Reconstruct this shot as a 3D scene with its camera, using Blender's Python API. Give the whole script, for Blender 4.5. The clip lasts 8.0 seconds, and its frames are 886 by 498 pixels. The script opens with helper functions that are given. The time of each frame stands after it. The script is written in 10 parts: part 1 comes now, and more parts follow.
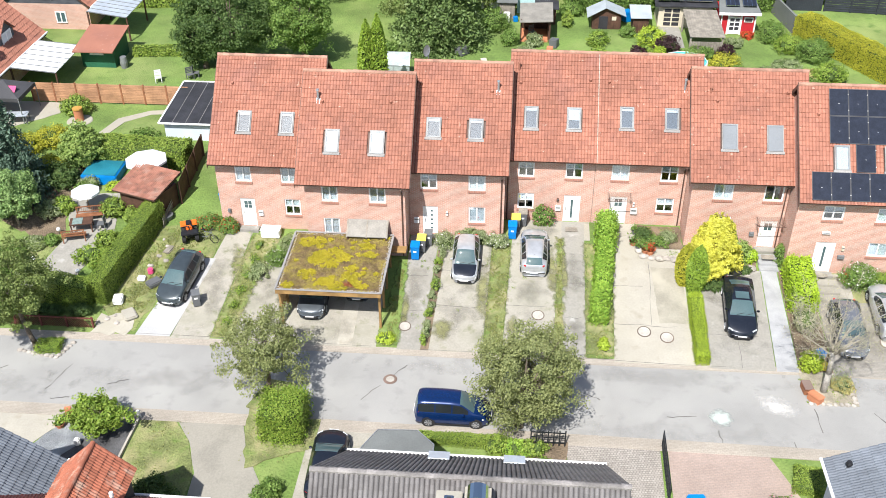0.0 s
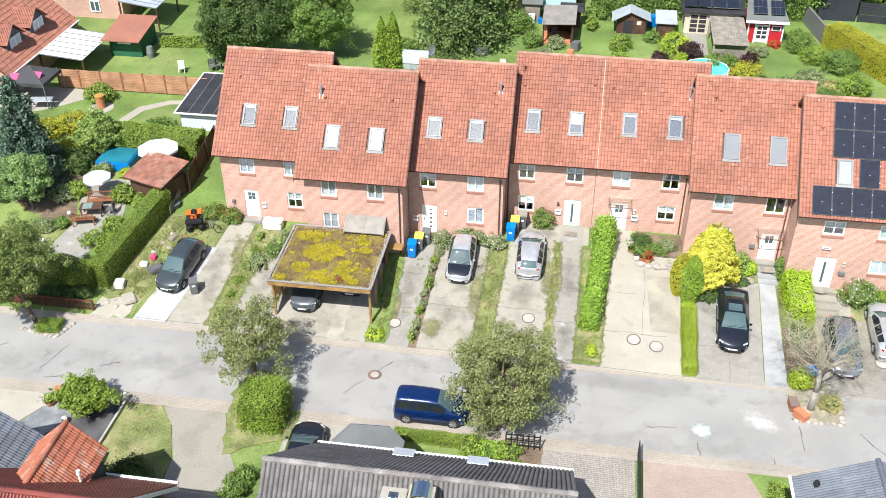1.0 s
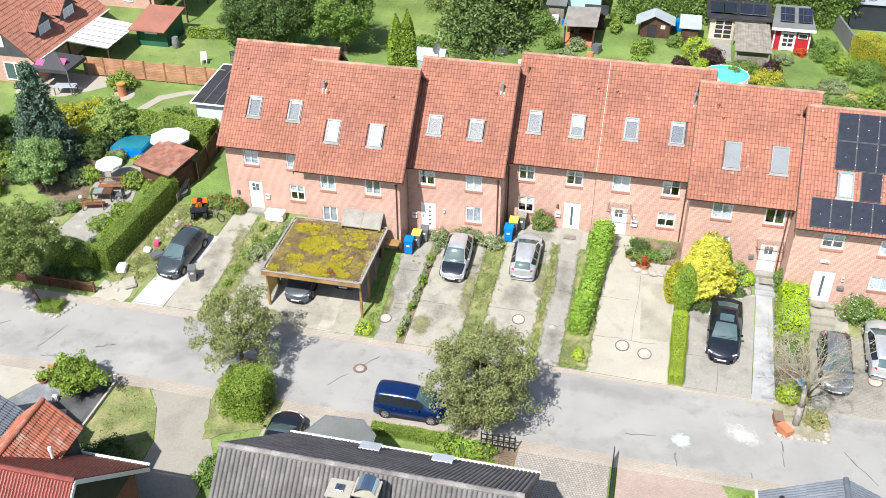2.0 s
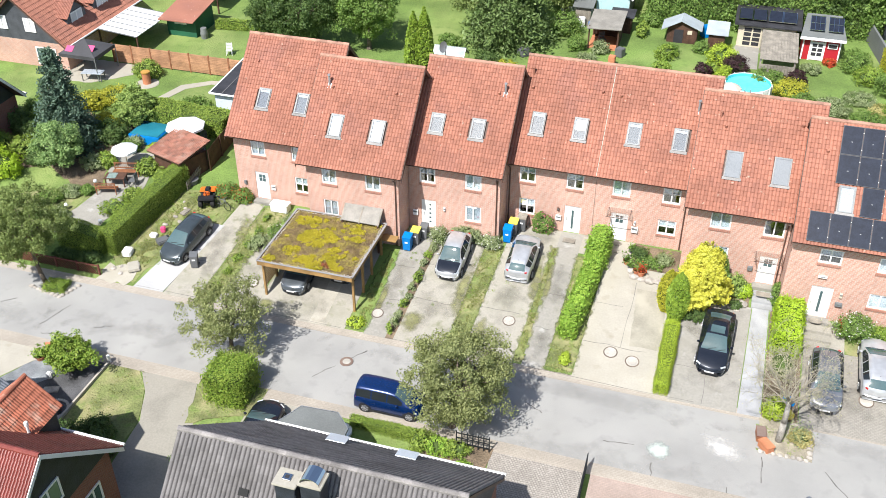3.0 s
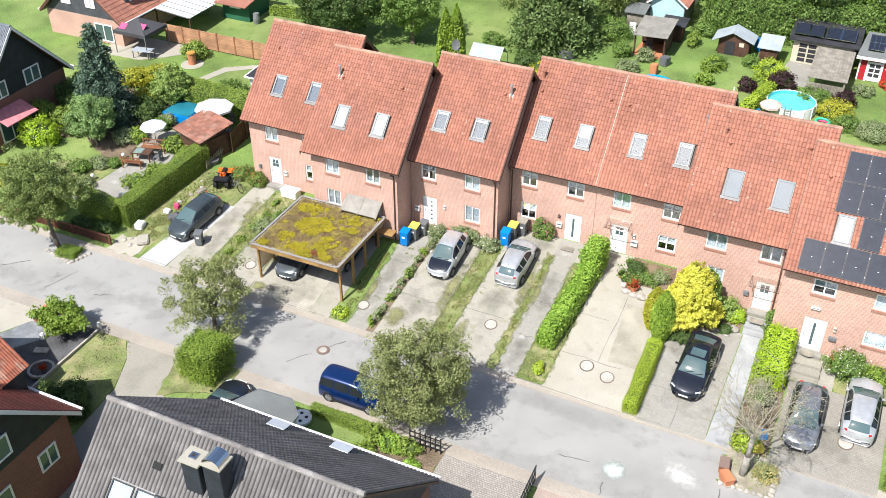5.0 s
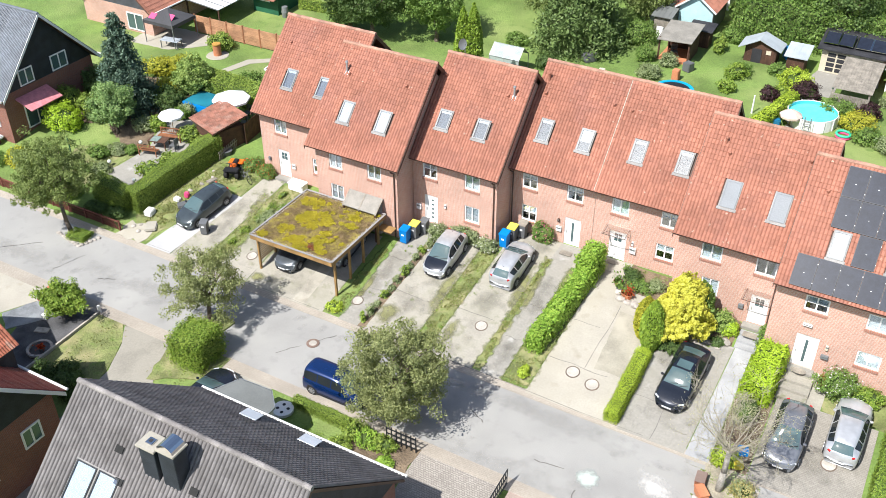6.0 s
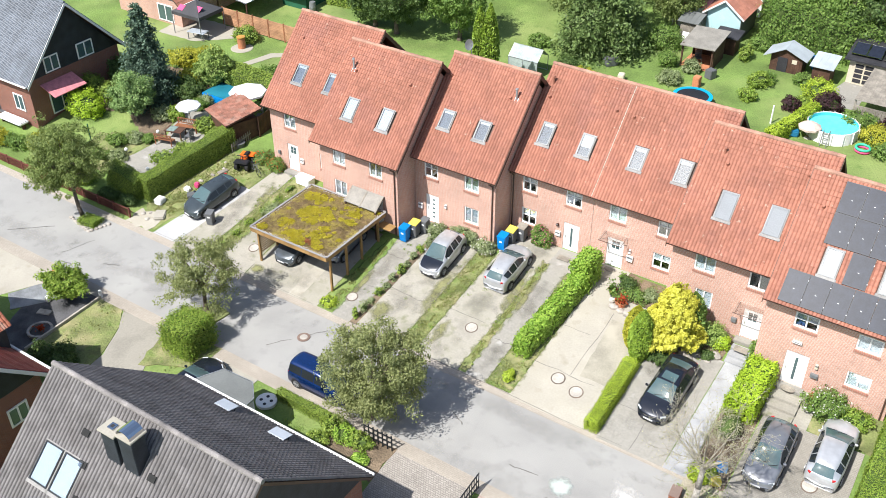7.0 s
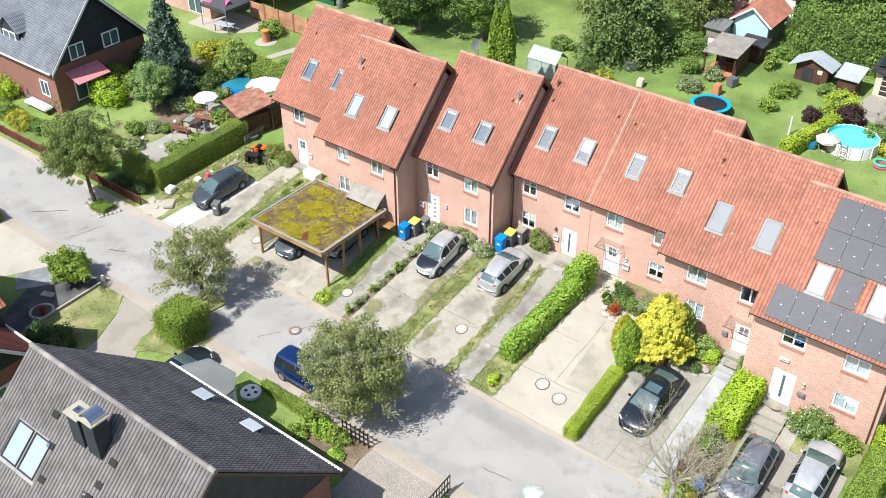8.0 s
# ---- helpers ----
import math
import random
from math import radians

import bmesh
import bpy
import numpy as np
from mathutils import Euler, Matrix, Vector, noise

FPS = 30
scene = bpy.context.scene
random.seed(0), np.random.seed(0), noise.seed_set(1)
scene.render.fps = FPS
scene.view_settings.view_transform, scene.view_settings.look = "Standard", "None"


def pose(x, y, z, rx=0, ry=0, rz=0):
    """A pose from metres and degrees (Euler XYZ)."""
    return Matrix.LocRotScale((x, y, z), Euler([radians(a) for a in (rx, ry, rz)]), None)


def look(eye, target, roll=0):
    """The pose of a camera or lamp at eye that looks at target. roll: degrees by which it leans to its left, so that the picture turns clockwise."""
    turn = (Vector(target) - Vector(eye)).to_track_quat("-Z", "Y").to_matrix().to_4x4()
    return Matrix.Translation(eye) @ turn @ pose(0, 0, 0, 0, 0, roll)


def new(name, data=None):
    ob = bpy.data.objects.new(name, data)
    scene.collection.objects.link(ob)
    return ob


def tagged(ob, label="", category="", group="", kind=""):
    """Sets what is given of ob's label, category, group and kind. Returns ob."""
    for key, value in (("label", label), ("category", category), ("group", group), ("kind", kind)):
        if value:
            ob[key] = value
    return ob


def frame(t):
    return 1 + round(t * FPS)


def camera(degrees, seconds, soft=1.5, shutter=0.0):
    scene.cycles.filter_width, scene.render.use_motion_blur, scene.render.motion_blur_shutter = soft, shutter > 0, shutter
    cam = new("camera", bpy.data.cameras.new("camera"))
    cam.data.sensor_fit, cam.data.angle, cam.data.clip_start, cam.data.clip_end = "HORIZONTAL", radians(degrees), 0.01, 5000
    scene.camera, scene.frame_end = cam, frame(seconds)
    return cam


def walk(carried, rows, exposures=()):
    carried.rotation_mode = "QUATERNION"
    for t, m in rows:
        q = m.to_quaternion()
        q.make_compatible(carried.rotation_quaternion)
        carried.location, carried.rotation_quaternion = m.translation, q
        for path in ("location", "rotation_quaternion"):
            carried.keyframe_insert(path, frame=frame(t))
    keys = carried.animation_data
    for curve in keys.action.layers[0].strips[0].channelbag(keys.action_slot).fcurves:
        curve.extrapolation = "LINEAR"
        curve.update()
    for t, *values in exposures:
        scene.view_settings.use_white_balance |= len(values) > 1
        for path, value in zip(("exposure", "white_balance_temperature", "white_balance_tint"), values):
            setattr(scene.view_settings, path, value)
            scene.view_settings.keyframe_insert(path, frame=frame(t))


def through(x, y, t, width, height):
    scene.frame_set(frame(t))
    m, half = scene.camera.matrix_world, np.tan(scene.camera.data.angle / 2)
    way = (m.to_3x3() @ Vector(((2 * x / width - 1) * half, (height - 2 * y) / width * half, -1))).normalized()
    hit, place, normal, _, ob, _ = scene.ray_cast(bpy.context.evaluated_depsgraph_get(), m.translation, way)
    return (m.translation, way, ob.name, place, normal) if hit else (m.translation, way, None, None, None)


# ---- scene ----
import collections

cam = camera(49.0, 8.0, soft=0.85)
METRES, EYE, TILT, LEAN, TURN = 31.0, 37.9, -34.7, 0.3, 4.6
ROWS = [
    (0.0, 0.0, 0.0, 0.0, 0.0, 0.0, -0.0),
    (0.5, 0.0573, -0.0036, 0.0021, 1.54, -0.08, -1.13),
    (1.0, 0.1248, -0.005, 0.0045, 3.33, -0.18, -2.43),
    (1.5, 0.1838, -0.0032, 0.007, 4.89, -0.3, -3.53),
    (3.0, 0.376, 0.0114, 0.0255, 10.16, -0.98, -7.2),
    (3.5, 0.4315, 0.0268, 0.0334, 11.76, -1.22, -8.28),
    (4.0, 0.495, 0.0427, 0.0442, 13.6, -1.54, -9.52),
    (4.5, 0.5498, 0.0576, 0.055, 15.23, -1.88, -10.58),
    (6.0, 0.7255, 0.114, 0.1031, 20.72, -3.35, -13.95),
    (6.5, 0.7772, 0.1347, 0.1203, 22.44, -3.86, -14.96),
    (7.0, 0.835, 0.1607, 0.1411, 24.4, -4.47, -16.08),
    (7.5, 0.8838, 0.185, 0.1598, 26.12, -5.03, -17.05),
    (8.0, 0.9383, 0.2148, 0.181, 28.11, -5.68, -18.16),
]
walk(cam, [(t, pose(0, 0, EYE, TILT, LEAN, TURN) @ pose(METRES * x, METRES * y, METRES * z, 90 + pitch, roll, yaw)) for t, x, y, z, yaw, pitch, roll in ROWS])

# ---- light ----
SUN_DIR = Vector((-0.185, -0.58, 0.80)).normalized()   # towards the sun
world = bpy.data.worlds.new("sky_world")
scene.world = world
world.use_nodes = True
wn = world.node_tree.nodes
sky = wn.new("ShaderNodeTexSky")
sky.sky_type = "NISHITA"
sky.sun_disc = False
sky.sun_elevation = math.asin(SUN_DIR.z)
sky.sun_rotation = math.atan2(SUN_DIR.x, SUN_DIR.y)
sky.altitude = 50
sky.dust_density = 1.5
world.node_tree.links.new(sky.outputs[0], wn["Background"].inputs[0])
wn["Background"].inputs[1].default_value = 0.1
sun_data = bpy.data.lights.new("sun", "SUN")
sun_data.energy, sun_data.angle, sun_data.color = 4.45, radians(0.6), (1.0, 0.975, 0.945)
sun_ob = new("sun", sun_data)
sun_ob.matrix_world = look(SUN_DIR * 100, (0, 0, 0))
scene.view_settings.exposure = 0.8

# ---- materials ----


def nt(name):
    m = bpy.data.materials.new(name)
    m.use_nodes = True
    return m, m.node_tree.nodes, m.node_tree.links, m.node_tree.nodes["Principled BSDF"]


def shade(c, k):
    return (min(c[0] * k, 1), min(c[1] * k, 1), min(c[2] * k, 1), 1)


def noise_fac(n, l, pos, scale, detail=4, lo=0.35, hi=0.65):
    t = n.new("ShaderNodeTexNoise")
    t.inputs["Scale"].default_value, t.inputs["Detail"].default_value = scale, detail
    l.new(pos, t.inputs["Vector"])
    r = n.new("ShaderNodeMapRange")
    r.inputs[1].default_value, r.inputs[2].default_value = lo, hi
    l.new(t.outputs[0], r.inputs[0])
    return r.outputs[0]


def mixc(n, l, fac, a, b, mode="MIX"):
    m = n.new("ShaderNodeMix")
    m.data_type, m.blend_type = "RGBA", mode
    for sock, v in ((m.inputs[0], fac), (m.inputs[6], a), (m.inputs[7], b)):
        if isinstance(v, (tuple, float, int)):
            sock.default_value = v
        else:
            l.new(v, sock)
    return m.outputs[2]


def surf(name, col, rough=0.7, metal=0.0, var=0.15, coarse=0.6, fine=12.0, bump=0.15, col2=None, fac2=(0.5, 0.75), scale2=0.35, rnd=0.0, spec=0.4, col3=None, scale3=2.5, fac3=(0.55, 0.68)):
    """A plain surface with variation at two scales, an optional second colour in blotches, and relief."""
    m, n, l, p = nt(name)
    pos = n.new("ShaderNodeNewGeometry").outputs["Position"]
    a = noise_fac(n, l, pos, coarse)
    b = noise_fac(n, l, pos, fine, 6)
    c = mixc(n, l, a, shade(col, 1 - var), shade(col, 1 + var))
    c = mixc(n, l, b, mixc(n, l, 1.0, c, shade((1, 1, 1), 1 - var), "MULTIPLY"), c)
    if col2:
        c = mixc(n, l, noise_fac(n, l, pos, scale2, 8, *fac2), c, shade(col2, 1))
    if col3:
        c = mixc(n, l, noise_fac(n, l, pos, scale3, 10, *fac3), c, shade(col3, 1))
    if rnd:
        g = n.new("ShaderNodeNewGeometry")
        o = n.new("ShaderNodeObjectInfo")
        s = n.new("ShaderNodeMath")
        s.operation = "ADD"
        l.new(g.outputs["Random Per Island"], s.inputs[0])
        l.new(o.outputs["Random"], s.inputs[1])
        f = n.new("ShaderNodeMath")
        f.operation = "FRACT"
        l.new(s.outputs[0], f.inputs[0])
        k = mixc(n, l, f.outputs[0], (1 - rnd, 1 - rnd, 1 - rnd, 1), (1, 1, 1, 1))
        c = mixc(n, l, 1.0, c, k, "MULTIPLY")
    l.new(c, p.inputs["Base Color"])
    p.inputs["Roughness"].default_value, p.inputs["Metallic"].default_value = rough, metal
    p.inputs["Specular IOR Level"].default_value = spec
    if bump:
        bp = n.new("ShaderNodeBump")
        bp.inputs["Strength"].default_value, bp.inputs["Distance"].default_value = bump, 0.05
        l.new(b, bp.inputs["Height"])
        l.new(bp.outputs[0], p.inputs["Normal"])
    return m


def brick(name, c1, c2, mortar, w=0.25, h=0.083, flat=False, var=0.2):
    """Brickwork or pavers, laid by the place in the world."""
    m, n, l, p = nt(name)
    g = n.new("ShaderNodeNewGeometry")
    s = n.new("ShaderNodeSeparateXYZ")
    l.new(g.outputs["Position"], s.inputs[0])
    k = n.new("ShaderNodeCombineXYZ")
    if flat:
        l.new(s.outputs[0], k.inputs[0])
        l.new(s.outputs[1], k.inputs[1])
    else:
        a = n.new("ShaderNodeMath")
        l.new(s.outputs[0], a.inputs[0])
        l.new(s.outputs[1], a.inputs[1])
        l.new(a.outputs[0], k.inputs[0])
        l.new(s.outputs[2], k.inputs[1])
    t = n.new("ShaderNodeTexBrick")
    l.new(k.outputs[0], t.inputs["Vector"])
    t.inputs["Scale"].default_value = 1.0
    t.inputs["Brick Width"].default_value, t.inputs["Row Height"].default_value = w, h
    t.inputs["Mortar Size"].default_value, t.inputs["Mortar Smooth"].default_value = 0.012, 0.3
    t.inputs["Color1"].default_value, t.inputs["Color2"].default_value, t.inputs["Mortar"].default_value = shade(c1, 1), shade(c2, 1), shade(mortar, 1)
    blot = noise_fac(n, l, g.outputs["Position"], 0.5, 5, 0.3, 0.7)
    c = mixc(n, l, 1.0, t.outputs[0], mixc(n, l, blot, (1 - var, 1 - var, 1 - var, 1), (1, 1, 1, 1)), "MULTIPLY")
    fine = noise_fac(n, l, g.outputs["Position"], 9, 5, 0.3, 0.7)
    c = mixc(n, l, 1.0, c, mixc(n, l, fine, (0.84, 0.83, 0.82, 1), (1, 1, 1, 1)), "MULTIPLY")
    l.new(c, p.inputs["Base Color"])
    p.inputs["Roughness"].default_value = 0.85
    b = n.new("ShaderNodeBump")
    b.inputs["Strength"].default_value, b.inputs["Distance"].default_value, b.invert = 0.4, 0.01, True
    l.new(t.outputs[1], b.inputs["Height"])
    l.new(b.outputs[0], p.inputs["Normal"])
    return m


def leafy(name, dark, light, through=0.38):
    m, n, l, p = nt(name)
    g = n.new("ShaderNodeNewGeometry")
    c = mixc(n, l, g.outputs["Random Per Island"], shade(dark, 1), shade(light, 1))
    c = mixc(n, l, 1.0, c, mixc(n, l, noise_fac(n, l, g.outputs["Position"], 0.9), (0.75, 0.78, 0.7, 1), (1, 1, 1, 1)), "MULTIPLY")
    p.inputs["Roughness"].default_value = 0.55
    p.inputs["Specular IOR Level"].default_value = 0.3
    l.new(c, p.inputs["Base Color"])
    t = n.new("ShaderNodeBsdfTranslucent")
    l.new(mixc(n, l, 1.0, c, (1.0, 1.0, 0.55, 1), "MULTIPLY"), t.inputs[0])
    x = n.new("ShaderNodeMixShader")
    x.inputs[0].default_value = through
    l.new(p.outputs[0], x.inputs[1])
    l.new(t.outputs[0], x.inputs[2])
    l.new(x.outputs[0], n["Material Output"].inputs[0])
    return m


def glassy(name, tint=(0.8, 0.9, 0.95), gloss=0.2, rough=0.03):
    m, n, l, p = nt(name)
    t = n.new("ShaderNodeBsdfTransparent")
    t.inputs[0].default_value = shade(tint, 1)
    g = n.new("ShaderNodeBsdfGlossy")
    g.inputs["Roughness"].default_value = rough
    lw = n.new("ShaderNodeLayerWeight")
    f = n.new("ShaderNodeMapRange")
    f.inputs[1].default_value, f.inputs[2].default_value, f.inputs[3].default_value, f.inputs[4].default_value = 0.1, 0.95, gloss, 0.8
    l.new(lw.outputs["Facing"], f.inputs[0])
    x = n.new("ShaderNodeMixShader")
    l.new(f.outputs[0], x.inputs[0])
    l.new(t.outputs[0], x.inputs[1])
    l.new(g.outputs[0], x.inputs[2])
    l.new(x.outputs[0], n["Material Output"].inputs[0])
    return m


m_grass = surf("grass", (0.145, 0.225, 0.052), 0.9, var=0.25, coarse=0.3, fine=7, bump=0.6, col2=(0.25, 0.3, 0.1), scale2=0.18, fac2=(0.45, 0.8), col3=(0.12, 0.19, 0.045), scale3=1.1, fac3=(0.55, 0.72))
m_dry = surf("dry_grass", (0.185, 0.215, 0.075), 0.9, var=0.3, coarse=0.9, fine=9, bump=0.6, col2=(0.3, 0.275, 0.14), scale2=0.8, fac2=(0.46, 0.7), col3=(0.12, 0.18, 0.04), scale3=1.8, fac3=(0.55, 0.7))
m_road = surf("asphalt", (0.292, 0.288, 0.274), 0.9, var=0.07, coarse=0.25, fine=22, bump=0.12, col2=(0.34, 0.335, 0.315), scale2=0.22, fac2=(0.42, 0.75), col3=(0.25, 0.246, 0.235), scale3=1.1, fac3=(0.56, 0.75))
m_gutter = brick("gutter_pavers", (0.42, 0.375, 0.315), (0.39, 0.345, 0.29), (0.33, 0.3, 0.25), 0.22, 0.11, True)
m_curb = surf("kerb_stone", (0.4, 0.37, 0.32), 0.85, var=0.15, fine=9)
m_conc = surf("drive_concrete", (0.345, 0.325, 0.275), 0.9, var=0.14, coarse=0.5, fine=10, bump=0.1, col2=(0.25, 0.24, 0.19), scale2=0.5, fac2=(0.48, 0.68), col3=(0.2, 0.2, 0.13), scale3=1.6, fac3=(0.58, 0.72))
m_cream = surf("cream_concrete", (0.365, 0.342, 0.288), 0.9, var=0.09, coarse=0.4, fine=10, bump=0.1, col2=(0.33, 0.305, 0.245), scale2=0.35, fac2=(0.46, 0.7), col3=(0.29, 0.265, 0.21), scale3=1.3, fac3=(0.58, 0.75))
m_cream_d = surf("worn_concrete", (0.3, 0.28, 0.225), 0.9, var=0.12, coarse=0.9, fine=10, bump=0.1, col2=(0.36, 0.335, 0.27), scale2=0.8, fac2=(0.45, 0.65))
m_olddrive = surf("old_drive", (0.29, 0.272, 0.23), 0.9, var=0.14, coarse=0.5, fine=9, bump=0.12, col2=(0.24, 0.225, 0.19), scale2=0.5, fac2=(0.46, 0.75))
m_greyslab = surf("grey_slab", (0.3, 0.287, 0.255), 0.9, var=0.16, coarse=0.5, fine=7, bump=0.12, col2=(0.225, 0.215, 0.185), scale2=0.5, fac2=(0.46, 0.7), col3=(0.36, 0.35, 0.325), scale3=1.4, fac3=(0.6, 0.74))
m_white = surf("new_concrete", (0.385, 0.385, 0.38), 0.9, var=0.05, coarse=0.6, fine=9)
m_path = surf("granite_path", (0.34, 0.345, 0.35), 0.85, var=0.12, coarse=1.2, fine=20)
m_cobble = brick("cobbles", (0.4, 0.37, 0.33), (0.31, 0.28, 0.25), (0.19, 0.175, 0.15), 0.15, 0.12, True)
m_drivepave = brick("drive_pavers", (0.335, 0.315, 0.275), (0.3, 0.28, 0.245), (0.25, 0.235, 0.2), 0.2, 0.1, True)
m_lid = surf("cover_concrete", (0.41, 0.385, 0.34), 0.9, var=0.14, coarse=2, fine=12)
m_redpave = brick("red_pavers", (0.41, 0.315, 0.265), (0.37, 0.29, 0.25), (0.33, 0.27, 0.23), 0.2, 0.1, True)
m_gravel_d = surf("dark_gravel", (0.13, 0.13, 0.135), 0.95, var=0.35, coarse=1, fine=30, bump=0.8)
m_gravel_b = surf("blue_gravel", (0.33, 0.35, 0.37), 0.95, var=0.3, coarse=1, fine=30, bump=0.8)
m_soil = surf("soil", (0.2, 0.15, 0.1), 0.95, var=0.3, coarse=1, fine=10, bump=0.8)
m_sand = surf("sandy_soil", (0.38, 0.34, 0.26), 0.95, var=0.25, coarse=1.2, fine=14, bump=0.6)
m_crack = surf("tar", (0.15, 0.14, 0.13), 0.8, var=0.2)
m_brick = brick("brick_wall", (0.65, 0.36, 0.275), (0.55, 0.29, 0.22), (0.62, 0.53, 0.455))
m_brick_d = brick("brick_wall_dark", (0.3, 0.11, 0.07), (0.24, 0.085, 0.06), (0.25, 0.18, 0.15))
m_sill = brick("brick_sill", (0.46, 0.2, 0.14), (0.4, 0.175, 0.125), (0.38, 0.28, 0.23), 0.11, 0.5)
m_tile = surf("roof_tile", (0.37, 0.16, 0.109), 0.8, var=0.12, coarse=0.35, fine=14, bump=0.1, col2=(0.285, 0.13, 0.1), scale2=0.5, fac2=(0.5, 0.8), rnd=0.22, spec=0.3, col3=(0.5, 0.36, 0.28), scale3=3.5, fac3=(0.66, 0.76))
m_tile_pink = surf("faded_red_tile", (0.4, 0.185, 0.13), 0.85, var=0.15, coarse=0.9, fine=14, bump=0.1, col2=(0.42, 0.29, 0.23), scale2=1.2, fac2=(0.5, 0.75), rnd=0.3, col3=(0.16, 0.1, 0.075), scale3=2.2, fac3=(0.58, 0.7))
m_tile_grey = surf("grey_roof_tile", (0.19, 0.178, 0.175), 0.75, var=0.15, coarse=0.6, fine=16, bump=0.12, col2=(0.11, 0.1, 0.095), scale2=0.7, fac2=(0.5, 0.8), rnd=0.22, spec=0.3)
m_tile_slate = surf("slate_roof_tile", (0.15, 0.17, 0.2), 0.5, var=0.15, coarse=0.6, fine=14, bump=0.1, rnd=0.2)
m_tile_dred = surf("dark_red_tile", (0.2, 0.045, 0.035), 0.45, var=0.15, coarse=0.6, fine=14, bump=0.1, rnd=0.2)
m_tile_orange = surf("orange_tile", (0.42, 0.145, 0.085), 0.8, var=0.13, coarse=0.9, fine=14, bump=0.1, col2=(0.5, 0.33, 0.25), scale2=1.6, fac2=(0.52, 0.7), rnd=0.3)
m_ridge = surf("ridge_tile", (0.45, 0.25, 0.18), 0.8, var=0.2, coarse=1.2, fine=12, rnd=0.25)
m_ridge_grey = surf("ridge_grey", (0.26, 0.24, 0.23), 0.7, var=0.25, coarse=1.2, fine=12, rnd=0.25)
m_brown = surf("brown_board", (0.1, 0.055, 0.04), 0.6, var=0.2, fine=18)
m_clad = surf("dark_cladding", (0.025, 0.03, 0.04), 0.55, var=0.25, coarse=1.5, fine=14)
m_slateclad = surf("slate_cladding", (0.075, 0.08, 0.092), 0.6, var=0.2, coarse=1.5, fine=14)
m_zinc = surf("zinc", (0.4, 0.42, 0.44), 0.45, 0.6, var=0.12)
m_lead = surf("lead", (0.27, 0.26, 0.25), 0.75, 0.0, var=0.2)
m_upvc = surf("white_frame", (0.8, 0.8, 0.79), 0.4, var=0.04, bump=0)
m_whitepaint = surf("white_paint", (0.76, 0.76, 0.74), 0.5, var=0.06)
m_frame_grey = surf("grey_frame", (0.2, 0.21, 0.215), 0.5, 0.2, var=0.08)
m_curtain = surf("curtain", (0.84, 0.85, 0.85), 0.9, var=0.08, coarse=6)
m_blind = surf("roller_blind", (0.6, 0.61, 0.62), 0.8, var=0.03)
m_shutter = surf("grey_shutter", (0.17, 0.185, 0.2), 0.55, 0.1, var=0.06)
m_dark = surf("dark_interior", (0.035, 0.035, 0.04), 0.9, var=0.2)
m_room = surf("room_plaster", (0.14, 0.15, 0.16), 0.9, var=0.1)
m_glass = glassy("window_glass", (0.82, 0.89, 0.93))
m_glass_house = glassy("canopy_glass", (0.94, 0.95, 0.95), 0.06, 0.05)
m_polyglass = surf("dusty_greenhouse_glass", (0.36, 0.42, 0.4), 0.18, var=0.15, coarse=1.5)
# Raised teal base stands for the windshield's sky reflection; side_glass is the dark copy
m_carglass = surf("car_glass", (0.07, 0.115, 0.12), 0.04, var=0.1, bump=0, spec=0.8)
m_sideglass = surf("side_glass", (0.016, 0.02, 0.022), 0.05, var=0.1, bump=0, spec=0.5)
m_tyre = surf("tyre", (0.02, 0.02, 0.02), 0.85, var=0.2, fine=30)
m_rim = surf("alloy", (0.55, 0.56, 0.57), 0.3, 0.8, var=0.05)
m_black = surf("black_plastic", (0.02, 0.02, 0.022), 0.5, var=0.2)
m_iron = surf("black_iron", (0.03, 0.035, 0.04), 0.45, 0.4, var=0.2)
m_chrome = surf("chrome", (0.7, 0.7, 0.7), 0.15, 1.0, var=0.03, bump=0)
m_lamp = surf("lamp_glass", (0.5, 0.53, 0.55), 0.12, var=0.05, bump=0)
m_tail = surf("tail_lamp", (0.5, 0.02, 0.02), 0.15, var=0.05, bump=0)
m_plate = surf("plate_white", (0.75, 0.75, 0.75), 0.5, var=0.03, bump=0)
m_wood = surf("wood_honey", (0.33, 0.2, 0.075), 0.65, var=0.2, coarse=2, fine=16)
m_wood_red = surf("wood_redbrown", (0.3, 0.125, 0.06), 0.7, var=0.2, coarse=2, fine=16, rnd=0.2)
m_wood_dark = surf("wood_dark", (0.1, 0.05, 0.032), 0.75, var=0.25, coarse=2, fine=16, rnd=0.2)
m_wood_grey = surf("wood_weathered", (0.29, 0.26, 0.215), 0.85, var=0.2, coarse=2, fine=16, rnd=0.15)
m_fence = surf("fence_larch", (0.46, 0.25, 0.14), 0.7, var=0.18, coarse=1.5, fine=14, rnd=0.18)
m_fence_red = surf("fence_rust_red", (0.16, 0.05, 0.035), 0.8, var=0.25, fine=14, rnd=0.2)
m_moss = surf("moss_mat", (0.24, 0.165, 0.085), 0.95, var=0.35, coarse=2.2, fine=18, bump=0.9, col2=(0.33, 0.27, 0.06), scale2=1.4, fac2=(0.44, 0.6))
m_felt = surf("roof_felt", (0.035, 0.035, 0.04), 0.6, var=0.25, coarse=1.2, fine=14)
m_pv = surf("solar_cells", (0.02, 0.025, 0.04), 0.38, var=0.15, coarse=3, bump=0, spec=0.13)
m_pvrim = surf("panel_rim", (0.055, 0.058, 0.065), 0.55, var=0.1)
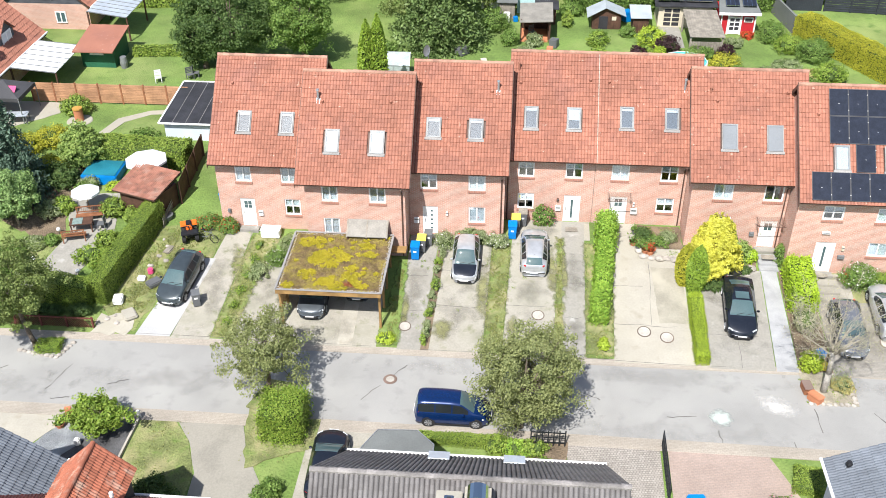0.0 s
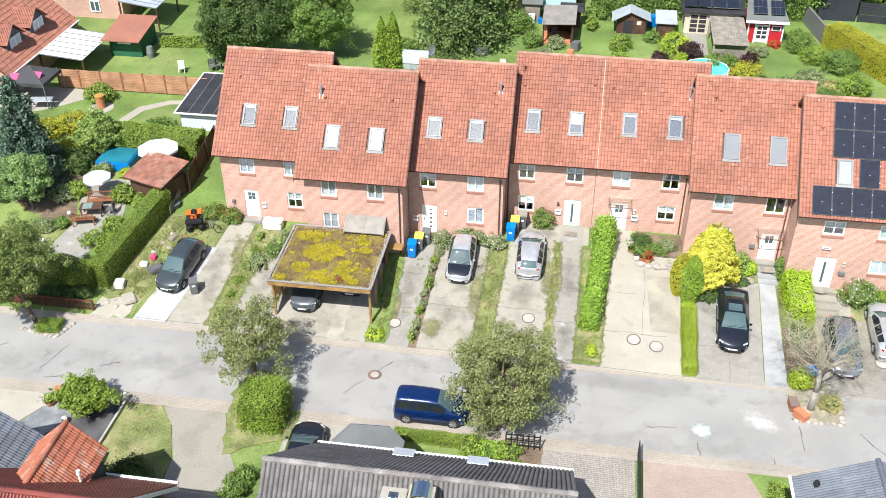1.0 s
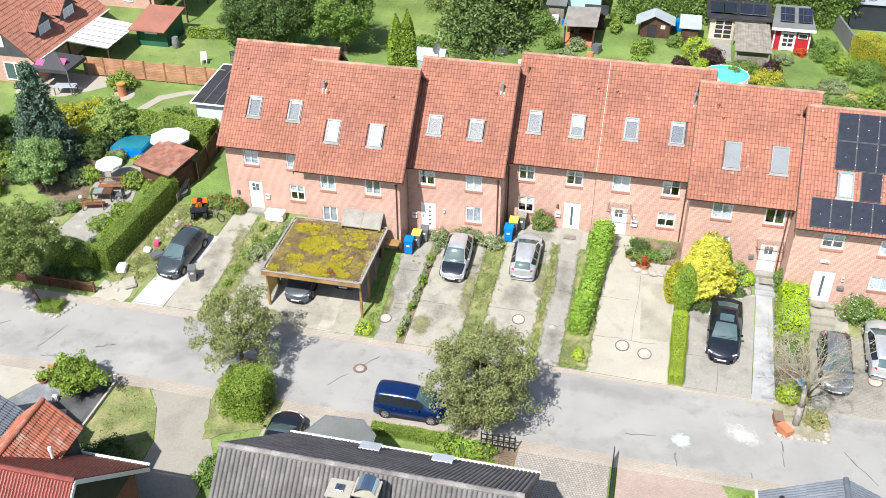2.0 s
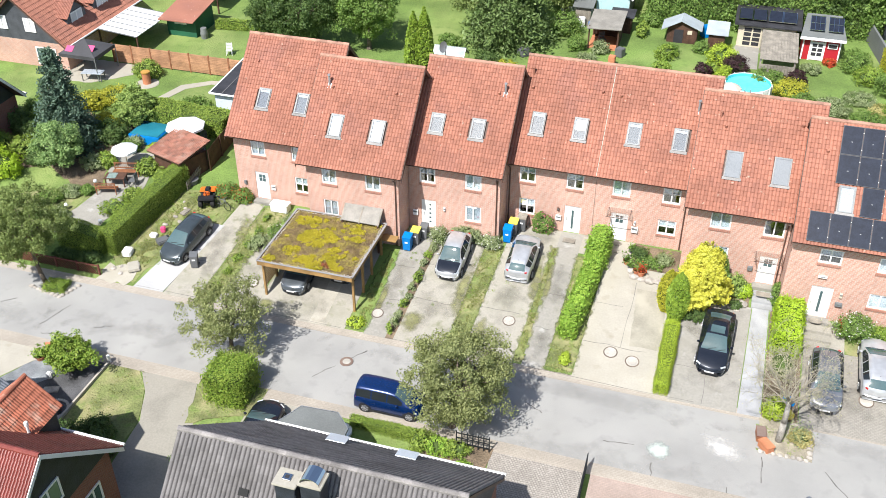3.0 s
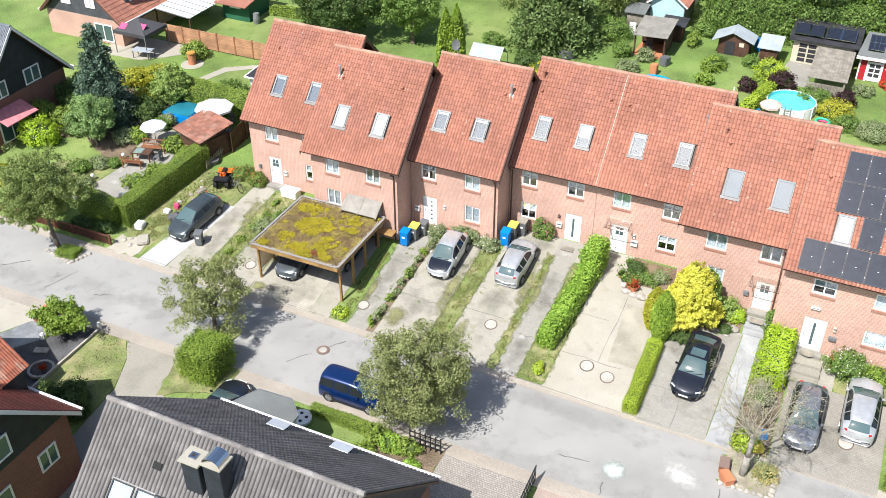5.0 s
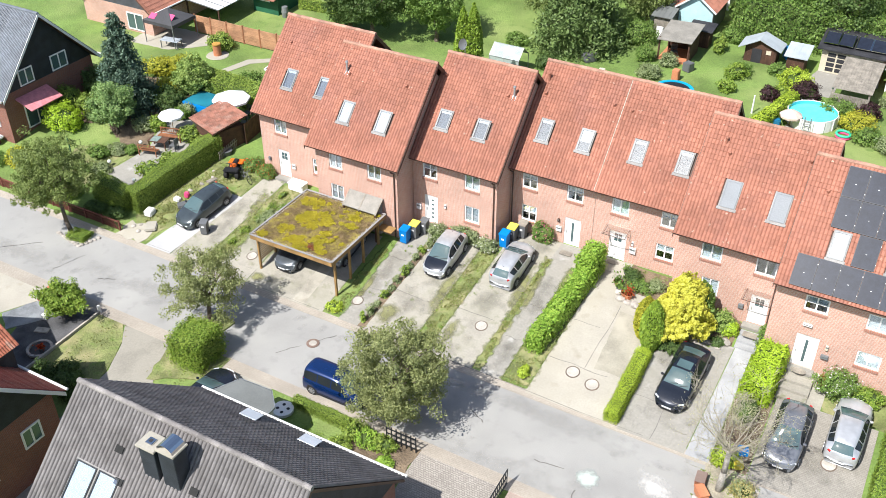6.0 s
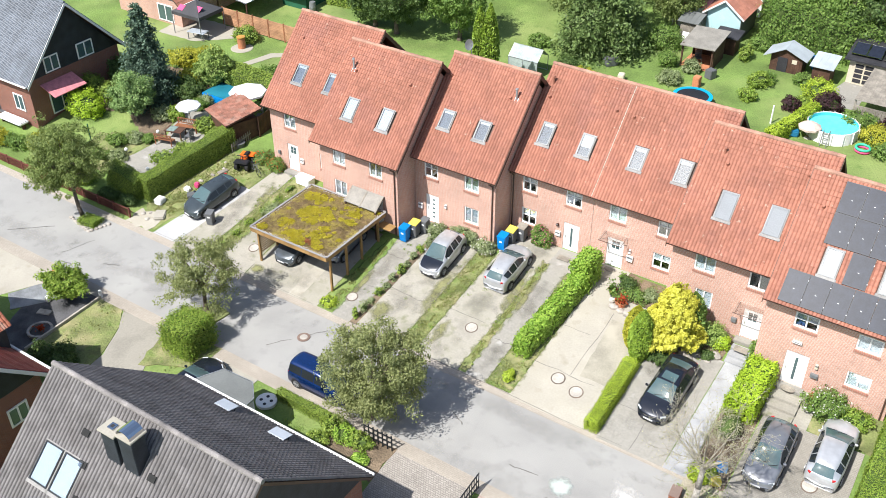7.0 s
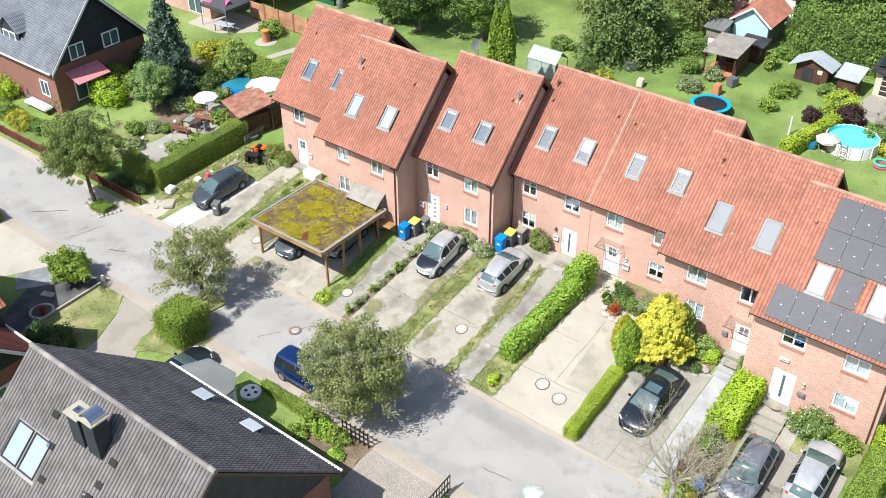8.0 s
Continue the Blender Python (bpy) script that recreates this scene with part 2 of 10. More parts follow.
m_sheet = surf("metal_sheet", (0.5, 0.55, 0.6), 0.4, 0.3, var=0.08, coarse=1)
m_polyc = surf("weathered_sheet", (0.25, 0.235, 0.205), 0.6, var=0.15, coarse=1.5)
m_poly = surf("white_polycarb", (0.72, 0.73, 0.73), 0.35, var=0.05)
m_blue = surf("blue_plastic", (0.0, 0.19, 0.55), 0.4, var=0.1)
m_yellow = surf("yellow_plastic", (0.8, 0.66, 0.1), 0.45, var=0.08)
m_grey_pl = surf("grey_plastic", (0.12, 0.125, 0.13), 0.5, var=0.12)
m_orange = surf("orange_plastic", (0.75, 0.16, 0.02), 0.4, var=0.1)
m_terra = surf("terracotta", (0.5, 0.2, 0.1), 0.8, var=0.15)
m_cover_ring = surf("iron_ring", (0.19, 0.13, 0.105), 0.8, var=0.25)
m_cover_rim = surf("cover_rim", (0.16, 0.12, 0.095), 0.85, var=0.25)
m_canvas = surf("white_canvas", (0.74, 0.76, 0.76), 0.85, var=0.06)
m_canvas_b = surf("black_canvas", (0.06, 0.06, 0.065), 0.8, var=0.15)
m_pink = surf("pink_print", (0.65, 0.08, 0.2), 0.7, var=0.1)
m_awning = surf("pink_awning", (0.6, 0.22, 0.24), 0.8, var=0.12, coarse=3)
m_tarp = surf("blue_tarp", (0.02, 0.17, 0.32), 0.45, var=0.15)
m_pool = surf("turquoise_liner", (0.09, 0.55, 0.6), 0.2, var=0.06, coarse=1)
m_water = surf("pool_water", (0.12, 0.6, 0.64), 0.05, var=0.08, coarse=1.5, fine=3, bump=0.05)
m_stone = surf("field_stone", (0.46, 0.42, 0.37), 0.85, var=0.2, coarse=2, fine=10, rnd=0.3)
m_render_g = surf("grey_render", (0.15, 0.16, 0.155), 0.9, var=0.1)
m_cyan = surf("pale_cyan_render", (0.42, 0.62, 0.64), 0.85, var=0.1)
m_greenp = surf("green_paint", (0.02, 0.11, 0.06), 0.6, var=0.15)
m_redp = surf("red_paint", (0.42, 0.02, 0.03), 0.55, var=0.1)
m_blackp = surf("black_paint", (0.03, 0.035, 0.045), 0.6, var=0.2)
m_cream_p = surf("cream_paint", (0.58, 0.52, 0.4), 0.8, var=0.1)
m_skin_wall = surf("light_blue_paint", (0.55, 0.61, 0.68), 0.7, var=0.06)
m_bark = surf("bark", (0.2, 0.16, 0.12), 0.9, var=0.3, coarse=3, fine=18, bump=0.8)
m_bark_l = surf("light_bark", (0.45, 0.42, 0.37), 0.9, var=0.3, coarse=3, fine=18, bump=0.8)
m_twig = surf("bare_twigs", (0.37, 0.335, 0.26), 0.9, var=0.3)
# Solid filler behind leaf skins; its dark green stands in for inner shade
m_core = surf("inner_shade_core", (0.07, 0.11, 0.025), 0.95, var=0.3, fine=8)
l_lime = leafy("leaf_tree", (0.145, 0.205, 0.055), (0.31, 0.37, 0.13), 0.34)
l_street = leafy("leaf_street", (0.19, 0.225, 0.085), (0.4, 0.425, 0.19), 0.36)
l_hedge = leafy("leaf_hedge", (0.125, 0.21, 0.03), (0.3, 0.38, 0.07), 0.12)
l_bright = leafy("leaf_bright", (0.29, 0.41, 0.035), (0.52, 0.63, 0.075), 0.24)
l_lime2 = leafy("leaf_lime", (0.31, 0.47, 0.03), (0.5, 0.66, 0.06), 0.24)
l_laurel = leafy("leaf_laurel", (0.19, 0.36, 0.045), (0.42, 0.58, 0.1), 0.25)
l_privet = leafy("leaf_privet", (0.151, 0.267, 0.033), (0.319, 0.406, 0.073), 0.24)
l_yellow = leafy("leaf_gold", (0.58, 0.55, 0.06), (0.84, 0.81, 0.16))
l_yhedge = leafy("leaf_gold_hedge", (0.348, 0.377, 0.043), (0.65, 0.598, 0.078))
l_dark = leafy("leaf_dark", (0.065, 0.123, 0.036), (0.156, 0.234, 0.072))
l_fresh = leafy("leaf_fresh", (0.19, 0.3, 0.07), (0.4, 0.5, 0.15), 0.24)
l_cool = leafy("leaf_cool", (0.15, 0.27, 0.085), (0.37, 0.5, 0.2), 0.28)
l_mid = leafy("leaf_mid", (0.125, 0.233, 0.049), (0.276, 0.392, 0.102))
l_blue = leafy("needle_blue", (0.072, 0.123, 0.087), (0.156, 0.234, 0.169), 0.1)
l_conif = leafy("needle_dark", (0.087, 0.145, 0.043), (0.195, 0.273, 0.091), 0.12)
l_thuja = leafy("leaf_thuja", (0.167, 0.283, 0.033), (0.319, 0.435, 0.058), 0.15)
l_purple = leafy("leaf_purple", (0.036, 0.017, 0.023), (0.098, 0.046, 0.052))
l_pale = leafy("leaf_pale", (0.232, 0.29, 0.145), (0.416, 0.468, 0.26))
l_flower = leafy("petal_white", (0.7, 0.66, 0.66), (0.85, 0.85, 0.85))
l_pinkf = leafy("petal_pink", (0.65, 0.1, 0.25), (0.85, 0.3, 0.45))
l_redf = leafy("petal_red", (0.5, 0.05, 0.03), (0.7, 0.15, 0.05))
l_sere = leafy("leaf_sere", (0.33, 0.34, 0.2), (0.52, 0.5, 0.34))
l_dryleaf = leafy("leaf_dry", (0.435, 0.392, 0.174), (0.65, 0.572, 0.26))

# ---- building helpers ----
OFF = {}


def thing(name, label, category, at, group="", turn=0.0, kind=""):
    ob = new(name)
    ob.empty_display_size = 0.2
    ob.location = at
    ob.rotation_euler = (0, 0, radians(turn))
    OFF[ob] = None if turn else Vector(at)
    return tagged(ob, label, category, group, kind)


def local_thing(name, label, category, at, group="", turn=0.0):
    """A thing whose parts are built round its own base."""
    ob = thing(name, label, category, at, group, turn)
    OFF[ob] = None
    return ob


def finish(me, mat):
    me.materials.append(mat)
    me.update()
    return me


def part(name, bm, mat, parent=None, label="", kind="", smooth=False):
    me = bpy.data.meshes.new(name)
    off = OFF.get(parent)
    if off is not None:
        bmesh.ops.translate(bm, verts=bm.verts, vec=-off)
    if smooth:
        for f in bm.faces:
            f.smooth = True
    bm.to_mesh(me)
    bm.free()
    ob = new(name, finish(me, mat))
    OFF[ob] = off
    if parent:
        ob.parent = parent
    return tagged(ob, label, kind=kind)


def raw_part(name, verts, faces, mat, parent=None, label="", kind="", smooth=False):
    me = bpy.data.meshes.new(name)
    off = OFF.get(parent)
    v = np.asarray(verts, dtype=float)
    if off is not None:
        v = v - np.array(off)
    f = np.asarray(faces, dtype=np.int32)
    k = f.shape[1]
    me.vertices.add(len(v))
    me.vertices.foreach_set("co", v.ravel())
    me.loops.add(f.size)
    me.loops.foreach_set("vertex_index", f.ravel())
    me.polygons.add(len(f))
    me.polygons.foreach_set("loop_start", np.arange(0, f.size, k, dtype=np.int32))
    me.polygons.foreach_set("use_smooth", np.full(len(f), smooth))
    me.update(calc_edges=True)
    me.validate()
    ob = new(name, finish(me, mat))
    OFF[ob] = off
    if parent:
        ob.parent = parent
    return tagged(ob, label, kind=kind)


def nb():
    return bmesh.new()


def box(bm, x0, x1, y0, y1, z0, z1, bevel=0.0):
    g = bmesh.ops.create_cube(bm, size=1.0, matrix=Matrix.Translation(((x0 + x1) / 2, (y0 + y1) / 2, (z0 + z1) / 2)) @ Matrix.Diagonal((x1 - x0, y1 - y0, z1 - z0, 1)))
    if bevel:
        es = list({e for v in g["verts"] for e in v.link_edges})
        bmesh.ops.bevel(bm, geom=es, offset=bevel, segments=2, affect="EDGES")
    return bm


def obox(bm, m, sx, sy, sz):
    bmesh.ops.create_cube(bm, size=1.0, matrix=m @ Matrix.Diagonal((sx, sy, sz, 1)))
    return bm


def beam(bm, a, b, w, h):
    """A squared timber from a to b."""
    a, b = Vector(a), Vector(b)
    q = (b - a).to_track_quat("Y", "Z").to_matrix().to_4x4()
    return obox(bm, Matrix.Translation((a + b) / 2) @ q, w, (b - a).length, h)


def tube(bm, a, b, r0, r1=None, n=8, caps=True):
    a, b = Vector(a), Vector(b)
    q = (b - a).to_track_quat("Z", "Y").to_matrix().to_4x4()
    bmesh.ops.create_cone(bm, cap_ends=caps, segments=n, radius1=r0, radius2=r0 if r1 is None else r1, depth=(b - a).length, matrix=Matrix.Translation((a + b) / 2) @ q)
    return bm


def ball(bm, c, r, sx=1, sy=1, sz=1, sub=2):
    bmesh.ops.create_icosphere(bm, subdivisions=sub, radius=r, matrix=Matrix.Translation(c) @ Matrix.Diagonal((sx, sy, sz, 1)))
    return bm


def prism(bm, pts, vec):
    """A solid: a flat outline pushed along vec."""
    vec = Vector(vec)
    a = [bm.verts.new(p) for p in pts]
    b = [bm.verts.new(Vector(p) + vec) for p in pts]
    n = len(pts)
    fs = [bm.faces.new(a), bm.faces.new(b[::-1])]
    for i in range(n):
        fs.append(bm.faces.new((a[i], b[i], b[(i + 1) % n], a[(i + 1) % n])))
    bmesh.ops.recalc_face_normals(bm, faces=fs)
    return bm


GY = [-400, 27, 35.5, 37, 43.4, 53.5, 63, 80, 110, 200, 600]
GZ = [-1.4, -1.2, -0.15, 0, 0, 1.95, 3.0, 3.5, 4.5, 8, 14]


def gz(y):
    return float(np.interp(y, GY, GZ))


def slab(name, pts, lift, mat, label, category="paving", kind="structure", deep=0.12, wob=0.0, seed=0):
    """A sheet laid over the ground within an outline, following its slope."""
    rg = random.Random(seed)
    out = []
    n = len(pts)
    for i in range(n):
        a, b = Vector(pts[i]), Vector(pts[(i + 1) % n])
        steps = max(1, int((b - a).length / 0.5)) if wob else 1
        for k in range(steps):
            p = a.lerp(b, k / steps)
            out.append((p.x + rg.uniform(-wob, wob), p.y + rg.uniform(-wob, wob)))
    bm = nb()
    bm.faces.new([bm.verts.new((x, y, 0)) for x, y in out])
    for y in GY[1:-1]:
        bmesh.ops.bisect_plane(bm, geom=bm.verts[:] + bm.edges[:] + bm.faces[:], plane_co=(0, y, 0), plane_no=(0, 1, 0))
    r = bmesh.ops.extrude_face_region(bm, geom=bm.faces[:])
    up = {e for e in r["geom"] if isinstance(e, bmesh.types.BMVert)}
    for v in bm.verts:
        v.co.z = gz(v.co.y) + lift - (0 if v in up else deep)
    bmesh.ops.recalc_face_normals(bm, faces=bm.faces[:])
    ob = part(name, bm, mat)
    return tagged(ob, label, category, kind=kind)


def soften(mat, scale=3.0, lo=0.4, hi=0.6):
    """A copy of a material that thins out towards the ragged edge of its patch."""
    m = mat.copy()
    n, l = m.node_tree.nodes, m.node_tree.links
    a = n.new("ShaderNodeAttribute")
    a.attribute_name = "cover"
    g = n.new("ShaderNodeNewGeometry")
    f = noise_fac(n, l, g.outputs["Position"], scale, 9, 0.25, 0.75)
    k = n.new("ShaderNodeMath")
    k.operation = "MULTIPLY_ADD"
    l.new(f, k.inputs[0])
    k.inputs[1].default_value = 0.75
    l.new(a.outputs["Fac"], k.inputs[2])
    r = n.new("ShaderNodeMapRange")
    r.inputs[1].default_value, r.inputs[2].default_value = lo + 0.37, hi + 0.37
    l.new(k.outputs[0], r.inputs[0])
    x = n.new("ShaderNodeMixShader")
    l.new(r.outputs[0], x.inputs[0])
    l.new(n.new("ShaderNodeBsdfTransparent").outputs[0], x.inputs[1])
    l.new(n["Principled BSDF"].outputs[0], x.inputs[2])
    l.new(x.outputs[0], n["Material Output"].inputs[0])
    return m


def soft_patch(name, quad, lift, mat, label, category, rim=0.4, full=1.0, oval=False):
    """A thin stain or moss cover over the ground within four corners, fading at its rim."""
    a, b, c, d = [Vector((*p, 0)) for p in quad]
    nu = max(8, min(24, int((b - a).length / 0.15)))
    nv = max(8, min(70, int((d - a).length / 0.15)))
    lu, lv = (b - a).length, (d - a).length
    v, cov, f = [], [], []
    for j in range(nv + 1):
        for i in range(nu + 1):
            u, w = i / nu, j / nv
            p = a.lerp(b, u).lerp(d.lerp(c, u), w)
            v.append((p.x, p.y, gz(p.y) + lift))
            if oval:
                q = 1 - math.hypot(2 * u - 1, 2 * w - 1)
                cov.append(max(0.0, min(1.0, q / rim)) * full)
            else:
                q = min(min(u, 1 - u) * lu, min(w, 1 - w) * lv)
                cov.append(min(1.0, q / rim) * full)
    for j in range(nv):
        for i in range(nu):
            k = j * (nu + 1) + i
            f.append((k, k + 1, k + nu + 2, k + nu + 1))
    ob = raw_part(name, v, f, mat)
    at = ob.data.attributes.new("cover", "FLOAT", "POINT")
    at.data.foreach_set("value", cov)
    return tagged(ob, label, category, kind="structure")


def leaves(rg, centres, size, flat=0.0, long=1.0, up=0.0, facing=None, stray=0.6):
    """Leaf quads at the given places, turned at random or roughly along the given facings."""
    n = len(centres)
    if facing is None:
        a = rg.normal(size=(n, 3))
        a[:, 2] += up * 2.0
        a /= np.linalg.norm(a, axis=1)[:, None] + 1e-9
    else:
        k = np.asarray(facing) + rg.normal(size=(n, 3)) * stray
        k /= np.linalg.norm(k, axis=1)[:, None] + 1e-9
        a = np.cross(k, rg.normal(size=(n, 3)))
        a /= np.linalg.norm(a, axis=1)[:, None] + 1e-9
    b = np.cross(a, rg.normal(size=(n, 3)) if facing is None else k)
    b /= np.linalg.norm(b, axis=1)[:, None] + 1e-9
    s = size * rg.uniform(0.6, 1.35, (n, 1))
    a, b = a * s * long * 0.5, b * s * 0.36
    v = np.stack([centres - a, centres + b - a * 0.1, centres + a, centres - b - a * 0.1], 1).reshape(-1, 3)
    return v, np.arange(4 * n).reshape(n, 4)


def leaf_part(name, rg, centres, size, mat, parent, long=1.2, up=0.0, label="", kind="", facing=None, stray=0.6):
    v, f = leaves(rg, np.asarray(centres), size, long=long, up=up, facing=facing, stray=stray)
    return raw_part(name, v, f, mat, parent, label, kind)


def clump_points(rg, c, r, clumps, per, tuft=0.2, shell=0.55, low=-0.75, lobes=0.22):
    """Leaves in tufts through an uneven, lobed crown: the places, the tufts' centres and the facing of each leaf."""
    d = rg.normal(size=(clumps, 3))
    d /= np.linalg.norm(d, axis=1)[:, None]
    d[:, 2] = np.maximum(d[:, 2], low)
    o = Vector(rg.uniform(-40, 40, 3))
    wave = np.array([noise.noise(Vector(q) * 1.9 + o) + 0.5 * noise.noise(Vector(q) * 4.1 - o) for q in d])
    rad = rg.uniform(shell, 1.0, (clumps, 1)) ** 0.7 * (0.93 + lobes * 2.0 * wave[:, None])
    cc = np.array(c) + d * rad * np.array(r)
    grow = rg.uniform(0.6, 1.35, (clumps, 1))
    off = rg.normal(size=(clumps * per, 3)) * np.array((1.15, 1.15, 0.75))
    off *= np.minimum(1.0, 1.7 / (np.linalg.norm(off, axis=1)[:, None] + 1e-9))
    pts = np.repeat(cc, per, 0) + off * tuft * np.repeat(grow, per, 0)
    out = np.repeat(d, per, 0)
    face = off * 0.75 + out * 0.5 + np.array((0, 0, 0.55))
    return pts, cc, face


def hedge(name, label, pts, width, h, mat, leaf=0.13, dens=230, seed=1, category="hedge", rough=0.05, base=None, group="", top=None):
    """A clipped hedge along a line of (x, y), with a leafy skin over a dense, shade-dark filler core."""
    rg = np.random.default_rng(seed)
    leaf, dens = (leaf * 0.68, dens * 2.0) if dens >= 200 else (leaf * 0.8, dens * 1.5)
    x, y = pts[0]
    t = thing(name, label, category, (x, y, gz(y) if base is None else base), group)
    bm = nb()
    cs, fs_ = [], []
    for (xa, ya), (xb, yb) in zip(pts[:-1], pts[1:]):
        a, b = Vector((xa, ya, 0)), Vector((xb, yb, 0))
        L = (b - a).length
        d = (b - a).normalized()
        s = Vector((-d.y, d.x, 0))
        n = max(2, int(L / 0.7))
        for k in range(n):
            e_ = min(0.16, L / 4)
            p, q = a.lerp(b, (e_ + (L - 2 * e_) * k / n) / L), a.lerp(b, (e_ + (L - 2 * e_) * (k + 1) / n) / L)
            za = gz(p.y) if base is None else base
            hh = h * rg.uniform(0.97, 1.0)
            beam(bm, (p.x, p.y, za + hh / 2 - 0.05), (q.x, q.y, (gz(q.y) if base is None else base) + hh / 2 - 0.05), width - 0.2, hh - 0.12)
        area = L * (2 * h + width) + 2 * width * h
        m = int(area * dens)
        u = rg.uniform(-0.05, L + 0.05, m)
        w = rg.uniform(0, 2 * h + width, m)
        side = np.where(w < h, -width / 2, np.where(w > h + width, width / 2, w - h - width / 2))
        zz = np.where(w < h, w, np.where(w > h + width, 2 * h + width - w, h))
        e = rg.uniform(0, 1, m) < 2 * width * h / area
        side = np.where(e, rg.uniform(-width / 2, width / 2, m), side)
        zz = np.where(e, rg.uniform(0, h, m), zz)
        u = np.where(e, np.where(rg.uniform(0, 1, m) < 0.5, 0, L), u)
        ns = np.where(w < h, -1.0, np.where(w > h + width, 1.0, 0.0))
        ns = np.where(e, 0.0, ns)
        nd = np.where(e, np.where(u < L / 2, -1.0, 1.0), 0.0)
        nz = np.where((ns == 0) & (nd == 0), 1.0, -0.05)
        fs_.append(np.stack([s.x * ns + d.x * nd, s.y * ns + d.y * nd, nz], 1))
        bulge = 0.08 * np.sin(u * 2.1 + seed) * np.cos(zz * 2.7 + u * 0.9)
        # softened top edges
        cut = np.clip((zz - (h - 0.18)) / 0.18, 0, 1) * np.clip((np.abs(side) - (width / 2 - 0.18)) / 0.18, 0, 1)
        side = side * (1 + bulge / max(width, 0.3)) * (1 - 0.18 * cut)
        zz = zz * (1 + 0.5 * bulge) - 0.1 * cut
        px_, py_ = xa + d.x * u + s.x * side, ya + d.y * u + s.y * side
        base_z = np.interp(py_, GY, GZ) if base is None else base
        cs.append(np.stack([px_, py_, base_z + zz], 1) + rg.normal(size=(m, 3)) * rough)
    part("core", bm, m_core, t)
    leaf_part("foliage", rg, np.concatenate(cs), leaf, mat, t, facing=np.concatenate(fs_), stray=0.34)
    return t


def bush(name, label, c, r, mat, leaf=0.13, n=900, seed=1, category="shrub", flowers=None, base=None, group="", upright=0.0, core=None):
    """A rounded shrub: a dense filler core, shade-dark by default, and clumps of leaves."""
    rg = np.random.default_rng(seed)
    z = gz(c[1]) if base is None else base
    t = thing(name, label, category, (c[0], c[1], z), group)
    bm = nb()
    ball(bm, (c[0], c[1], z + r[2] * 0.42), 0.66, r[0], r[1], r[2] * 0.62)
    for v in bm.verts:
        v.co += Vector(rg.normal(size=3)) * 0.05
        v.co.z = max(v.co.z, z + 0.02)
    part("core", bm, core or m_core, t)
    n, leaf = int(n * 2.3), leaf * 0.82
    p, _, fc = clump_points(rg, (c[0], c[1], z + r[2] * 0.45), (r[0], r[1], r[2] * 0.6), max(14, n // 30), 30, 0.07 + 0.085 * min(r), 0.72, -0.8, 0.16)
    keep = p[:, 2] > z + 0.02
    p, fc = p[keep], fc[keep]
    leaf_part("foliage", rg, p, leaf, mat, t, long=1.2 + upright, up=upright, facing=fc)
    if flowers:
        k = p[rg.integers(0, len(p), max(30, n // 14))] + rg.normal(size=(max(30, n // 14), 3)) * 0.04 + np.array((0, -0.04, 0.06))
        leaf_part("blossom", rg, k, leaf * 1.1, flowers, t, long=1.0)
    return t


def tree(name, label, base, h_crown, r, mat, leaf=0.17, clumps=120, per=90, trunk=0.16, seed=1, lean=(0, 0), bark=None, category="tree", spread=0.15, low=-0.75, shell=0.45, limbs=11, z=None, lobes=0.24):
    """A tree: a tapered trunk, limbs that reach the clumps, and an uneven crown."""
    rg = np.random.default_rng(seed)
    bz = gz(base[1]) if z is None else z
    b = Vector((base[0], base[1], bz))
    t = thing(name, label, category, b)
    c = Vector((base[0] + lean[0], base[1] + lean[1], bz + h_crown))
    p, cc, fc = clump_points(rg, c, r, int(clumps * 1.75), int(per * 0.85), 0.075 + spread * 0.36 * max(r), shell, low, lobes)
    bm = nb()
    fork = b.lerp(c, 0.45) + Vector((0.05, -0.04, 0))
    mid = b.lerp(fork, 0.5) + Vector((rg.normal() * 0.06, rg.normal() * 0.06, 0))
    tube(bm, b - Vector((0, 0, 0.1)), b + Vector((0, 0, 0.35)), trunk * 1.5, trunk * 1.05, 10)
    tube(bm, b + Vector((0, 0, 0.3)), mid, trunk * 1.06, trunk * 0.92, 10)
    tube(bm, mid, fork, trunk * 0.92, trunk * 0.8, 10)
    tube(bm, fork, c + Vector((0, 0, r[2] * 0.5)), trunk * 0.75, trunk * 0.15, 8)
    part("trunk", bm, bark or m_bark, t, smooth=True)
    bm = nb()
    for i in range(limbs):
        e = Vector(cc[int(i * len(cc) / limbs)])
        s = fork.lerp(c, rg.uniform(0.0, 0.6))
        k = s.lerp(e, 0.5) + Vector((rg.normal() * 0.12, rg.normal() * 0.12, 0.2))
        tube(bm, s, k, trunk * 0.4, trunk * 0.25, 6)
        tube(bm, k, e, trunk * 0.25, trunk * 0.06, 5)
        for _ in range(2):
            e2 = Vector(cc[rg.integers(0, len(cc))])
            if (e2 - k).length < max(r) * 0.9:
                tube(bm, k, e2, trunk * 0.16, trunk * 0.04, 4)
    part("branchwork", bm, bark or m_bark, t, smooth=True)
    leaf_part("crown", rg, p, leaf * 0.8, mat, t, facing=fc, stray=1.0)
    return t


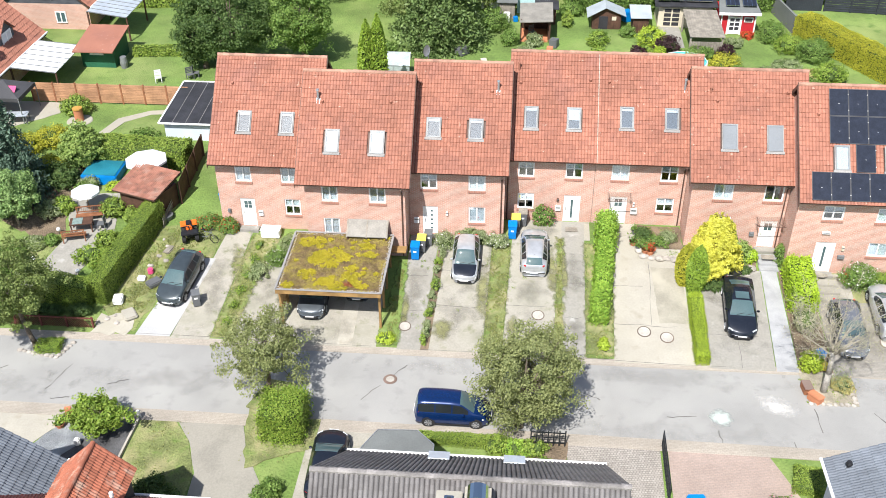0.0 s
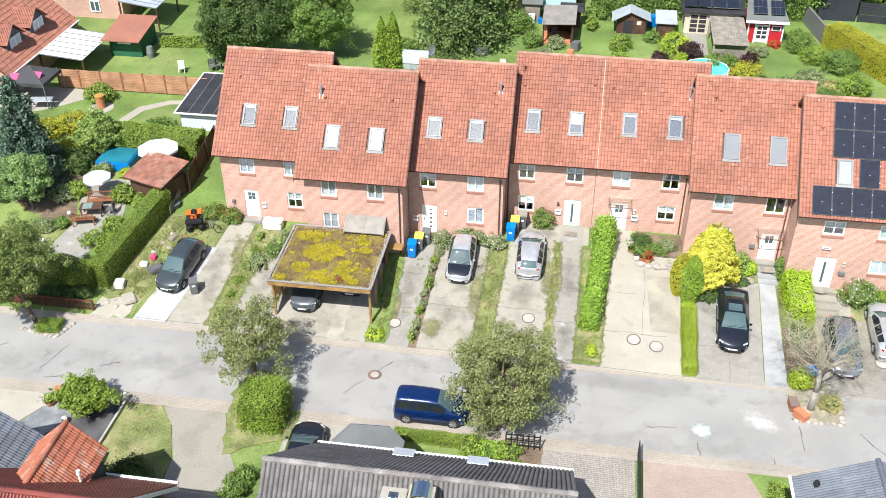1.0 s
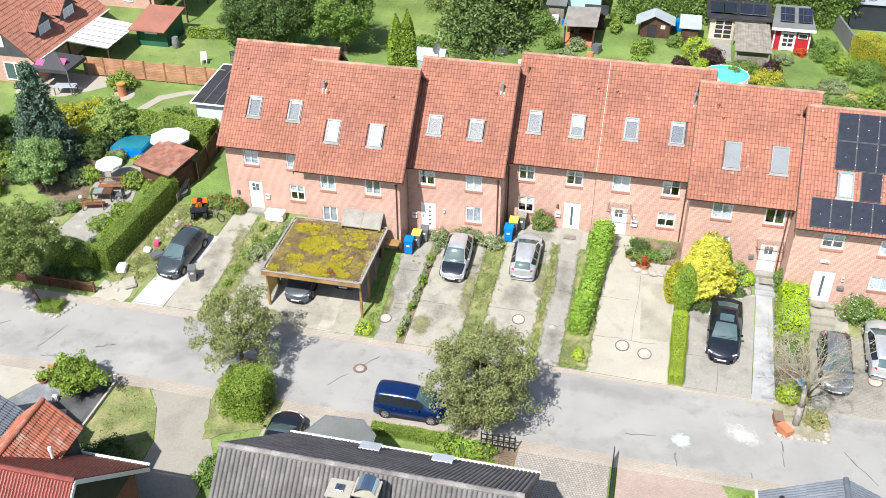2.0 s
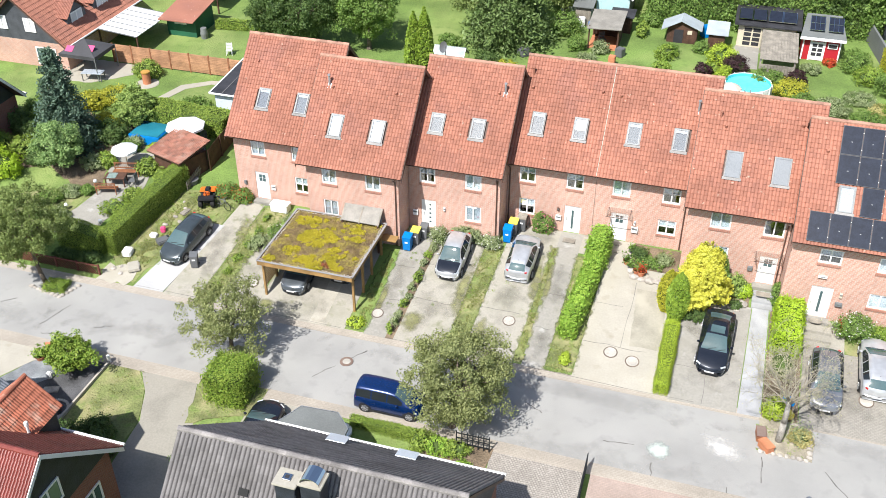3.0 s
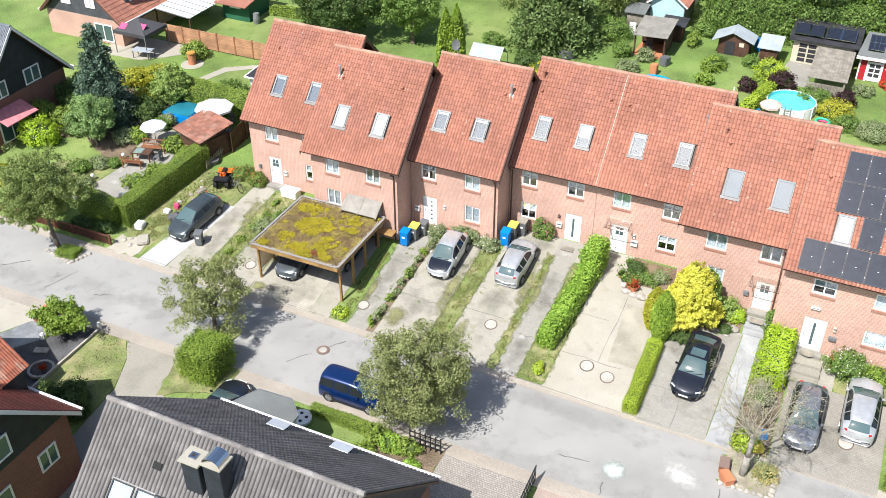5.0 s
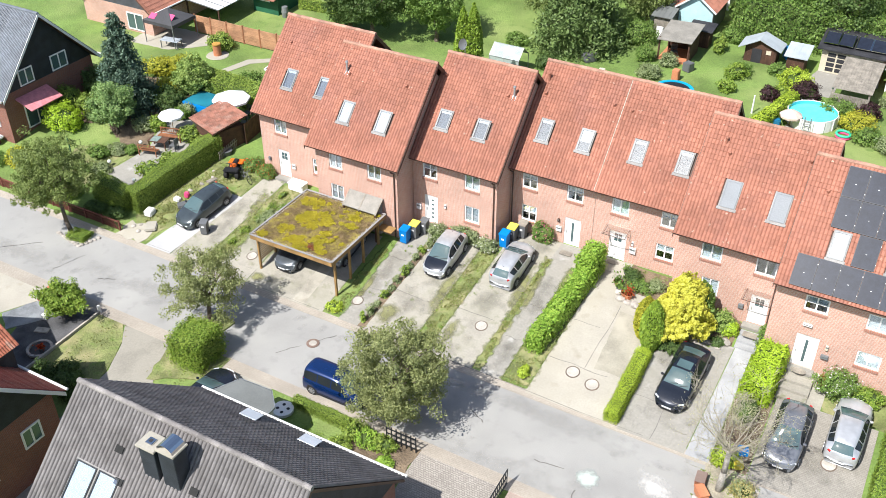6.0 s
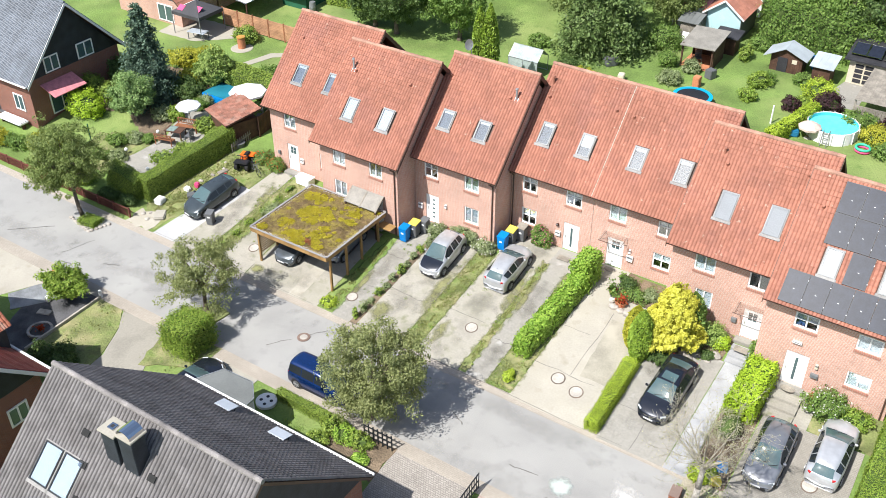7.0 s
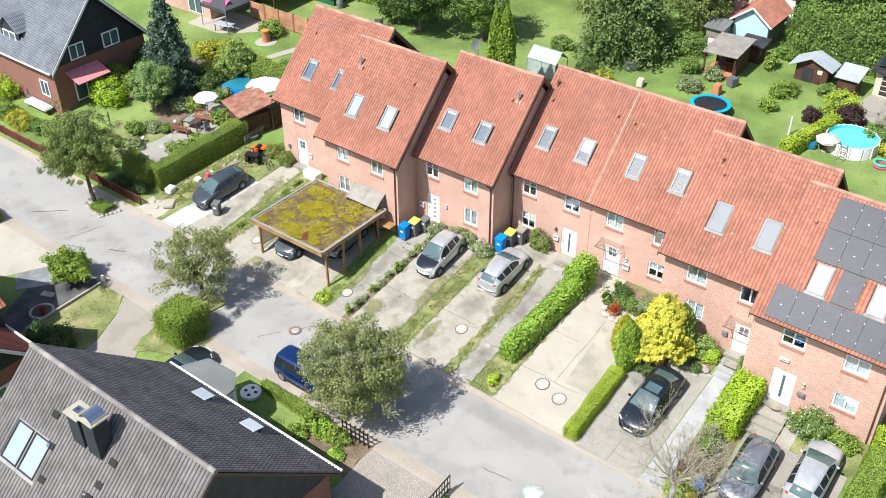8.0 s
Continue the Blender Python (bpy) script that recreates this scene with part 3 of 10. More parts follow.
def conifer(name, label, base, h, r, mat, n=7000, leaf=0.22, seed=1, skirt=0.06, z=None):
    rg = np.random.default_rng(seed)
    bz = gz(base[1]) if z is None else z
    t = thing(name, label, "conifer", (base[0], base[1], bz))
    bm = nb()
    tube(bm, (base[0], base[1], bz - 0.1), (base[0], base[1], bz + h * 0.97), 0.02 * h + 0.05, 0.02, 8)
    part("trunk", bm, m_bark, t, smooth=True)
    levels = int(h * 2.6)
    bough = nb()
    pts = []
    for i in range(levels):
        f = skirt + (1 - skirt) * i / levels
        rad = r * (1 - f) ** 0.72 + 0.08
        k = max(5, int(13 * (1 - f)) + 4)
        for j in range(k):
            a = 2 * math.pi * (j + rg.uniform(0, 0.9)) / k
            rr = rad * rg.uniform(0.75, 1.12)
            z0 = bz + h * f
            tip = Vector((base[0] + math.cos(a) * rr, base[1] + math.sin(a) * rr, z0 - rr * 0.22))
            st = Vector((base[0], base[1], z0 + 0.1))
            if i % 2 == 0:
                tube(bough, st, tip, 0.03, 0.008, 4, False)
            q = max(4, int(n / (levels * 11) * (0.35 + rr / r)))
            u = rg.uniform(0.25, 1.05, q)
            line = np.array(st)[None] * (1 - u[:, None]) + np.array(tip)[None] * u[:, None]
            line += rg.normal(size=(q, 3)) * np.array((0.13, 0.13, 0.09)) * (0.6 + 0.5 * rr)
            pts.append(line)
    part("boughs", bough, m_bark, t)
    leaf_part("needles", rg, np.concatenate(pts), leaf, mat, t, long=1.7)
    return t


def column(name, label, base, h, r, mat, n=2600, leaf=0.13, seed=1, z=None, category="conifer"):
    """A narrow columnar evergreen."""
    rg = np.random.default_rng(seed)
    bz = gz(base[1]) if z is None else z
    t = thing(name, label, category, (base[0], base[1], bz))
    def prof(f):
        return np.clip(np.sin(np.clip(f * 0.93 + 0.1, 0, 1) * math.pi) ** 0.55, 0.05, 1)
    bm = nb()
    rings = []
    for i in range(11):
        f = i / 10
        rings.append([bm.verts.new((base[0] + 0.85 * r * prof(f) * math.cos(a), base[1] + 0.85 * r * prof(f) * math.sin(a), bz + h * 0.97 * f)) for a in np.linspace(0, 2 * math.pi, 11)[:-1]])
    for a, b in zip(rings[:-1], rings[1:]):
        for j in range(10):
            bm.faces.new((a[j], a[(j + 1) % 10], b[(j + 1) % 10], b[j]))
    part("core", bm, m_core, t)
    f = rg.uniform(0, 1, n)
    a = rg.uniform(0, 2 * math.pi, n)
    rr = r * prof(f) * (1 + 0.09 * np.sin(a * 5 + f * 7) + rg.normal(size=n) * 0.05)
    p = np.stack([base[0] + rr * np.cos(a), base[1] + rr * np.sin(a), bz + h * f], 1)
    leaf_part("foliage", rg, p, leaf, mat, t, long=1.7, up=0.6)
    return t


# ---- tiled roofs ----
TILE_W, TILE_E = 0.30, 0.40


def tile_shape(w=TILE_W, e=TILE_E, waves=2, amp=0.06, lip=0.048):
    """One interlocking tile: rolls across with narrow troughs, thick at its lower edge. x across, y up the slope, z off the roof."""
    n = 4 * waves if waves > 1 else 6
    v, f = [], []
    for i in range(n + 1):
        x = w * i / n
        z = amp * abs(math.sin(math.pi * waves * i / n)) ** 0.6
        v += [(x, 0, z * 0.9 + 0.002), (x, 0, z + lip), (x, e + 0.03, z + 0.01)]
    for i in range(n):
        a, b = 3 * i, 3 * i + 3
        f += [(a, b, b + 1, a + 1), (a + 1, b + 1, b + 2, a + 2)]
    return np.array(v), np.array(f)


def slope_frame(eave, ridge, along):
    """The matrix of a roof slope: x along the eave, y up the slope."""
    along = Vector(along).normalized()
    up = (Vector(ridge) - Vector(eave)).normalized()
    m = Matrix((along, up, along.cross(up))).transposed().to_4x4()
    m.translation = Vector(eave)
    return m


def tiles(parent, m, length, rise, mat, single=0, holes=(), w=TILE_W, e=TILE_E, first=0, clip=None, name="roof_tile", waves=2, amp=0.06, lip=0.048):
    """Lays tiles on a slope. The first rows from the row `first` on are tiles of their own, up to `single`; the rest is joined."""
    tv, tf = tile_shape(w, e, waves, amp, lip)
    nx, ny = max(1, round(length / w)), max(1, round(rise / e))
    sx, sy = length / (nx * w), rise / (ny * e)
    tv = tv * np.array((sx, sy, 1))
    off = OFF.get(parent)
    me = None
    vs, fs = [], []
    done = 0
    mm = np.array(m)
    for j in range(ny):
        for i in range(nx):
            cx, cy = (i + 0.5) * w * sx, (j + 0.5) * e * sy
            if any(a - 0.1 < cx < b + 0.1 and c - 0.05 < cy < d + 0.05 for a, b, c, d in holes):
                continue
            if clip and not clip(cx, cy):
                continue
            o = np.array((i * w * sx, j * e * sy, random.uniform(-0.004, 0.004)))
            if j >= first and done < single:
                if me is None:
                    me = bpy.data.meshes.new(name)
                    me.from_pydata([tuple(q) for q in tv], [], [tuple(int(k) for k in q) for q in tf])
                    finish(me, mat)
                ob = new(name, me)
                ob.parent = parent
                k = m.copy()
                k.translation = m @ Vector(o) - (off if off is not None else Vector())
                ob.matrix_local = k
                done += 1
            else:
                fs.append(tf + sum(len(q) for q in vs))
                vs.append(tv + o)
    if vs:
        v = np.concatenate(vs)
        v = v @ mm[:3, :3].T + mm[:3, 3]
        raw_part("tiling", v, np.concatenate(fs), mat, parent, kind="stuff")


def ridge_caps(parent, a, b, mat, r=0.13, step=0.38):
    """Overlapping ridge tiles, each a piece of its own."""
    a, b = Vector(a), Vector(b)
    n = max(2, int((b - a).length / step))
    d = (b - a) / n
    bm = nb()
    tube(bm, (0, 0, 0), d * 1.06, r * 1.08, r * 0.94, 10)
    me = bpy.data.meshes.new("ridge_tile")
    bm.to_mesh(me)
    bm.free()
    finish(me, mat)
    off = OFF.get(parent)
    for i in range(n):
        ob = new("ridge_tile", me)
        ob.parent = parent
        ob.location = a + d * i - (off if off is not None else Vector()) + Vector((0, 0, random.uniform(-0.01, 0.01)))

# ---- ground, road and paving ----
m_grass_soft = soften(m_grass, 2.4, 0.3, 0.85)
m_dry_soft = soften(m_dry, 2.4, 0.3, 0.85)
m_stain_soft = soften(surf("weathered_stain", (0.235, 0.22, 0.18), 0.92, var=0.2, coarse=1.2, fine=9, bump=0.1), 1.1, 0.1, 1.35)
m_moss_soft = soften(surf("ground_moss", (0.22, 0.22, 0.1), 0.95, var=0.3, coarse=1.5, fine=12, bump=0.4), 2.0, 0.25, 1.1)
m_pale_soft = soften(surf("pale_dust", (0.37, 0.362, 0.34), 0.95, var=0.06), 0.9, 0.1, 1.4)
m_chalk_soft = soften(surf("chalk_dust", (0.64, 0.63, 0.6), 0.95, var=0.08), 2.6, 0.2, 1.2)
m_mint_soft = soften(surf("mint_chalk", (0.42, 0.465, 0.43), 0.95, var=0.1), 3.0, 0.25, 1.0)
bm = nb()
xs = [-500, -120, -60, -40, -20, 0, 20, 40, 60, 120, 500]
ys = sorted(GY + [60, 70, 90, 300, -30, 0, 15])
gv = [[bm.verts.new((x, y, gz(y))) for x in xs] for y in ys]
for r0, r1 in zip(gv[:-1], gv[1:]):
    for i in range(len(xs) - 1):
        bm.faces.new((r0[i], r0[i + 1], r1[i + 1], r1[i]))
tagged(part("ground", bm, m_grass), "lawn and meadow green ground on a gentle slope", "ground", kind="structure")

slab("road", [(-120, 37.9), (-15, 37.7), (60, 37.0), (60, 43.3), (-120, 43.6)], 0.015, m_road, "pale sun-bleached grey asphalt residential street", "road")
slab("gutter_north", [(-120, 43.55), (60, 43.2), (60, 43.75), (-120, 44.1)], 0.022, m_gutter, "beige paver gutter strip along the street", "gutter")
slab("pavement", [(-120, 36.9), (-15, 36.95), (60, 36.4), (60, 37.1), (-15, 37.8), (-120, 38.0)], 0.04, m_gutter, "narrow beige paver footway along the street", "pavement")


def strip(name, xa, xb, y0, y1, lift, mat, label, xa1=None, xb1=None, wob=0.0, seed=0, category="driveway"):
    return slab(name, [(xa, y0), (xb, y0), (xb if xb1 is None else xb1, y1), (xa if xa1 is None else xa1, y1)], lift, mat, label, category, wob=wob, seed=seed)


strip("driveway_1", -20.3, -17.9, 43.8, 52.9, 0.03, m_conc, "beige concrete driveway with worn edges", -18.9, -17.2)
strip("driveway_1_slab", -22.5, -20.35, 43.9, 50.4, 0.035, m_white, "freshly laid pale concrete parking slab", -20.9, -19.1)
strip("driveway_2", -16.6, -13.9, 43.8, 50.8, 0.03, m_conc, "stained beige concrete driveway beside the carport", wob=0.06, seed=2)
strip("carport_floor", -13.85, -7.75, 43.8, 51.0, 0.03, m_conc, "concrete floor under the carport")
strip("carport_slab", -10.1, -9.2, 43.85, 49.5, 0.034, m_cream, "pale concrete strip in the carport floor")
strip("driveway_3_path", -6.5, -5.1, 43.8, 53.2, 0.03, m_greyslab, "grey concrete path with cracked joints", -6.6, -4.7)
strip("driveway_3", -4.6, -1.4, 43.8, 52.6, 0.03, m_conc, "weathered concrete parking bay with moss", -4.2, -1.2)
strip("driveway_4", -0.25, 2.8, 43.8, 53.4, 0.03, m_conc, "weathered concrete parking bay with weeds at its edges", 0.1, 3.1)
strip("driveway_4_path", 3.35, 4.7, 43.8, 55.2, 0.03, m_greyslab, "grey concrete path with stained joints", 3.35, 4.85)
strip("driveway_5", 6.35, 11.05, 43.6, 52.9, 0.03, m_cream, "cream coloured concrete driveway with two drain covers", 6.65, 11.0)
strip("driveway_5_patch", 9.2, 10.9, 46.7, 51.2, 0.034, m_cream_d, "worn darker concrete panel in a driveway", 9.0, 10.9, 0.05, 41)
strip("driveway_6", 11.85, 15.6, 43.5, 51.3, 0.03, m_greyslab, "patchy grey paved parking bay", 11.9, 15.85)
strip("garden_path", 15.65, 16.9, 43.5, 51.4, 0.045, m_path, "pale granite slab path to a front door", 15.9, 16.85)
strip("driveway_7", 18.9, 24.3, 43.4, 49.0, 0.03, m_drivepave, "light paved double driveway", 18.95, 24.2)
strip("front_yard_7", 18.9, 21.2, 49.0, 51.3, 0.033, m_conc, "light concrete forecourt before a front door")
strip("front_paving_4", -0.1, 5.2, 53.4, 55.25, 0.028, m_conc, "worn concrete apron before two front doors")
strip("front_paving_3", -6.5, -4.6, 52.0, 53.25, 0.028, m_conc, "worn concrete apron before a front door")
strip("front_paving_5", 6.3, 8.2, 52.8, 55.25, 0.028, m_cream, "cream concrete apron before a front door")
strip("hedge_bed", 16.95, 18.85, 43.6, 51.4, 0.024, m_soil, "earth strip under a hedge", category="soil")
strip("front_bed_7", 21.25, 24.9, 49.05, 51.35, 0.02, m_dry, "rough grass and planting before a house", wob=0.1, seed=33, category="grass")
strip("front_bed_3", -4.55, -0.15, 52.62, 53.3, 0.024, m_soil, "planted earth strip before a house", category="soil")
strip("path_bed", -5.1, -4.55, 43.8, 52.6, 0.026, m_soil, "weedy earth joint between two drives", -4.65, -4.15, category="soil")
strip("front_bed_6", 11.3, 15.7, 49.6, 53.3, 0.026, m_soil, "planted earth bed before a house", wob=0.1, seed=31, category="soil")
strip("front_bed_5", 8.3, 11.2, 52.1, 55.2, 0.026, m_soil, "planted earth bed before a house", wob=0.1, seed=32, category="soil")
strip("rubble_patch", -25.2, -23.0, 43.9, 45.4, 0.04, m_cream, "sandy patch of builders rubble beside the drive", wob=0.2, seed=3, category="sand")
for i, (xa, xb, y0, y1, x2, x3) in enumerate(((-17.8, -16.7, 44, 52.6, -17.1, -15.2), (-7.7, -6.55, 44, 50.6, -6.9, -6.65), (-1.35, -0.3, 44, 52.6, -1.15, 0.05),
                                              (2.85, 3.3, 44, 53.4, 3.15, 3.4), (4.75, 6.3, 43.8, 53, 4.9, 6.6))):
    strip("verge_%d" % (i + 1), xa, xb, y0, y1, 0.022, m_grass if i in (1, 4) else m_dry, "strip of patchy dry grass between driveways", x2, x3, 0.0, i + 5, "grass")
    soft_patch("verge_%d_rim" % (i + 1), [(xa - 0.35, y0 - 0.1), (xb + 0.35, y0 - 0.1), (x3 + 0.35, y1 + 0.4), (x2 - 0.35, y1 + 0.4)], 0.04, m_grass_soft if i == 1 else m_dry_soft, "grass and moss creeping over the drive edges", "grass", 0.55)
slab("yard_grass", [(-22.6, 44.2), (-22.3, 45.5), (-20.9, 50.5), (-19.3, 50.5), (-18.8, 53.2), (-24.0, 53.2), (-25.2, 46.0), (-24.0, 44.4)], 0.02, m_dry, "rough patchy lawn beside the drive", "grass", wob=0.12, seed=9)
slab("near_drive", [(-17.9, 37.3), (-14.2, 37.3), (-13.6, 35.6), (-12.2, 33), (-12.4, 12), (-15.6, 12), (-15.9, 33.7), (-16.7, 35.7)], 0.03, m_olddrive, "beige concrete driveway between two houses", "driveway", wob=0.03)
slab("near_lawn", [(-19.7, 37.1), (-17.95, 37.15), (-16.75, 35.75), (-15.95, 33.6), (-16.0, 31), (-20.6, 31), (-19.95, 34.5)], 0.035, m_dry, "small scorched front lawn", "grass", wob=0.04)
slab("gravel_bed", [(-19.95, 37.0), (-21.6, 36.9), (-24.2, 35.6), (-23.5, 33.0), (-22, 29.5), (-20.5, 29.5), (-20.2, 34.4)], 0.03, m_gravel_d, "dark gravel front garden bed", "gravel")
slab("gravel_blue", [(-21.9, 36.9), (-24.0, 36.5), (-25.6, 34.2), (-24.2, 33.4), (-22.6, 35.0)], 0.045, m_gravel_b, "blue-grey gravel bed in a garden", "gravel", wob=0.06)
slab("left_paving", [(-60, 37.2), (-22.6, 37.2), (-24.4, 36.0), (-26.2, 33.6), (-30, 28), (-60, 28)], 0.02, m_cream, "pale paved forecourt of a house", "paving")
slab("cobble_drive", [(3.4, 37.0), (8.3, 36.8), (8.3, 30), (3.6, 30)], 0.03, m_cobble, "cobbled driveway before a gate", "driveway")
slab("red_drive", [(8.7, 36.95), (13.9, 36.85), (15.6, 33.2), (14.0, 28), (8.7, 28)], 0.03, m_redpave, "reddish paver driveway of a house", "driveway")
slab("near_path", [(-10.3, 37.2), (-6.3, 37.2), (-6.6, 33), (-10.6, 30)], 0.03, m_conc, "light parking bay beside the house", "paving")
slab("soil_bed", [(-0.9, 36.9), (3.4, 36.9), (3.4, 34.6), (-0.2, 35.2)], 0.05, m_soil, "dry earth under shrubs", "soil", wob=0.1)
slab("street_bed", [(16.9, 40.9), (19.6, 40.9), (19.7, 43.3), (16.9, 43.4)], 0.05, m_sand, "sandy bed round a bare street tree", "soil", wob=0.08, seed=51)
slab("tree_pit", [(-14.3, 38.3), (-12.0, 38.0), (-11.9, 40.3), (-13.4, 40.6)], 0.12, m_dry, "grassy planting bed that juts into the street", "grass", wob=0.08)
slab("block_verge", [(-14.1, 38.2), (-10.0, 37.6), (-9.9, 35.8), (-13.4, 34.2)], 0.06, m_dry, "rough grass round a clipped shrub", "grass", wob=0.1)
slab("garden_lawn", [(-35.0, 46.8), (-31.2, 47.0), (-29.7, 51.8), (-31.5, 51.6), (-35.0, 50.4)], 0.022, m_dry, "small olive lawn in a garden", "grass", wob=0.15, seed=44)
slab("patio_left", [(-31.2, 47.2), (-28.2, 46.9), (-26.6, 52.5), (-27.5, 56.5), (-31, 56.0), (-29.6, 52.0)], 0.03, m_greyslab, "light gravel garden path and patio", "path", wob=0.08)
# Earth bed whose dark tone also paints in the shade under the trees
slab("garden_soil", [(-38.5, 51.8), (-35.0, 53.2), (-31.6, 51.6), (-29.9, 52.2), (-30.8, 55.6), (-29.0, 56.9), (-31.4, 60.0), (-40.0, 60.2), (-40.0, 54.5)], 0.02, m_soil, "earth under garden shrubs, dark also for the tree shade", "soil", wob=0.2, seed=12)
slab("garden_walk", [(-32.0, 62.9), (-31.2, 63.0), (-30.3, 65.6), (-28.6, 66.9), (-25.5, 67.4), (-25.5, 68.0), (-28.9, 67.5), (-31.0, 66.1)], 0.03, m_cream, "curved pale garden path", "path")
slab("terrace_left", [(-43, 64.2), (-38.6, 64.4), (-36.0, 66.6), (-36.4, 68.4), (-43, 68.4)], 0.03, m_cream, "pale stone terrace of a house", "terrace", wob=0.1)
slab("shed_yard", [(11.6, 82.0), (14.6, 82.0), (14.6, 86.5), (12.6, 86.5)], 0.03, m_greyslab, "grey paved yard between sheds", "paving")


def cover(x, y, r, mat=m_white, ring=m_crack):
    t = thing("manhole_cover", "round concrete manhole cover with a dark ring", "manhole cover", (x, y, gz(y)), "manhole covers")
    s = (gz(y + 0.3) - gz(y - 0.3)) / 0.6
    m = Matrix.Translation((x, y, gz(y) + 0.035)) @ Matrix.Rotation(math.atan(s), 4, "X")
    bm = nb()
    bmesh.ops.create_cone(bm, cap_ends=True, segments=24, radius1=r, radius2=r, depth=0.03, matrix=m)
    part("ring", bm, ring, t)
    bm = nb()
    bmesh.ops.create_cone(bm, cap_ends=True, segments=24, radius1=r * (0.62 if y < 42 else 0.86), radius2=r * (0.6 if y < 42 else 0.84), depth=0.03, matrix=Matrix.Translation((0, 0, 0.006)) @ m)
    part("lid", bm, mat, t)


for x, y, r in ((-6.55, 41.2, 0.4), (-6.18, 45.53, 0.38), (1.86, 46.86, 0.4), (8.22, 45.97, 0.42), (9.55, 45.6, 0.42), (22.4, 45.95, 0.42), (-14.9, 46.0, 0.38)):
    cover(x, y, r, m_lid, m_cover_ring if y < 42 else m_cover_rim)


def crack(pts, w=0.05, seed=0):
    lift = 0.014 if seed < 50 else 0.034
    rg = random.Random(seed)
    line = []
    for (xa, ya), (xb, yb) in zip(pts[:-1], pts[1:]):
        for k in range(6):
            f = k / 6
            line.append((xa + (xb - xa) * f + rg.uniform(-0.06, 0.06), ya + (yb - ya) * f + rg.uniform(-0.06, 0.06)))
    bm = nb()
    for a, b in zip(line[:-1], line[1:]):
        beam(bm, (a[0], a[1], gz(a[1]) + lift), (b[0], b[1], gz(b[1]) + lift), w * rg.uniform(0.5, 1.2), 0.012)
    tagged(part("tar_seam", bm, m_crack), "dark tar-filled crack in the asphalt", "crack", "road cracks", "structure")


for i, c in enumerate((((-31.5, 38.6), (-28.6, 41.2)), ((-26.0, 38.9), (-25.2, 41.6)), ((-25.5, 38.2), (-24.2, 38.5)), ((-22.6, 39.6), (-21.4, 40.2)), ((-6.4, 41.6), (-5.6, 42.7)), ((-8, 39.4), (-6.9, 41.0)),
                       ((8.9, 39.3), (10.9, 39.5)), ((17.1, 40.6), (17.2, 38.4)), ((20.3, 40.4), (22.0, 38.0)), ((11.6, 38.5), (11.7, 37.2)), ((15.4, 37.2), (15.5, 38.0)), ((4.4, 40.9), (5.6, 40.3)), ((17.4, 37.3), (20.0, 37.6)))):
    crack(c, 0.06, i)
for i, c in enumerate((((6.4, 46.5), (11.0, 46.4)), ((8.75, 46.5), (8.85, 52.7)), ((6.5, 49.6), (8.8, 49.6)), ((-4.4, 47.3), (-1.4, 47.2)), ((-0.2, 47.6), (2.8, 47.5)), ((-4.2, 50.2), (-1.3, 50.1)), ((3.4, 46.8), (4.7, 46.8)), ((3.4, 49.6), (4.8, 49.6)), ((-6.5, 46.8), (-5.0, 46.8)), ((-6.5, 49.7), (-4.9, 49.7)),
                       ((11.9, 46.0), (15.6, 46.0)), ((13.7, 43.6), (13.8, 49.0)), ((-20.2, 47.0), (-18.2, 47.0)), ((-22.4, 44.05), (-5.2, 43.85)), ((-5, 43.82), (16.9, 43.6)))):
    crack(c, 0.022, 50 + i)


def stain(x, y, rx, ry, mat, label, turn=0.0, rim=0.6, full=1.0, lift=0.04, category="stain"):
    c, q = math.cos(radians(turn)), math.sin(radians(turn))
    pts = [(x + u * rx * c - w * ry * q, y + u * rx * q + w * ry * c) for u, w in ((-1, -1), (1, -1), (1, 1), (-1, 1))]
    soft_patch("surface_stain", pts, lift, mat, label, category, rim, full, True)


stain(11.85, 39.5, 0.75, 0.75, m_mint_soft, "pale mint chalk square on the asphalt", 5, 0.5, 1.1, 0.022)
stain(15.1, 40.6, 1.5, 0.95, m_chalk_soft, "white mortar powder spilt on the asphalt", -25, 0.9, 1.15, 0.022)
stain(15.0, 40.6, 0.75, 0.5, m_chalk_soft, "white mortar powder spilt on the asphalt", -30, 0.6, 1.2, 0.026)
for x, y, rx, ry, tn in ((-20, 40.2, 7, 1.3, 3), (-3, 42.6, 6, 0.8, 0), (8, 42.4, 8, 1.0, -1), (10, 38.2, 7, 1.0, 0), (20, 42.4, 6, 0.9, 0), (-30, 39.2, 6, 1.2, 2)):
    stain(x, y, rx, ry, m_pale_soft, "sun-bleached dusty band on the asphalt", tn, 1.0, 0.5, 0.02)
for x, y, rx, ry, tn in ((-3.0, 46.6, 1.5, 1.6, 10), (-2.6, 50.0, 1.5, 2.2, 0), (1.3, 49.0, 1.4, 2.6, 0), (1.2, 45.0, 1.4, 1.2, 0), (4.15, 49.6, 0.75, 2.6, 4), (4.1, 45.6, 0.7, 1.6, 0), (-5.8, 48.6, 0.75, 3.6, 0), (-11.0, 45.2, 2.2, 1.2, 0), (13.9, 46.6, 1.8, 2.6, 10), (12.9, 49.6, 1.2, 1.4, 0), (-15.2, 47.6, 1.2, 2.6, 0), (-18.6, 48.0, 0.9, 3.4, 6), (21.6, 46.0, 2.4, 1.8, 0), (2.6, 54.3, 1.6, 0.8, 0)):
    stain(x, y, rx, ry, m_stain_soft, "dark weathered bloom on old concrete", tn, 1.0, 0.47)
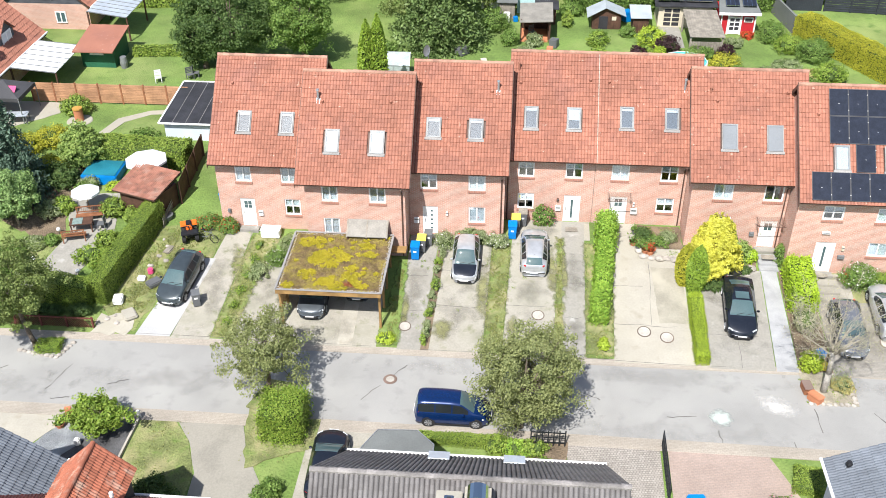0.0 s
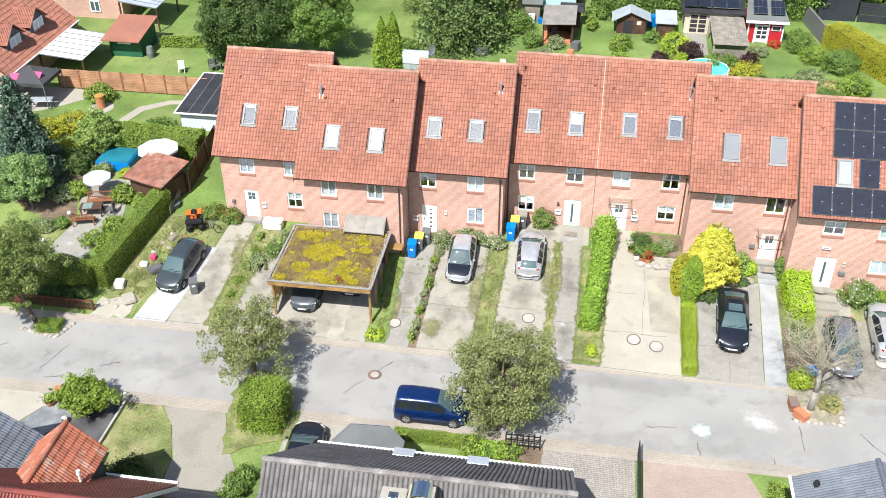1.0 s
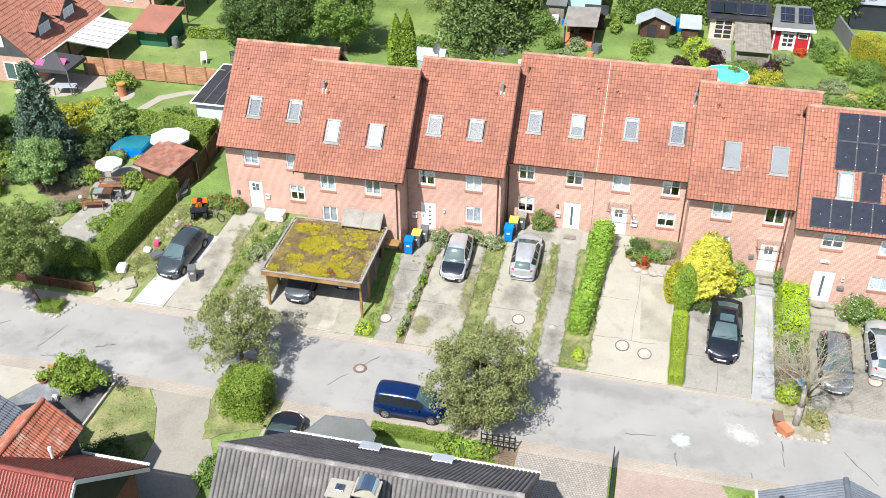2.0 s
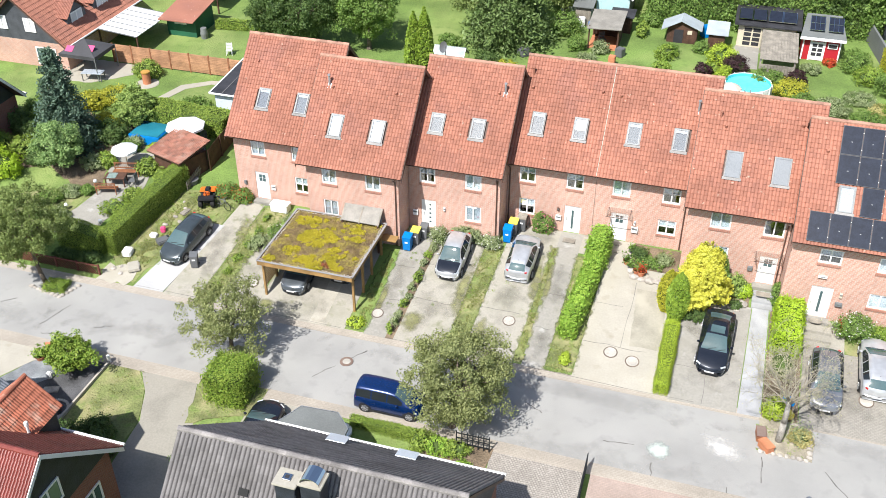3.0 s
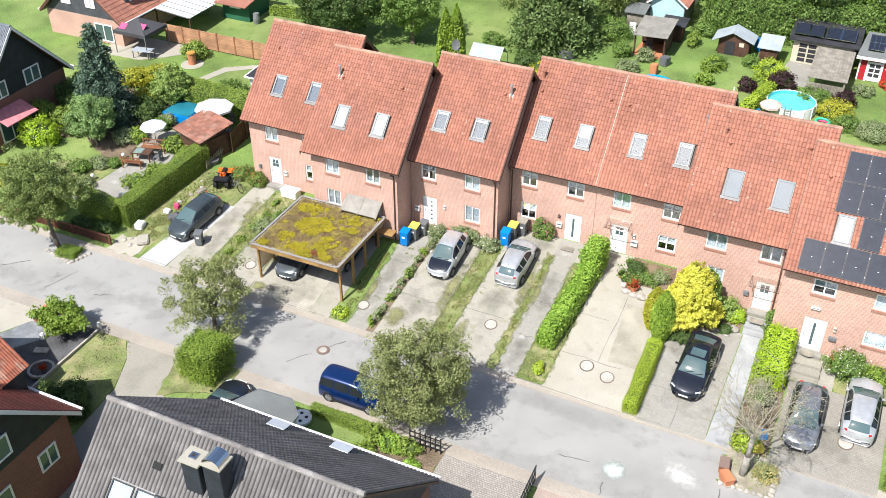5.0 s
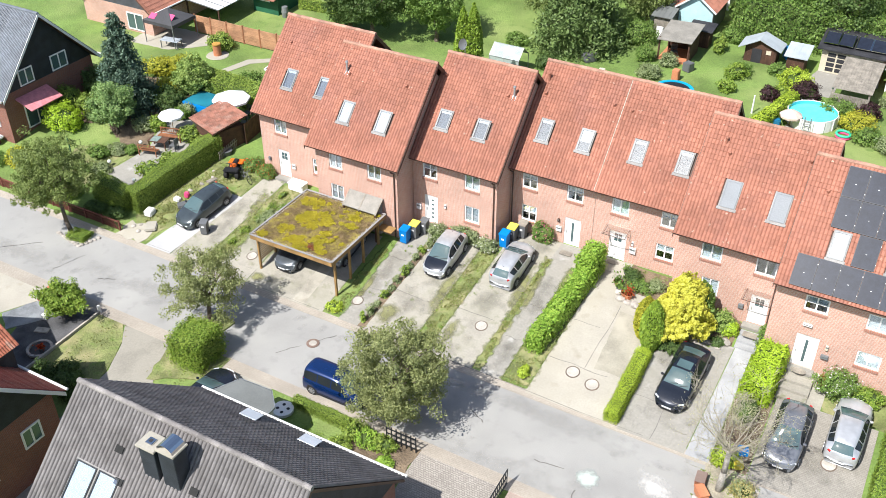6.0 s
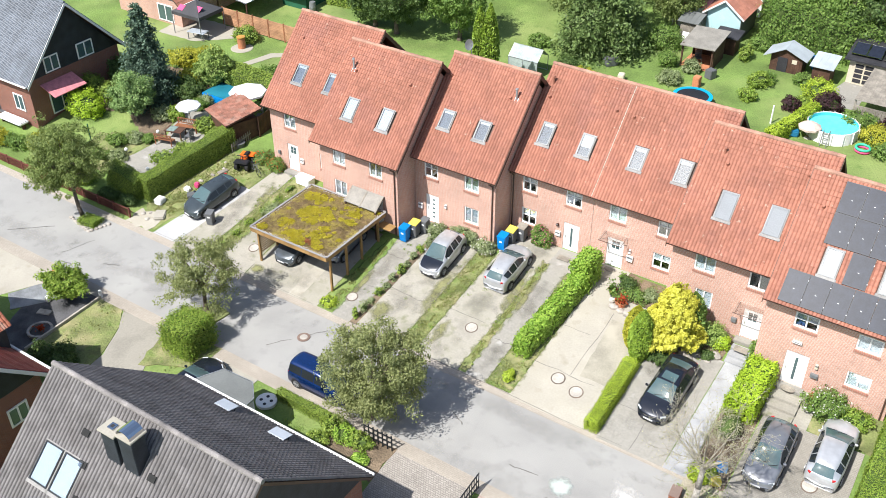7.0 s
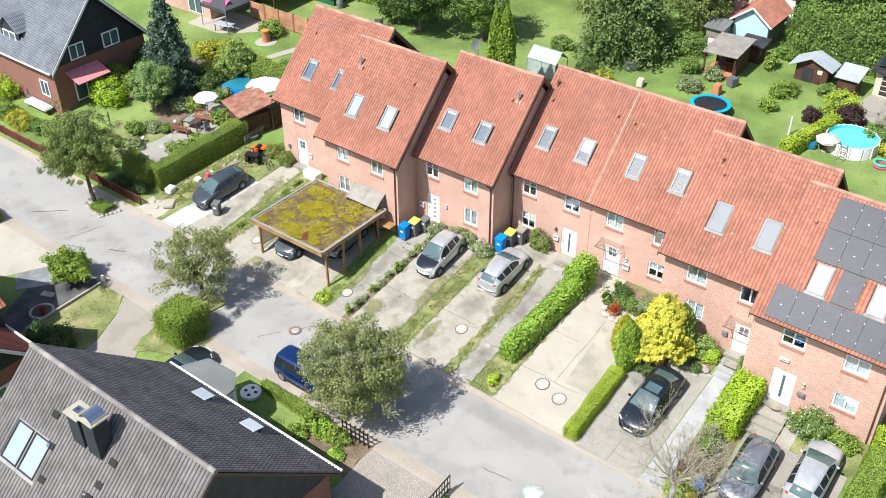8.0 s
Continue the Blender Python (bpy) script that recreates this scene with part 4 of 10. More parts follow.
for x, y, rx, ry, tn in ((-3.9, 45.4, 0.9, 1.3, 0), (-1.6, 48.6, 0.6, 3.2, 0), (-14.0, 48.0, 0.6, 3.0, 2), (0.3, 45.6, 0.5, 1.6, 0), (2.7, 50.5, 0.5, 2.6, 2), (-6.3, 46.6, 0.3, 2.4, 0), (3.5, 50.5, 0.3, 2.6, 2), (12.2, 50.2, 0.6, 1.0, 0), (-17.6, 50.0, 0.6, 2.6, 8), (-13.4, 44.6, 0.8, 0.5, 20)):
    stain(x, y, rx, ry, m_moss_soft, "olive moss creeping over concrete", tn, 0.7, 0.9, 0.046, "moss")

# ---- the terrace of houses ----


def wall_cells(bm, x0, x1, z0, z1, y0, y1, holes):
    """A wall along x with rectangular openings (xa, xb, za, zb) cut through it."""
    xs_ = sorted({x0, x1, *[h[0] for h in holes], *[h[1] for h in holes]})
    zs_ = sorted({z0, z1, *[h[2] for h in holes], *[h[3] for h in holes]})
    grid = [[bm.verts.new((x, y0, z)) for x in xs_] for z in zs_]
    for j in range(len(zs_) - 1):
        for i in range(len(xs_) - 1):
            mx, mz = (xs_[i] + xs_[i + 1]) / 2, (zs_[j] + zs_[j + 1]) / 2
            if not any(h[0] < mx < h[1] and h[2] < mz < h[3] for h in holes):
                bm.faces.new((grid[j][i], grid[j][i + 1], grid[j + 1][i + 1], grid[j + 1][i]))
    bmesh.ops.delete(bm, geom=[v for v in bm.verts if not v.link_faces], context="VERTS")
    r = bmesh.ops.extrude_face_region(bm, geom=bm.faces[:])
    bmesh.ops.translate(bm, verts=[e for e in r["geom"] if isinstance(e, bmesh.types.BMVert)], vec=(0, y1 - y0, 0))
    bmesh.ops.recalc_face_normals(bm, faces=bm.faces[:])
    return bm


def window(house, x0, x1, z0, z1, y, bars=1, cross=False, drape="net", label=""):
    """A casement in a wall that faces -y: frame, panes, brick sill, and what hangs behind."""
    f = 0.085
    panes = []
    zs_ = [(z0 + f, z1 - f)]
    if cross:
        zm = z0 + (z1 - z0) * 0.55
        zs_ = [(z0 + f, zm - 0.025), (zm + 0.025, z1 - f)]
    for i in range(bars + 1):
        xa, xb = x0 + (x1 - x0) * i / (bars + 1) + (f if i == 0 else 0.04), x0 + (x1 - x0) * (i + 1) / (bars + 1) - (f if i == bars else 0.04)
        panes += [(xa, xb, za, zb) for za, zb in zs_]
    bm = wall_cells(nb(), x0, x1, z0, z1, y + 0.05, y + 0.13, panes)
    w = part("window", bm, m_upvc, house, label or "white casement window")
    for i in range(bars + 1):
        xa = x0 + f + (x1 - x0 - 2 * f) * i / (bars + 1)
        xb = x0 + f + (x1 - x0 - 2 * f) * (i + 1) / (bars + 1)
        p = part("pane", box(nb(), xa, xb, y + 0.085, y + 0.093, z0 + f, z1 - f), m_glass, w)
        p.visible_shadow = False
    part("sill", box(nb(), x0 - 0.04, x1 + 0.04, y - 0.05, y + 0.05, z0 - 0.17, z0 - 0.002, 0.008), m_sill, w, "brick-on-edge sill")
    bm = nb()
    k = 14
    zt, zb = z1 - f, (z0 + f if drape in ("net", "blind") else z0 + (z1 - z0) * 0.5)
    if drape != "none":
        for i in range(k):
            xa, xb = x0 + (x1 - x0) * i / k, x0 + (x1 - x0) * (i + 1) / k
            d0, d1 = (0.02 * (i % 2), 0.02 * ((i + 1) % 2)) if drape != "blind" else (0, 0)
            prism(bm, [(xa, y + 0.14 + d0, zb), (xb, y + 0.14 + d1, zb), (xb, y + 0.14 + d1, zt), (xa, y + 0.14 + d0, zt)], (0, 0.006, 0))
        part("curtain", bm, m_blind if drape == "blind" else m_curtain, w, "white net curtain")
    return w


def front_door(house, x0, x1, z0, z1, y, style):
    bm = nb()
    f = 0.07
    box(bm, x0, x0 + f, y + 0.04, y + 0.14, z0, z1)
    box(bm, x1 - f, x1, y + 0.04, y + 0.14, z0, z1)
    box(bm, x0 + f, x1 - f, y + 0.04, y + 0.14, z1 - f, z1)
    d = part("door", bm, m_upvc, house, "white front door")
    xa, xb = x0 + f + 0.003, x1 - f - 0.003
    part("leaf", box(nb(), xa, xb, y + 0.06, y + 0.12, z0 + 0.02, z1 - f - 0.003, 0.01), m_upvc, d, "closed white door leaf")
    xm = (xa + xb) / 2
    if style == "slit":
        part("glazing", box(nb(), xm - 0.07, xm + 0.07, y + 0.05, y + 0.062, z0 + 0.35, z1 - 0.35), m_carglass, d, "tall narrow dark glass strip")
    elif style == "dots":
        bm = nb()
        for i in range(5):
            z = z0 + 0.4 + i * 0.33
            box(bm, xm + 0.02, xm + 0.16, y + 0.05, y + 0.062, z, z + 0.12)
        part("glazing", bm, m_carglass, d, "row of small dark square lights")
    else:
        bm = nb()
        for i in range(2):
            for j in range(2):
                box(bm, xm - 0.24 + i * 0.26, xm - 0.02 + i * 0.26, y + 0.05, y + 0.062, z1 - 0.75 + j * 0.28, z1 - 0.5 + j * 0.28)
        part("glazing", bm, m_carglass, d, "four small dark door lights")
    bm = nb()
    tube(bm, (xa + 0.08, y + 0.02, z0 + 0.95), (xa + 0.08, y + 0.02, z0 + 1.2), 0.015)
    tube(bm, (xa + 0.08, y + 0.02, z0 + 1.0), (xa + 0.08, y + 0.06, z0 + 1.0), 0.01)
    part("handle", bm, m_chrome, d, "steel door handle")
    part("threshold", box(nb(), x0 - 0.15, x1 + 0.15, y - 0.5, y + 0.03, z0 - 0.25, z0 + 0.01, 0.02), m_greyslab, d, "concrete door step")
    return d


def skylight(house, m, xa, xb, s0, s1, fill, frame_mat=None):
    """A roof window on a slope; m maps (along, up, off) to the world."""
    def P(x, s, h):
        return m @ Vector((x, s, h))

    def bar(bm, x0, x1, a0, a1, h0=0.0, h1=0.17):
        prism(bm, [P(x0, a0, h0), P(x1, a0, h0), P(x1, a1, h0), P(x0, a1, h0)], P(0, 0, h1) - P(0, 0, h0))
    bm = nb()
    f = 0.065
    bar(bm, xa, xb, s0, s0 + f)
    bar(bm, xa, xb, s1 - f, s1)
    bar(bm, xa, xa + f, s0 + f, s1 - f)
    bar(bm, xb - f, xb, s0 + f, s1 - f)
    w = part("skylight", bm, frame_mat or m_frame_grey, house, "dark framed roof window" if frame_mat else "grey framed roof window")
    bm = nb()
    bar(bm, xa - 0.12, xb + 0.12, s0 - 0.17, s0, 0.03, 0.125)
    bar(bm, xa - 0.06, xa, s0, s1 + 0.06, 0.03, 0.12)
    bar(bm, xb, xb + 0.06, s0, s1 + 0.06, 0.03, 0.12)
    bar(bm, xa, xb, s1, s1 + 0.06, 0.03, 0.12)
    part("flashing", bm, m_lead, w, "pale lead flashing")
    bm = nb()
    bar(bm, xa + f, xb - f, s0 + f, s1 - f, 0.135, 0.145)
    if fill == "shutter":
        part("shutter", bm, m_shutter, w, "closed grey outer shutter")
    else:
        g = part("pane", bm, m_glass, w)
        g.visible_shadow = False
        cut = s0 + f + (s1 - s0 - 2 * f) * {"half": 0.42, "blind": 0.0, "clear": 0.86}[fill]
        bm = nb()
        bar(bm, xa + f, xb - f, cut, s1 - f, 0.1, 0.11)
        part("blind", bm, m_blind, w, "white roller blind")
        bm = nb()
        bar(bm, xa + f, xb - f, s0 + f, s1 - f, 0.02, 0.03)
        part("reveal", bm, m_room, w, "plastered window reveal")
    return w


RISE = 5.25
SLOPE = RISE * math.sqrt(2)


def row_house(x0, x1, F, rx0, rx1, wins, door, style, sky_at, fills, label, single=0, verge=(False, False), drapes=("net", "net", "net"), pipes=(), vents=(), pv=False, low=1.2):
    """One house of the row: brick front with openings, steep tiled roof, gutter, door, windows, roof windows."""
    h = thing("terraced_house", label, "house", ((x0 + x1) / 2, F, gz(F)), "row of terraced houses")
    D = 9.5
    holes = list(wins) + [door]
    part("wall", wall_cells(nb(), x0, x1, low, 6.86, F, F + 0.3, holes), m_brick, h, "red-pink brick front wall")
    for xa, xb in ((x0, x0 + 0.2), (x1 - 0.2, x1)):
        bm = prism(nb(), [(xa, F + 0.303, low), (xa, F + D - 0.003, low), (xa, F + D - 0.003, 6.95), (xa, F + D / 2, 11.7), (xa, F + 0.303, 7.25)], (xb - xa, 0, 0))
        part("gable", bm, m_brick, h, "brick gable wall")
    part("wall", box(nb(), x0, x1, F + D, F + D + 0.3, low, 6.86), m_brick, h, "brick rear wall")
    part("floor", box(nb(), x0 + 0.2, x1 - 0.2, F + 0.3, F + D, 4.5, 4.7), m_room, h)
    part("partition", box(nb(), x0 + 0.2, x1 - 0.2, F + 3.2, F + 3.3, low, 8.6), m_room, h)
    # roof
    e, r = F - 0.5, F - 0.5 + RISE
    ym = 2 * r - e
    bm = prism(nb(), [(rx0 + 0.02, e, 6.93), (rx0 + 0.02, r, 12.18), (rx0 + 0.02, ym, 6.93), (rx0 + 0.02, ym, 6.88), (rx0 + 0.02, r, 12.1), (rx0 + 0.02, e, 6.88)], (rx1 - rx0 - 0.04, 0, 0))
    roof = part("roof", bm, m_brown, h, "steep red clay tiled roof")
    m = slope_frame((rx0, e - 0.03, 6.96), (rx0, r, 12.24), (1, 0, 0))
    hl = [(a - rx0, b - rx0, c, d) for a, b, c, d in sky_at]
    tiles(roof, m, rx1 - rx0, SLOPE, m_tile, single, hl, w=0.2, e=0.3, waves=1, amp=0.05, lip=0.05)
    mb = slope_frame((rx1, ym + 0.03, 6.96), (rx1, r, 12.24), (-1, 0, 0))
    tiles(roof, mb, rx1 - rx0, SLOPE, m_tile, w=0.4, e=0.6, waves=2, amp=0.05, lip=0.05)
    ridge_caps(h, (rx0, r, 12.24), (rx1, r, 12.24), m_ridge)
    for (a, b, c, d), fl in zip(hl, fills):
        skylight(h, m, a, b, c, d, fl, m_shutter if fl == "shutter" else None)
    for on, xv, s in ((verge[0], rx0, -1), (verge[1], rx1, 1)):
        if on:
            bm = nb()
            for ya, yb, k in ((e, r, 1), (r, ym, -1)):
                za, zb = (6.98, 12.23) if k > 0 else (12.23, 6.98)
                prism(bm, [(xv, ya, za), (xv, yb, zb), (xv, yb, zb - 0.3), (xv, ya, za - 0.3)], (0.035 * s, 0, 0))
            part("verge_board", bm, m_brown, h, "dark brown verge board")
    # gutter and downpipe
    arc = [math.pi * i / 10 for i in range(11)]
    prof = [(rx0 + 0.05, e - 0.045 - 0.06 * math.cos(a), 6.98 - 0.06 * math.sin(a)) for a in arc] + [(rx0 + 0.05, e - 0.045 - 0.048 * math.cos(a), 6.98 - 0.048 * math.sin(a)) for a in arc[::-1]]
    bm = prism(nb(), prof, (rx1 - rx0 - 0.1, 0, 0))
    part("gutter", bm, m_brown, h, "brown metal gutter")
    xp = x1 - 0.2 if verge[1] else x0 + 0.15
    bm = nb()
    tube(bm, (xp, e - 0.06, 6.85), (xp, F - 0.06, 6.45), 0.045)
    tube(bm, (xp, F - 0.06, 6.47), (xp, F - 0.06, gz(F) + 0.05), 0.045)
    part("downpipe", bm, m_brown, h, "brown rainwater pipe")
    for w, dr in zip(wins, drapes):
        window(h, *w, F, 1, dr == "half", dr)
    front_door(h, *door, F, style)

    def on_roof(x, s):
        return Vector((x, e + s / math.sqrt(2), 6.96 + s / math.sqrt(2)))
    for x, s, tall, mt in pipes:
        p = on_roof(x, s)
        bm = nb()
        tube(bm, p - Vector((0, 0, 0.15)), p + Vector((0, 0, tall)), 0.07, 0.07, 10)
        tube(bm, p + Vector((0, 0, tall)), p + Vector((0, 0, tall + 0.08)), 0.11, 0.09, 10)
        obox(bm, Matrix.Translation(p + Vector((0, -0.02, 0.04))) @ Matrix.Rotation(radians(45), 4, "X"), 0.36, 0.36, 0.05)
        part("flue", bm, mt, h, "slim roof flue")
    for x, s in vents:
        p = on_roof(x, s)
        bm = nb()
        bmesh.ops.create_cone(bm, cap_ends=True, segments=10, radius1=0.14, radius2=0.07, depth=0.3, matrix=Matrix.Translation(p + Vector((0, -0.06, 0.1))) @ Matrix.Rotation(radians(35), 4, "X"))
        part("roof_vent", bm, m_tile, h, "clay roof vent")
    return h, m





UF = {1: 53.4, 2: 51.35, 3: 53.3, 4: 55.3, 5: 55.3, 6: 53.35, 7: 51.4}
Z2, Z1 = (5.5, 6.76), (3.05, 4.26)
row_house(-19.3, -13.06, UF[1], -19.6, -12.35, [(-18.03, -16.97, *Z2), (-15.02, -13.96, *Z2), (-14.95, -13.9, *Z1)], (-17.93, -16.95, 2.05, 4.2), "four",
          [(-17.8, -17.0, 2.25, 3.62), (-15.02, -14.22, 2.24, 3.62)], ("clear", "clear"), "end terrace house of red brick with two roof windows", verge=(True, True), drapes=("blind", "blind", "half"), vents=((-18.4, 5.45),), low=1.3)
row_house(-13.02, -6.68, UF[2], -13.5, -6.33, [(-11.96, -10.92, *Z2), (-8.95, -7.9, *Z2), (-11.96, -10.92, *Z1)], (-8.9, -7.9, 2.0, 4.1), "four",
          [(-11.73, -10.92, 2.14, 3.58), (-8.92, -8.1, 2.13, 3.58)], ("blind", "blind"), "terraced house of red brick behind a carport", verge=(True, True), drapes=("net", "blind", "blind"), pipes=((-12.4, 5.44, 0.75, m_zinc),), vents=((-12.1, 5.35), (-7.8, 5.45)))
row_house(-6.66, -0.5, UF[3], -6.64, -0.27, [(-5.91, -4.83, *Z2), (-2.83, -1.74, *Z2), (-2.8, -1.72, *Z1)], (-5.79, -4.8, 2.05, 4.2), "dots",
          [(-5.58, -4.74, 2.36, 3.62), (-2.88, -2.06, 2.32, 3.62)], ("clear", "clear"), "terraced house of red brick with a white dotted door", verge=(False, True), drapes=("half", "net", "blind"), pipes=((-1.16, 5.47, 0.75, m_zinc),), vents=((-6.1, 5.85), (-1.55, 5.45)))
row_house(-0.48, 5.29, UF[4], -0.46, 5.3, [(0.31, 1.37, *Z2), (3.39, 4.5, *Z2), (0.35, 1.42, *Z1)], (3.41, 4.5, 2.08, 4.2), "slit",
          [(0.61, 1.4, 2.2, 3.62), (3.35, 4.16, 2.2, 3.62)], ("clear", "half"), "terraced house of red brick with a rose by the door", drapes=("half", "half", "half"), pipes=((0.11, 6.07, 0.55, m_tile),), vents=((0.25, 5.2), (4.75, 5.5)), low=1.4)
row_house(5.31, 11.2, UF[5], 5.31, 12.0, [(6.36, 7.5, *Z2), (9.5, 10.62, *Z2), (9.45, 10.6, 3.15, 4.25)], (6.45, 7.55, 2.1, 4.25), "four",
          [(6.74, 7.53, 2.37, 3.77), (9.59, 10.39, 2.38, 3.77)], ("clear", "clear"), "terraced house of red brick with a glass door canopy", verge=(False, True), drapes=("net", "half", "half"), pipes=((10.79, 5.05, 0.75, m_zinc),), vents=((5.95, 5.4),), low=1.4)
row_house(11.22, 17.23, UF[6], 10.95, 18.2, [(12.58, 13.8, *Z2), (15.7, 16.9, *Z2), (12.9, 13.95, *Z1)], (15.85, 16.9, 2.02, 4.05), "four",
          [(12.9, 13.76, 2.2, 3.78), (15.66, 16.54, 2.15, 3.78)], ("shutter", "shutter"), "terraced house of red brick with shuttered roof windows", 300, (True, True), drapes=("net", "none", "net"), pipes=((12.16, 5.79, 0.4, m_tile),), vents=((12.55, 5.25), (16.9, 5.9)))
house7, m7 = row_house(17.27, 24.4, UF[7], 17.15, 24.65, [(18.85, 20.1, 5.52, 6.5), (22.05, 23.3, 5.45, 6.45), (22.05, 23.3, 2.95, 3.95)], (18.88, 20.1, 1.66, 3.88), "slit",
                       [(19.25, 20.05, 2.1, 3.6), (22.2, 23.0, 2.1, 3.6)], ("blind", "blind"), "end terrace house of red brick with solar panels", 300, (True, True), drapes=("half", "net", "net"), vents=((18.3, 5.5),))
# lead seam between two roofs
bm = nb()
beam(bm, (5.3, 54.78, 7.03), (5.3, 60.05, 12.3), 0.05, 0.03)
tagged(part("roof_seam", bm, m_cream), "pale mortar seam between two tiled roofs", "seam", kind="structure")


def solar(xa, xb, s0, s1, k):
    bm = nb()
    x_ = 17.15
    for lo, hi, mat_i in ((0.10, 0.135, 0),):
        q = [m7 @ Vector((xa - x_ + 0.01, s0 + 0.01, lo)), m7 @ Vector((xb - x_ - 0.01, s0 + 0.01, lo)), m7 @ Vector((xb - x_ - 0.01, s1 - 0.01, lo)), m7 @ Vector((xa - x_ + 0.01, s1 - 0.01, lo))]
        prism(bm, q, m7.to_3x3() @ Vector((0, 0, hi - lo)))
    p = part("solar_panel", bm, m_pv, house7, "matt black solar panel")
    bm = nb()
    for a, b, c, d in ((xa, xa + 0.03, s0, s1), (xb - 0.03, xb, s0, s1), (xa + 0.03, xb - 0.03, s0, s0 + 0.03), (xa + 0.03, xb - 0.03, s1 - 0.03, s1)):
        q = [m7 @ Vector((a - x_, c, 0.09)), m7 @ Vector((b - x_, c, 0.09)), m7 @ Vector((b - x_, d, 0.09)), m7 @ Vector((a - x_, d, 0.09))]
        prism(bm, q, m7.to_3x3() @ Vector((0, 0, 0.05)))
    part("panel_frame", bm, m_pvrim, p)
    bm = nb()
    for s in (s0 + 0.35, s1 - 0.35):
        c = m7 @ Vector((xb - x_, s, 0.14))
        obox(bm, Matrix.Translation(c), 0.045, 0.045, 0.04)
    part("clamp", bm, m_plate, p, "pale clamp")
    c = m7 @ Vector(((xa + xb) / 2 - x_, s0 + (s1 - s0) * 0.45, 0.137))
    part("junction_mark", obox(nb(), Matrix.Translation(c) @ m7.to_3x3().to_4x4(), 0.07, 0.028, 0.012), m_zinc, p, "small pale mark")


for i in range(5):
    for s0, s1 in ((3.75, 5.47), (5.49, 7.2)):
        solar(18.94 + i * 1.135, 18.94 + (i + 1) * 1.135 - 0.015, s0, s1, i)
for i in range(6):
    solar(17.85 + i * 1.125, 17.85 + (i + 1) * 1.125 - 0.015, 0.2, 1.95, i)
solar(20.46, 21.6, 2.0, 3.72, 0)


# ---- neighbouring houses ----
def gable_house(name, label, x0, x1, y0, y1, ridge_axis, ze, zr, over, mat_tile, mat_ridge, wall_mat, gable_mat, base, single=0, group="", first=0):
    """A gabled house: walls, two tiled slopes, ridge, white fascia. The ridge runs along ridge_axis."""
    h = thing(name, label, "house", ((x0 + x1) / 2, (y0 + y1) / 2, base), group)
    if ridge_axis == "x":
        ym = (y0 + y1) / 2
        ea, eb, ra = (x0 - over, y0 - 0.45, ze), (x1 + over, y1 + 0.45, ze), zr
        k = (zr - ze) / (ym - y0 + 0.45)
        bm = box(nb(), x0, x1, y0, y1, base - 0.3, ze + 0.1)
        part("wall", bm, wall_mat, h, "brick wall")
        for xa in (x0 + 0.003, x1 - 0.203):
            part("gable", prism(nb(), [(xa, y0, ze + 0.103), (xa, y1, ze + 0.103), (xa, ym + 0.15, zr - 0.35), (xa, ym - 0.15, zr - 0.35)], (0.2, 0, 0)), gable_mat, h, "clad gable")
        bm = prism(nb(), [(x0 - over + 0.02, y0 - 0.45, ze - 0.03), (x0 - over + 0.02, ym, zr - 0.05), (x0 - over + 0.02, y1 + 0.45, ze - 0.03), (x0 - over + 0.02, y1 + 0.45, ze - 0.2), (x0 - over + 0.02, ym, zr - 0.25), (x0 - over + 0.02, y0 - 0.45, ze - 0.2)], (x1 - x0 + 2 * over - 0.04, 0, 0))
        roof = part("roof", bm, m_brown, h)
        L, S = x1 - x0 + 2 * over, math.hypot(zr - ze, ym - y0 + 0.45)
        mf = slope_frame((x0 - over, y0 - 0.45, ze), (x0 - over, ym, zr), (1, 0, 0))
        mb = slope_frame((x1 + over, y1 + 0.45, ze), (x1 + over, ym, zr), (-1, 0, 0))
        ridge_caps(h, (x0 - over, ym, zr + 0.02), (x1 + over, ym, zr + 0.02), mat_ridge)
        fa = [((x0 - over, y0 - 0.47), (x1 + over, y0 - 0.47)), ((x0 - over, y1 + 0.47), (x1 + over, y1 + 0.47))]
    else:
        xm = (x0 + x1) / 2
        bm = box(nb(), x0, x1, y0, y1, base - 0.3, ze + 0.1)
        part("wall", bm, wall_mat, h, "brick wall")
        for ya in (y0 + 0.003, y1 - 0.203):
            part("gable", prism(nb(), [(x0, ya, ze + 0.103), (x1, ya, ze + 0.103), (xm + 0.15, ya, zr - 0.35), (xm - 0.15, ya, zr - 0.35)], (0, 0.2, 0)), gable_mat, h, "clad gable")
        yo = y0 - over + 0.02
        bm = prism(nb(), [(x0 - 0.45, yo, ze - 0.03), (xm, yo, zr - 0.05), (x1 + 0.45, yo, ze - 0.03), (x1 + 0.45, yo, ze - 0.2), (xm, yo, zr - 0.25), (x0 - 0.45, yo, ze - 0.2)], (0, y1 - y0 + 2 * over - 0.04, 0))
        roof = part("roof", bm, m_brown, h)
        L, S = y1 - y0 + 2 * over, math.hypot(zr - ze, xm - x0 + 0.45)
        mf = slope_frame((x1 + 0.45, y0 - over, ze), (xm, y0 - over, zr), (0, 1, 0))
        mb = slope_frame((x0 - 0.45, y1 + over, ze), (xm, y1 + over, zr), (0, -1, 0))
        ridge_caps(h, (xm, y0 - over, zr + 0.02), (xm, y1 + over, zr + 0.02), mat_ridge)
        fa = [((x0 - 0.47, y0 - over), (x0 - 0.47, y1 + over)), ((x1 + 0.47, y0 - over), (x1 + 0.47, y1 + over))]
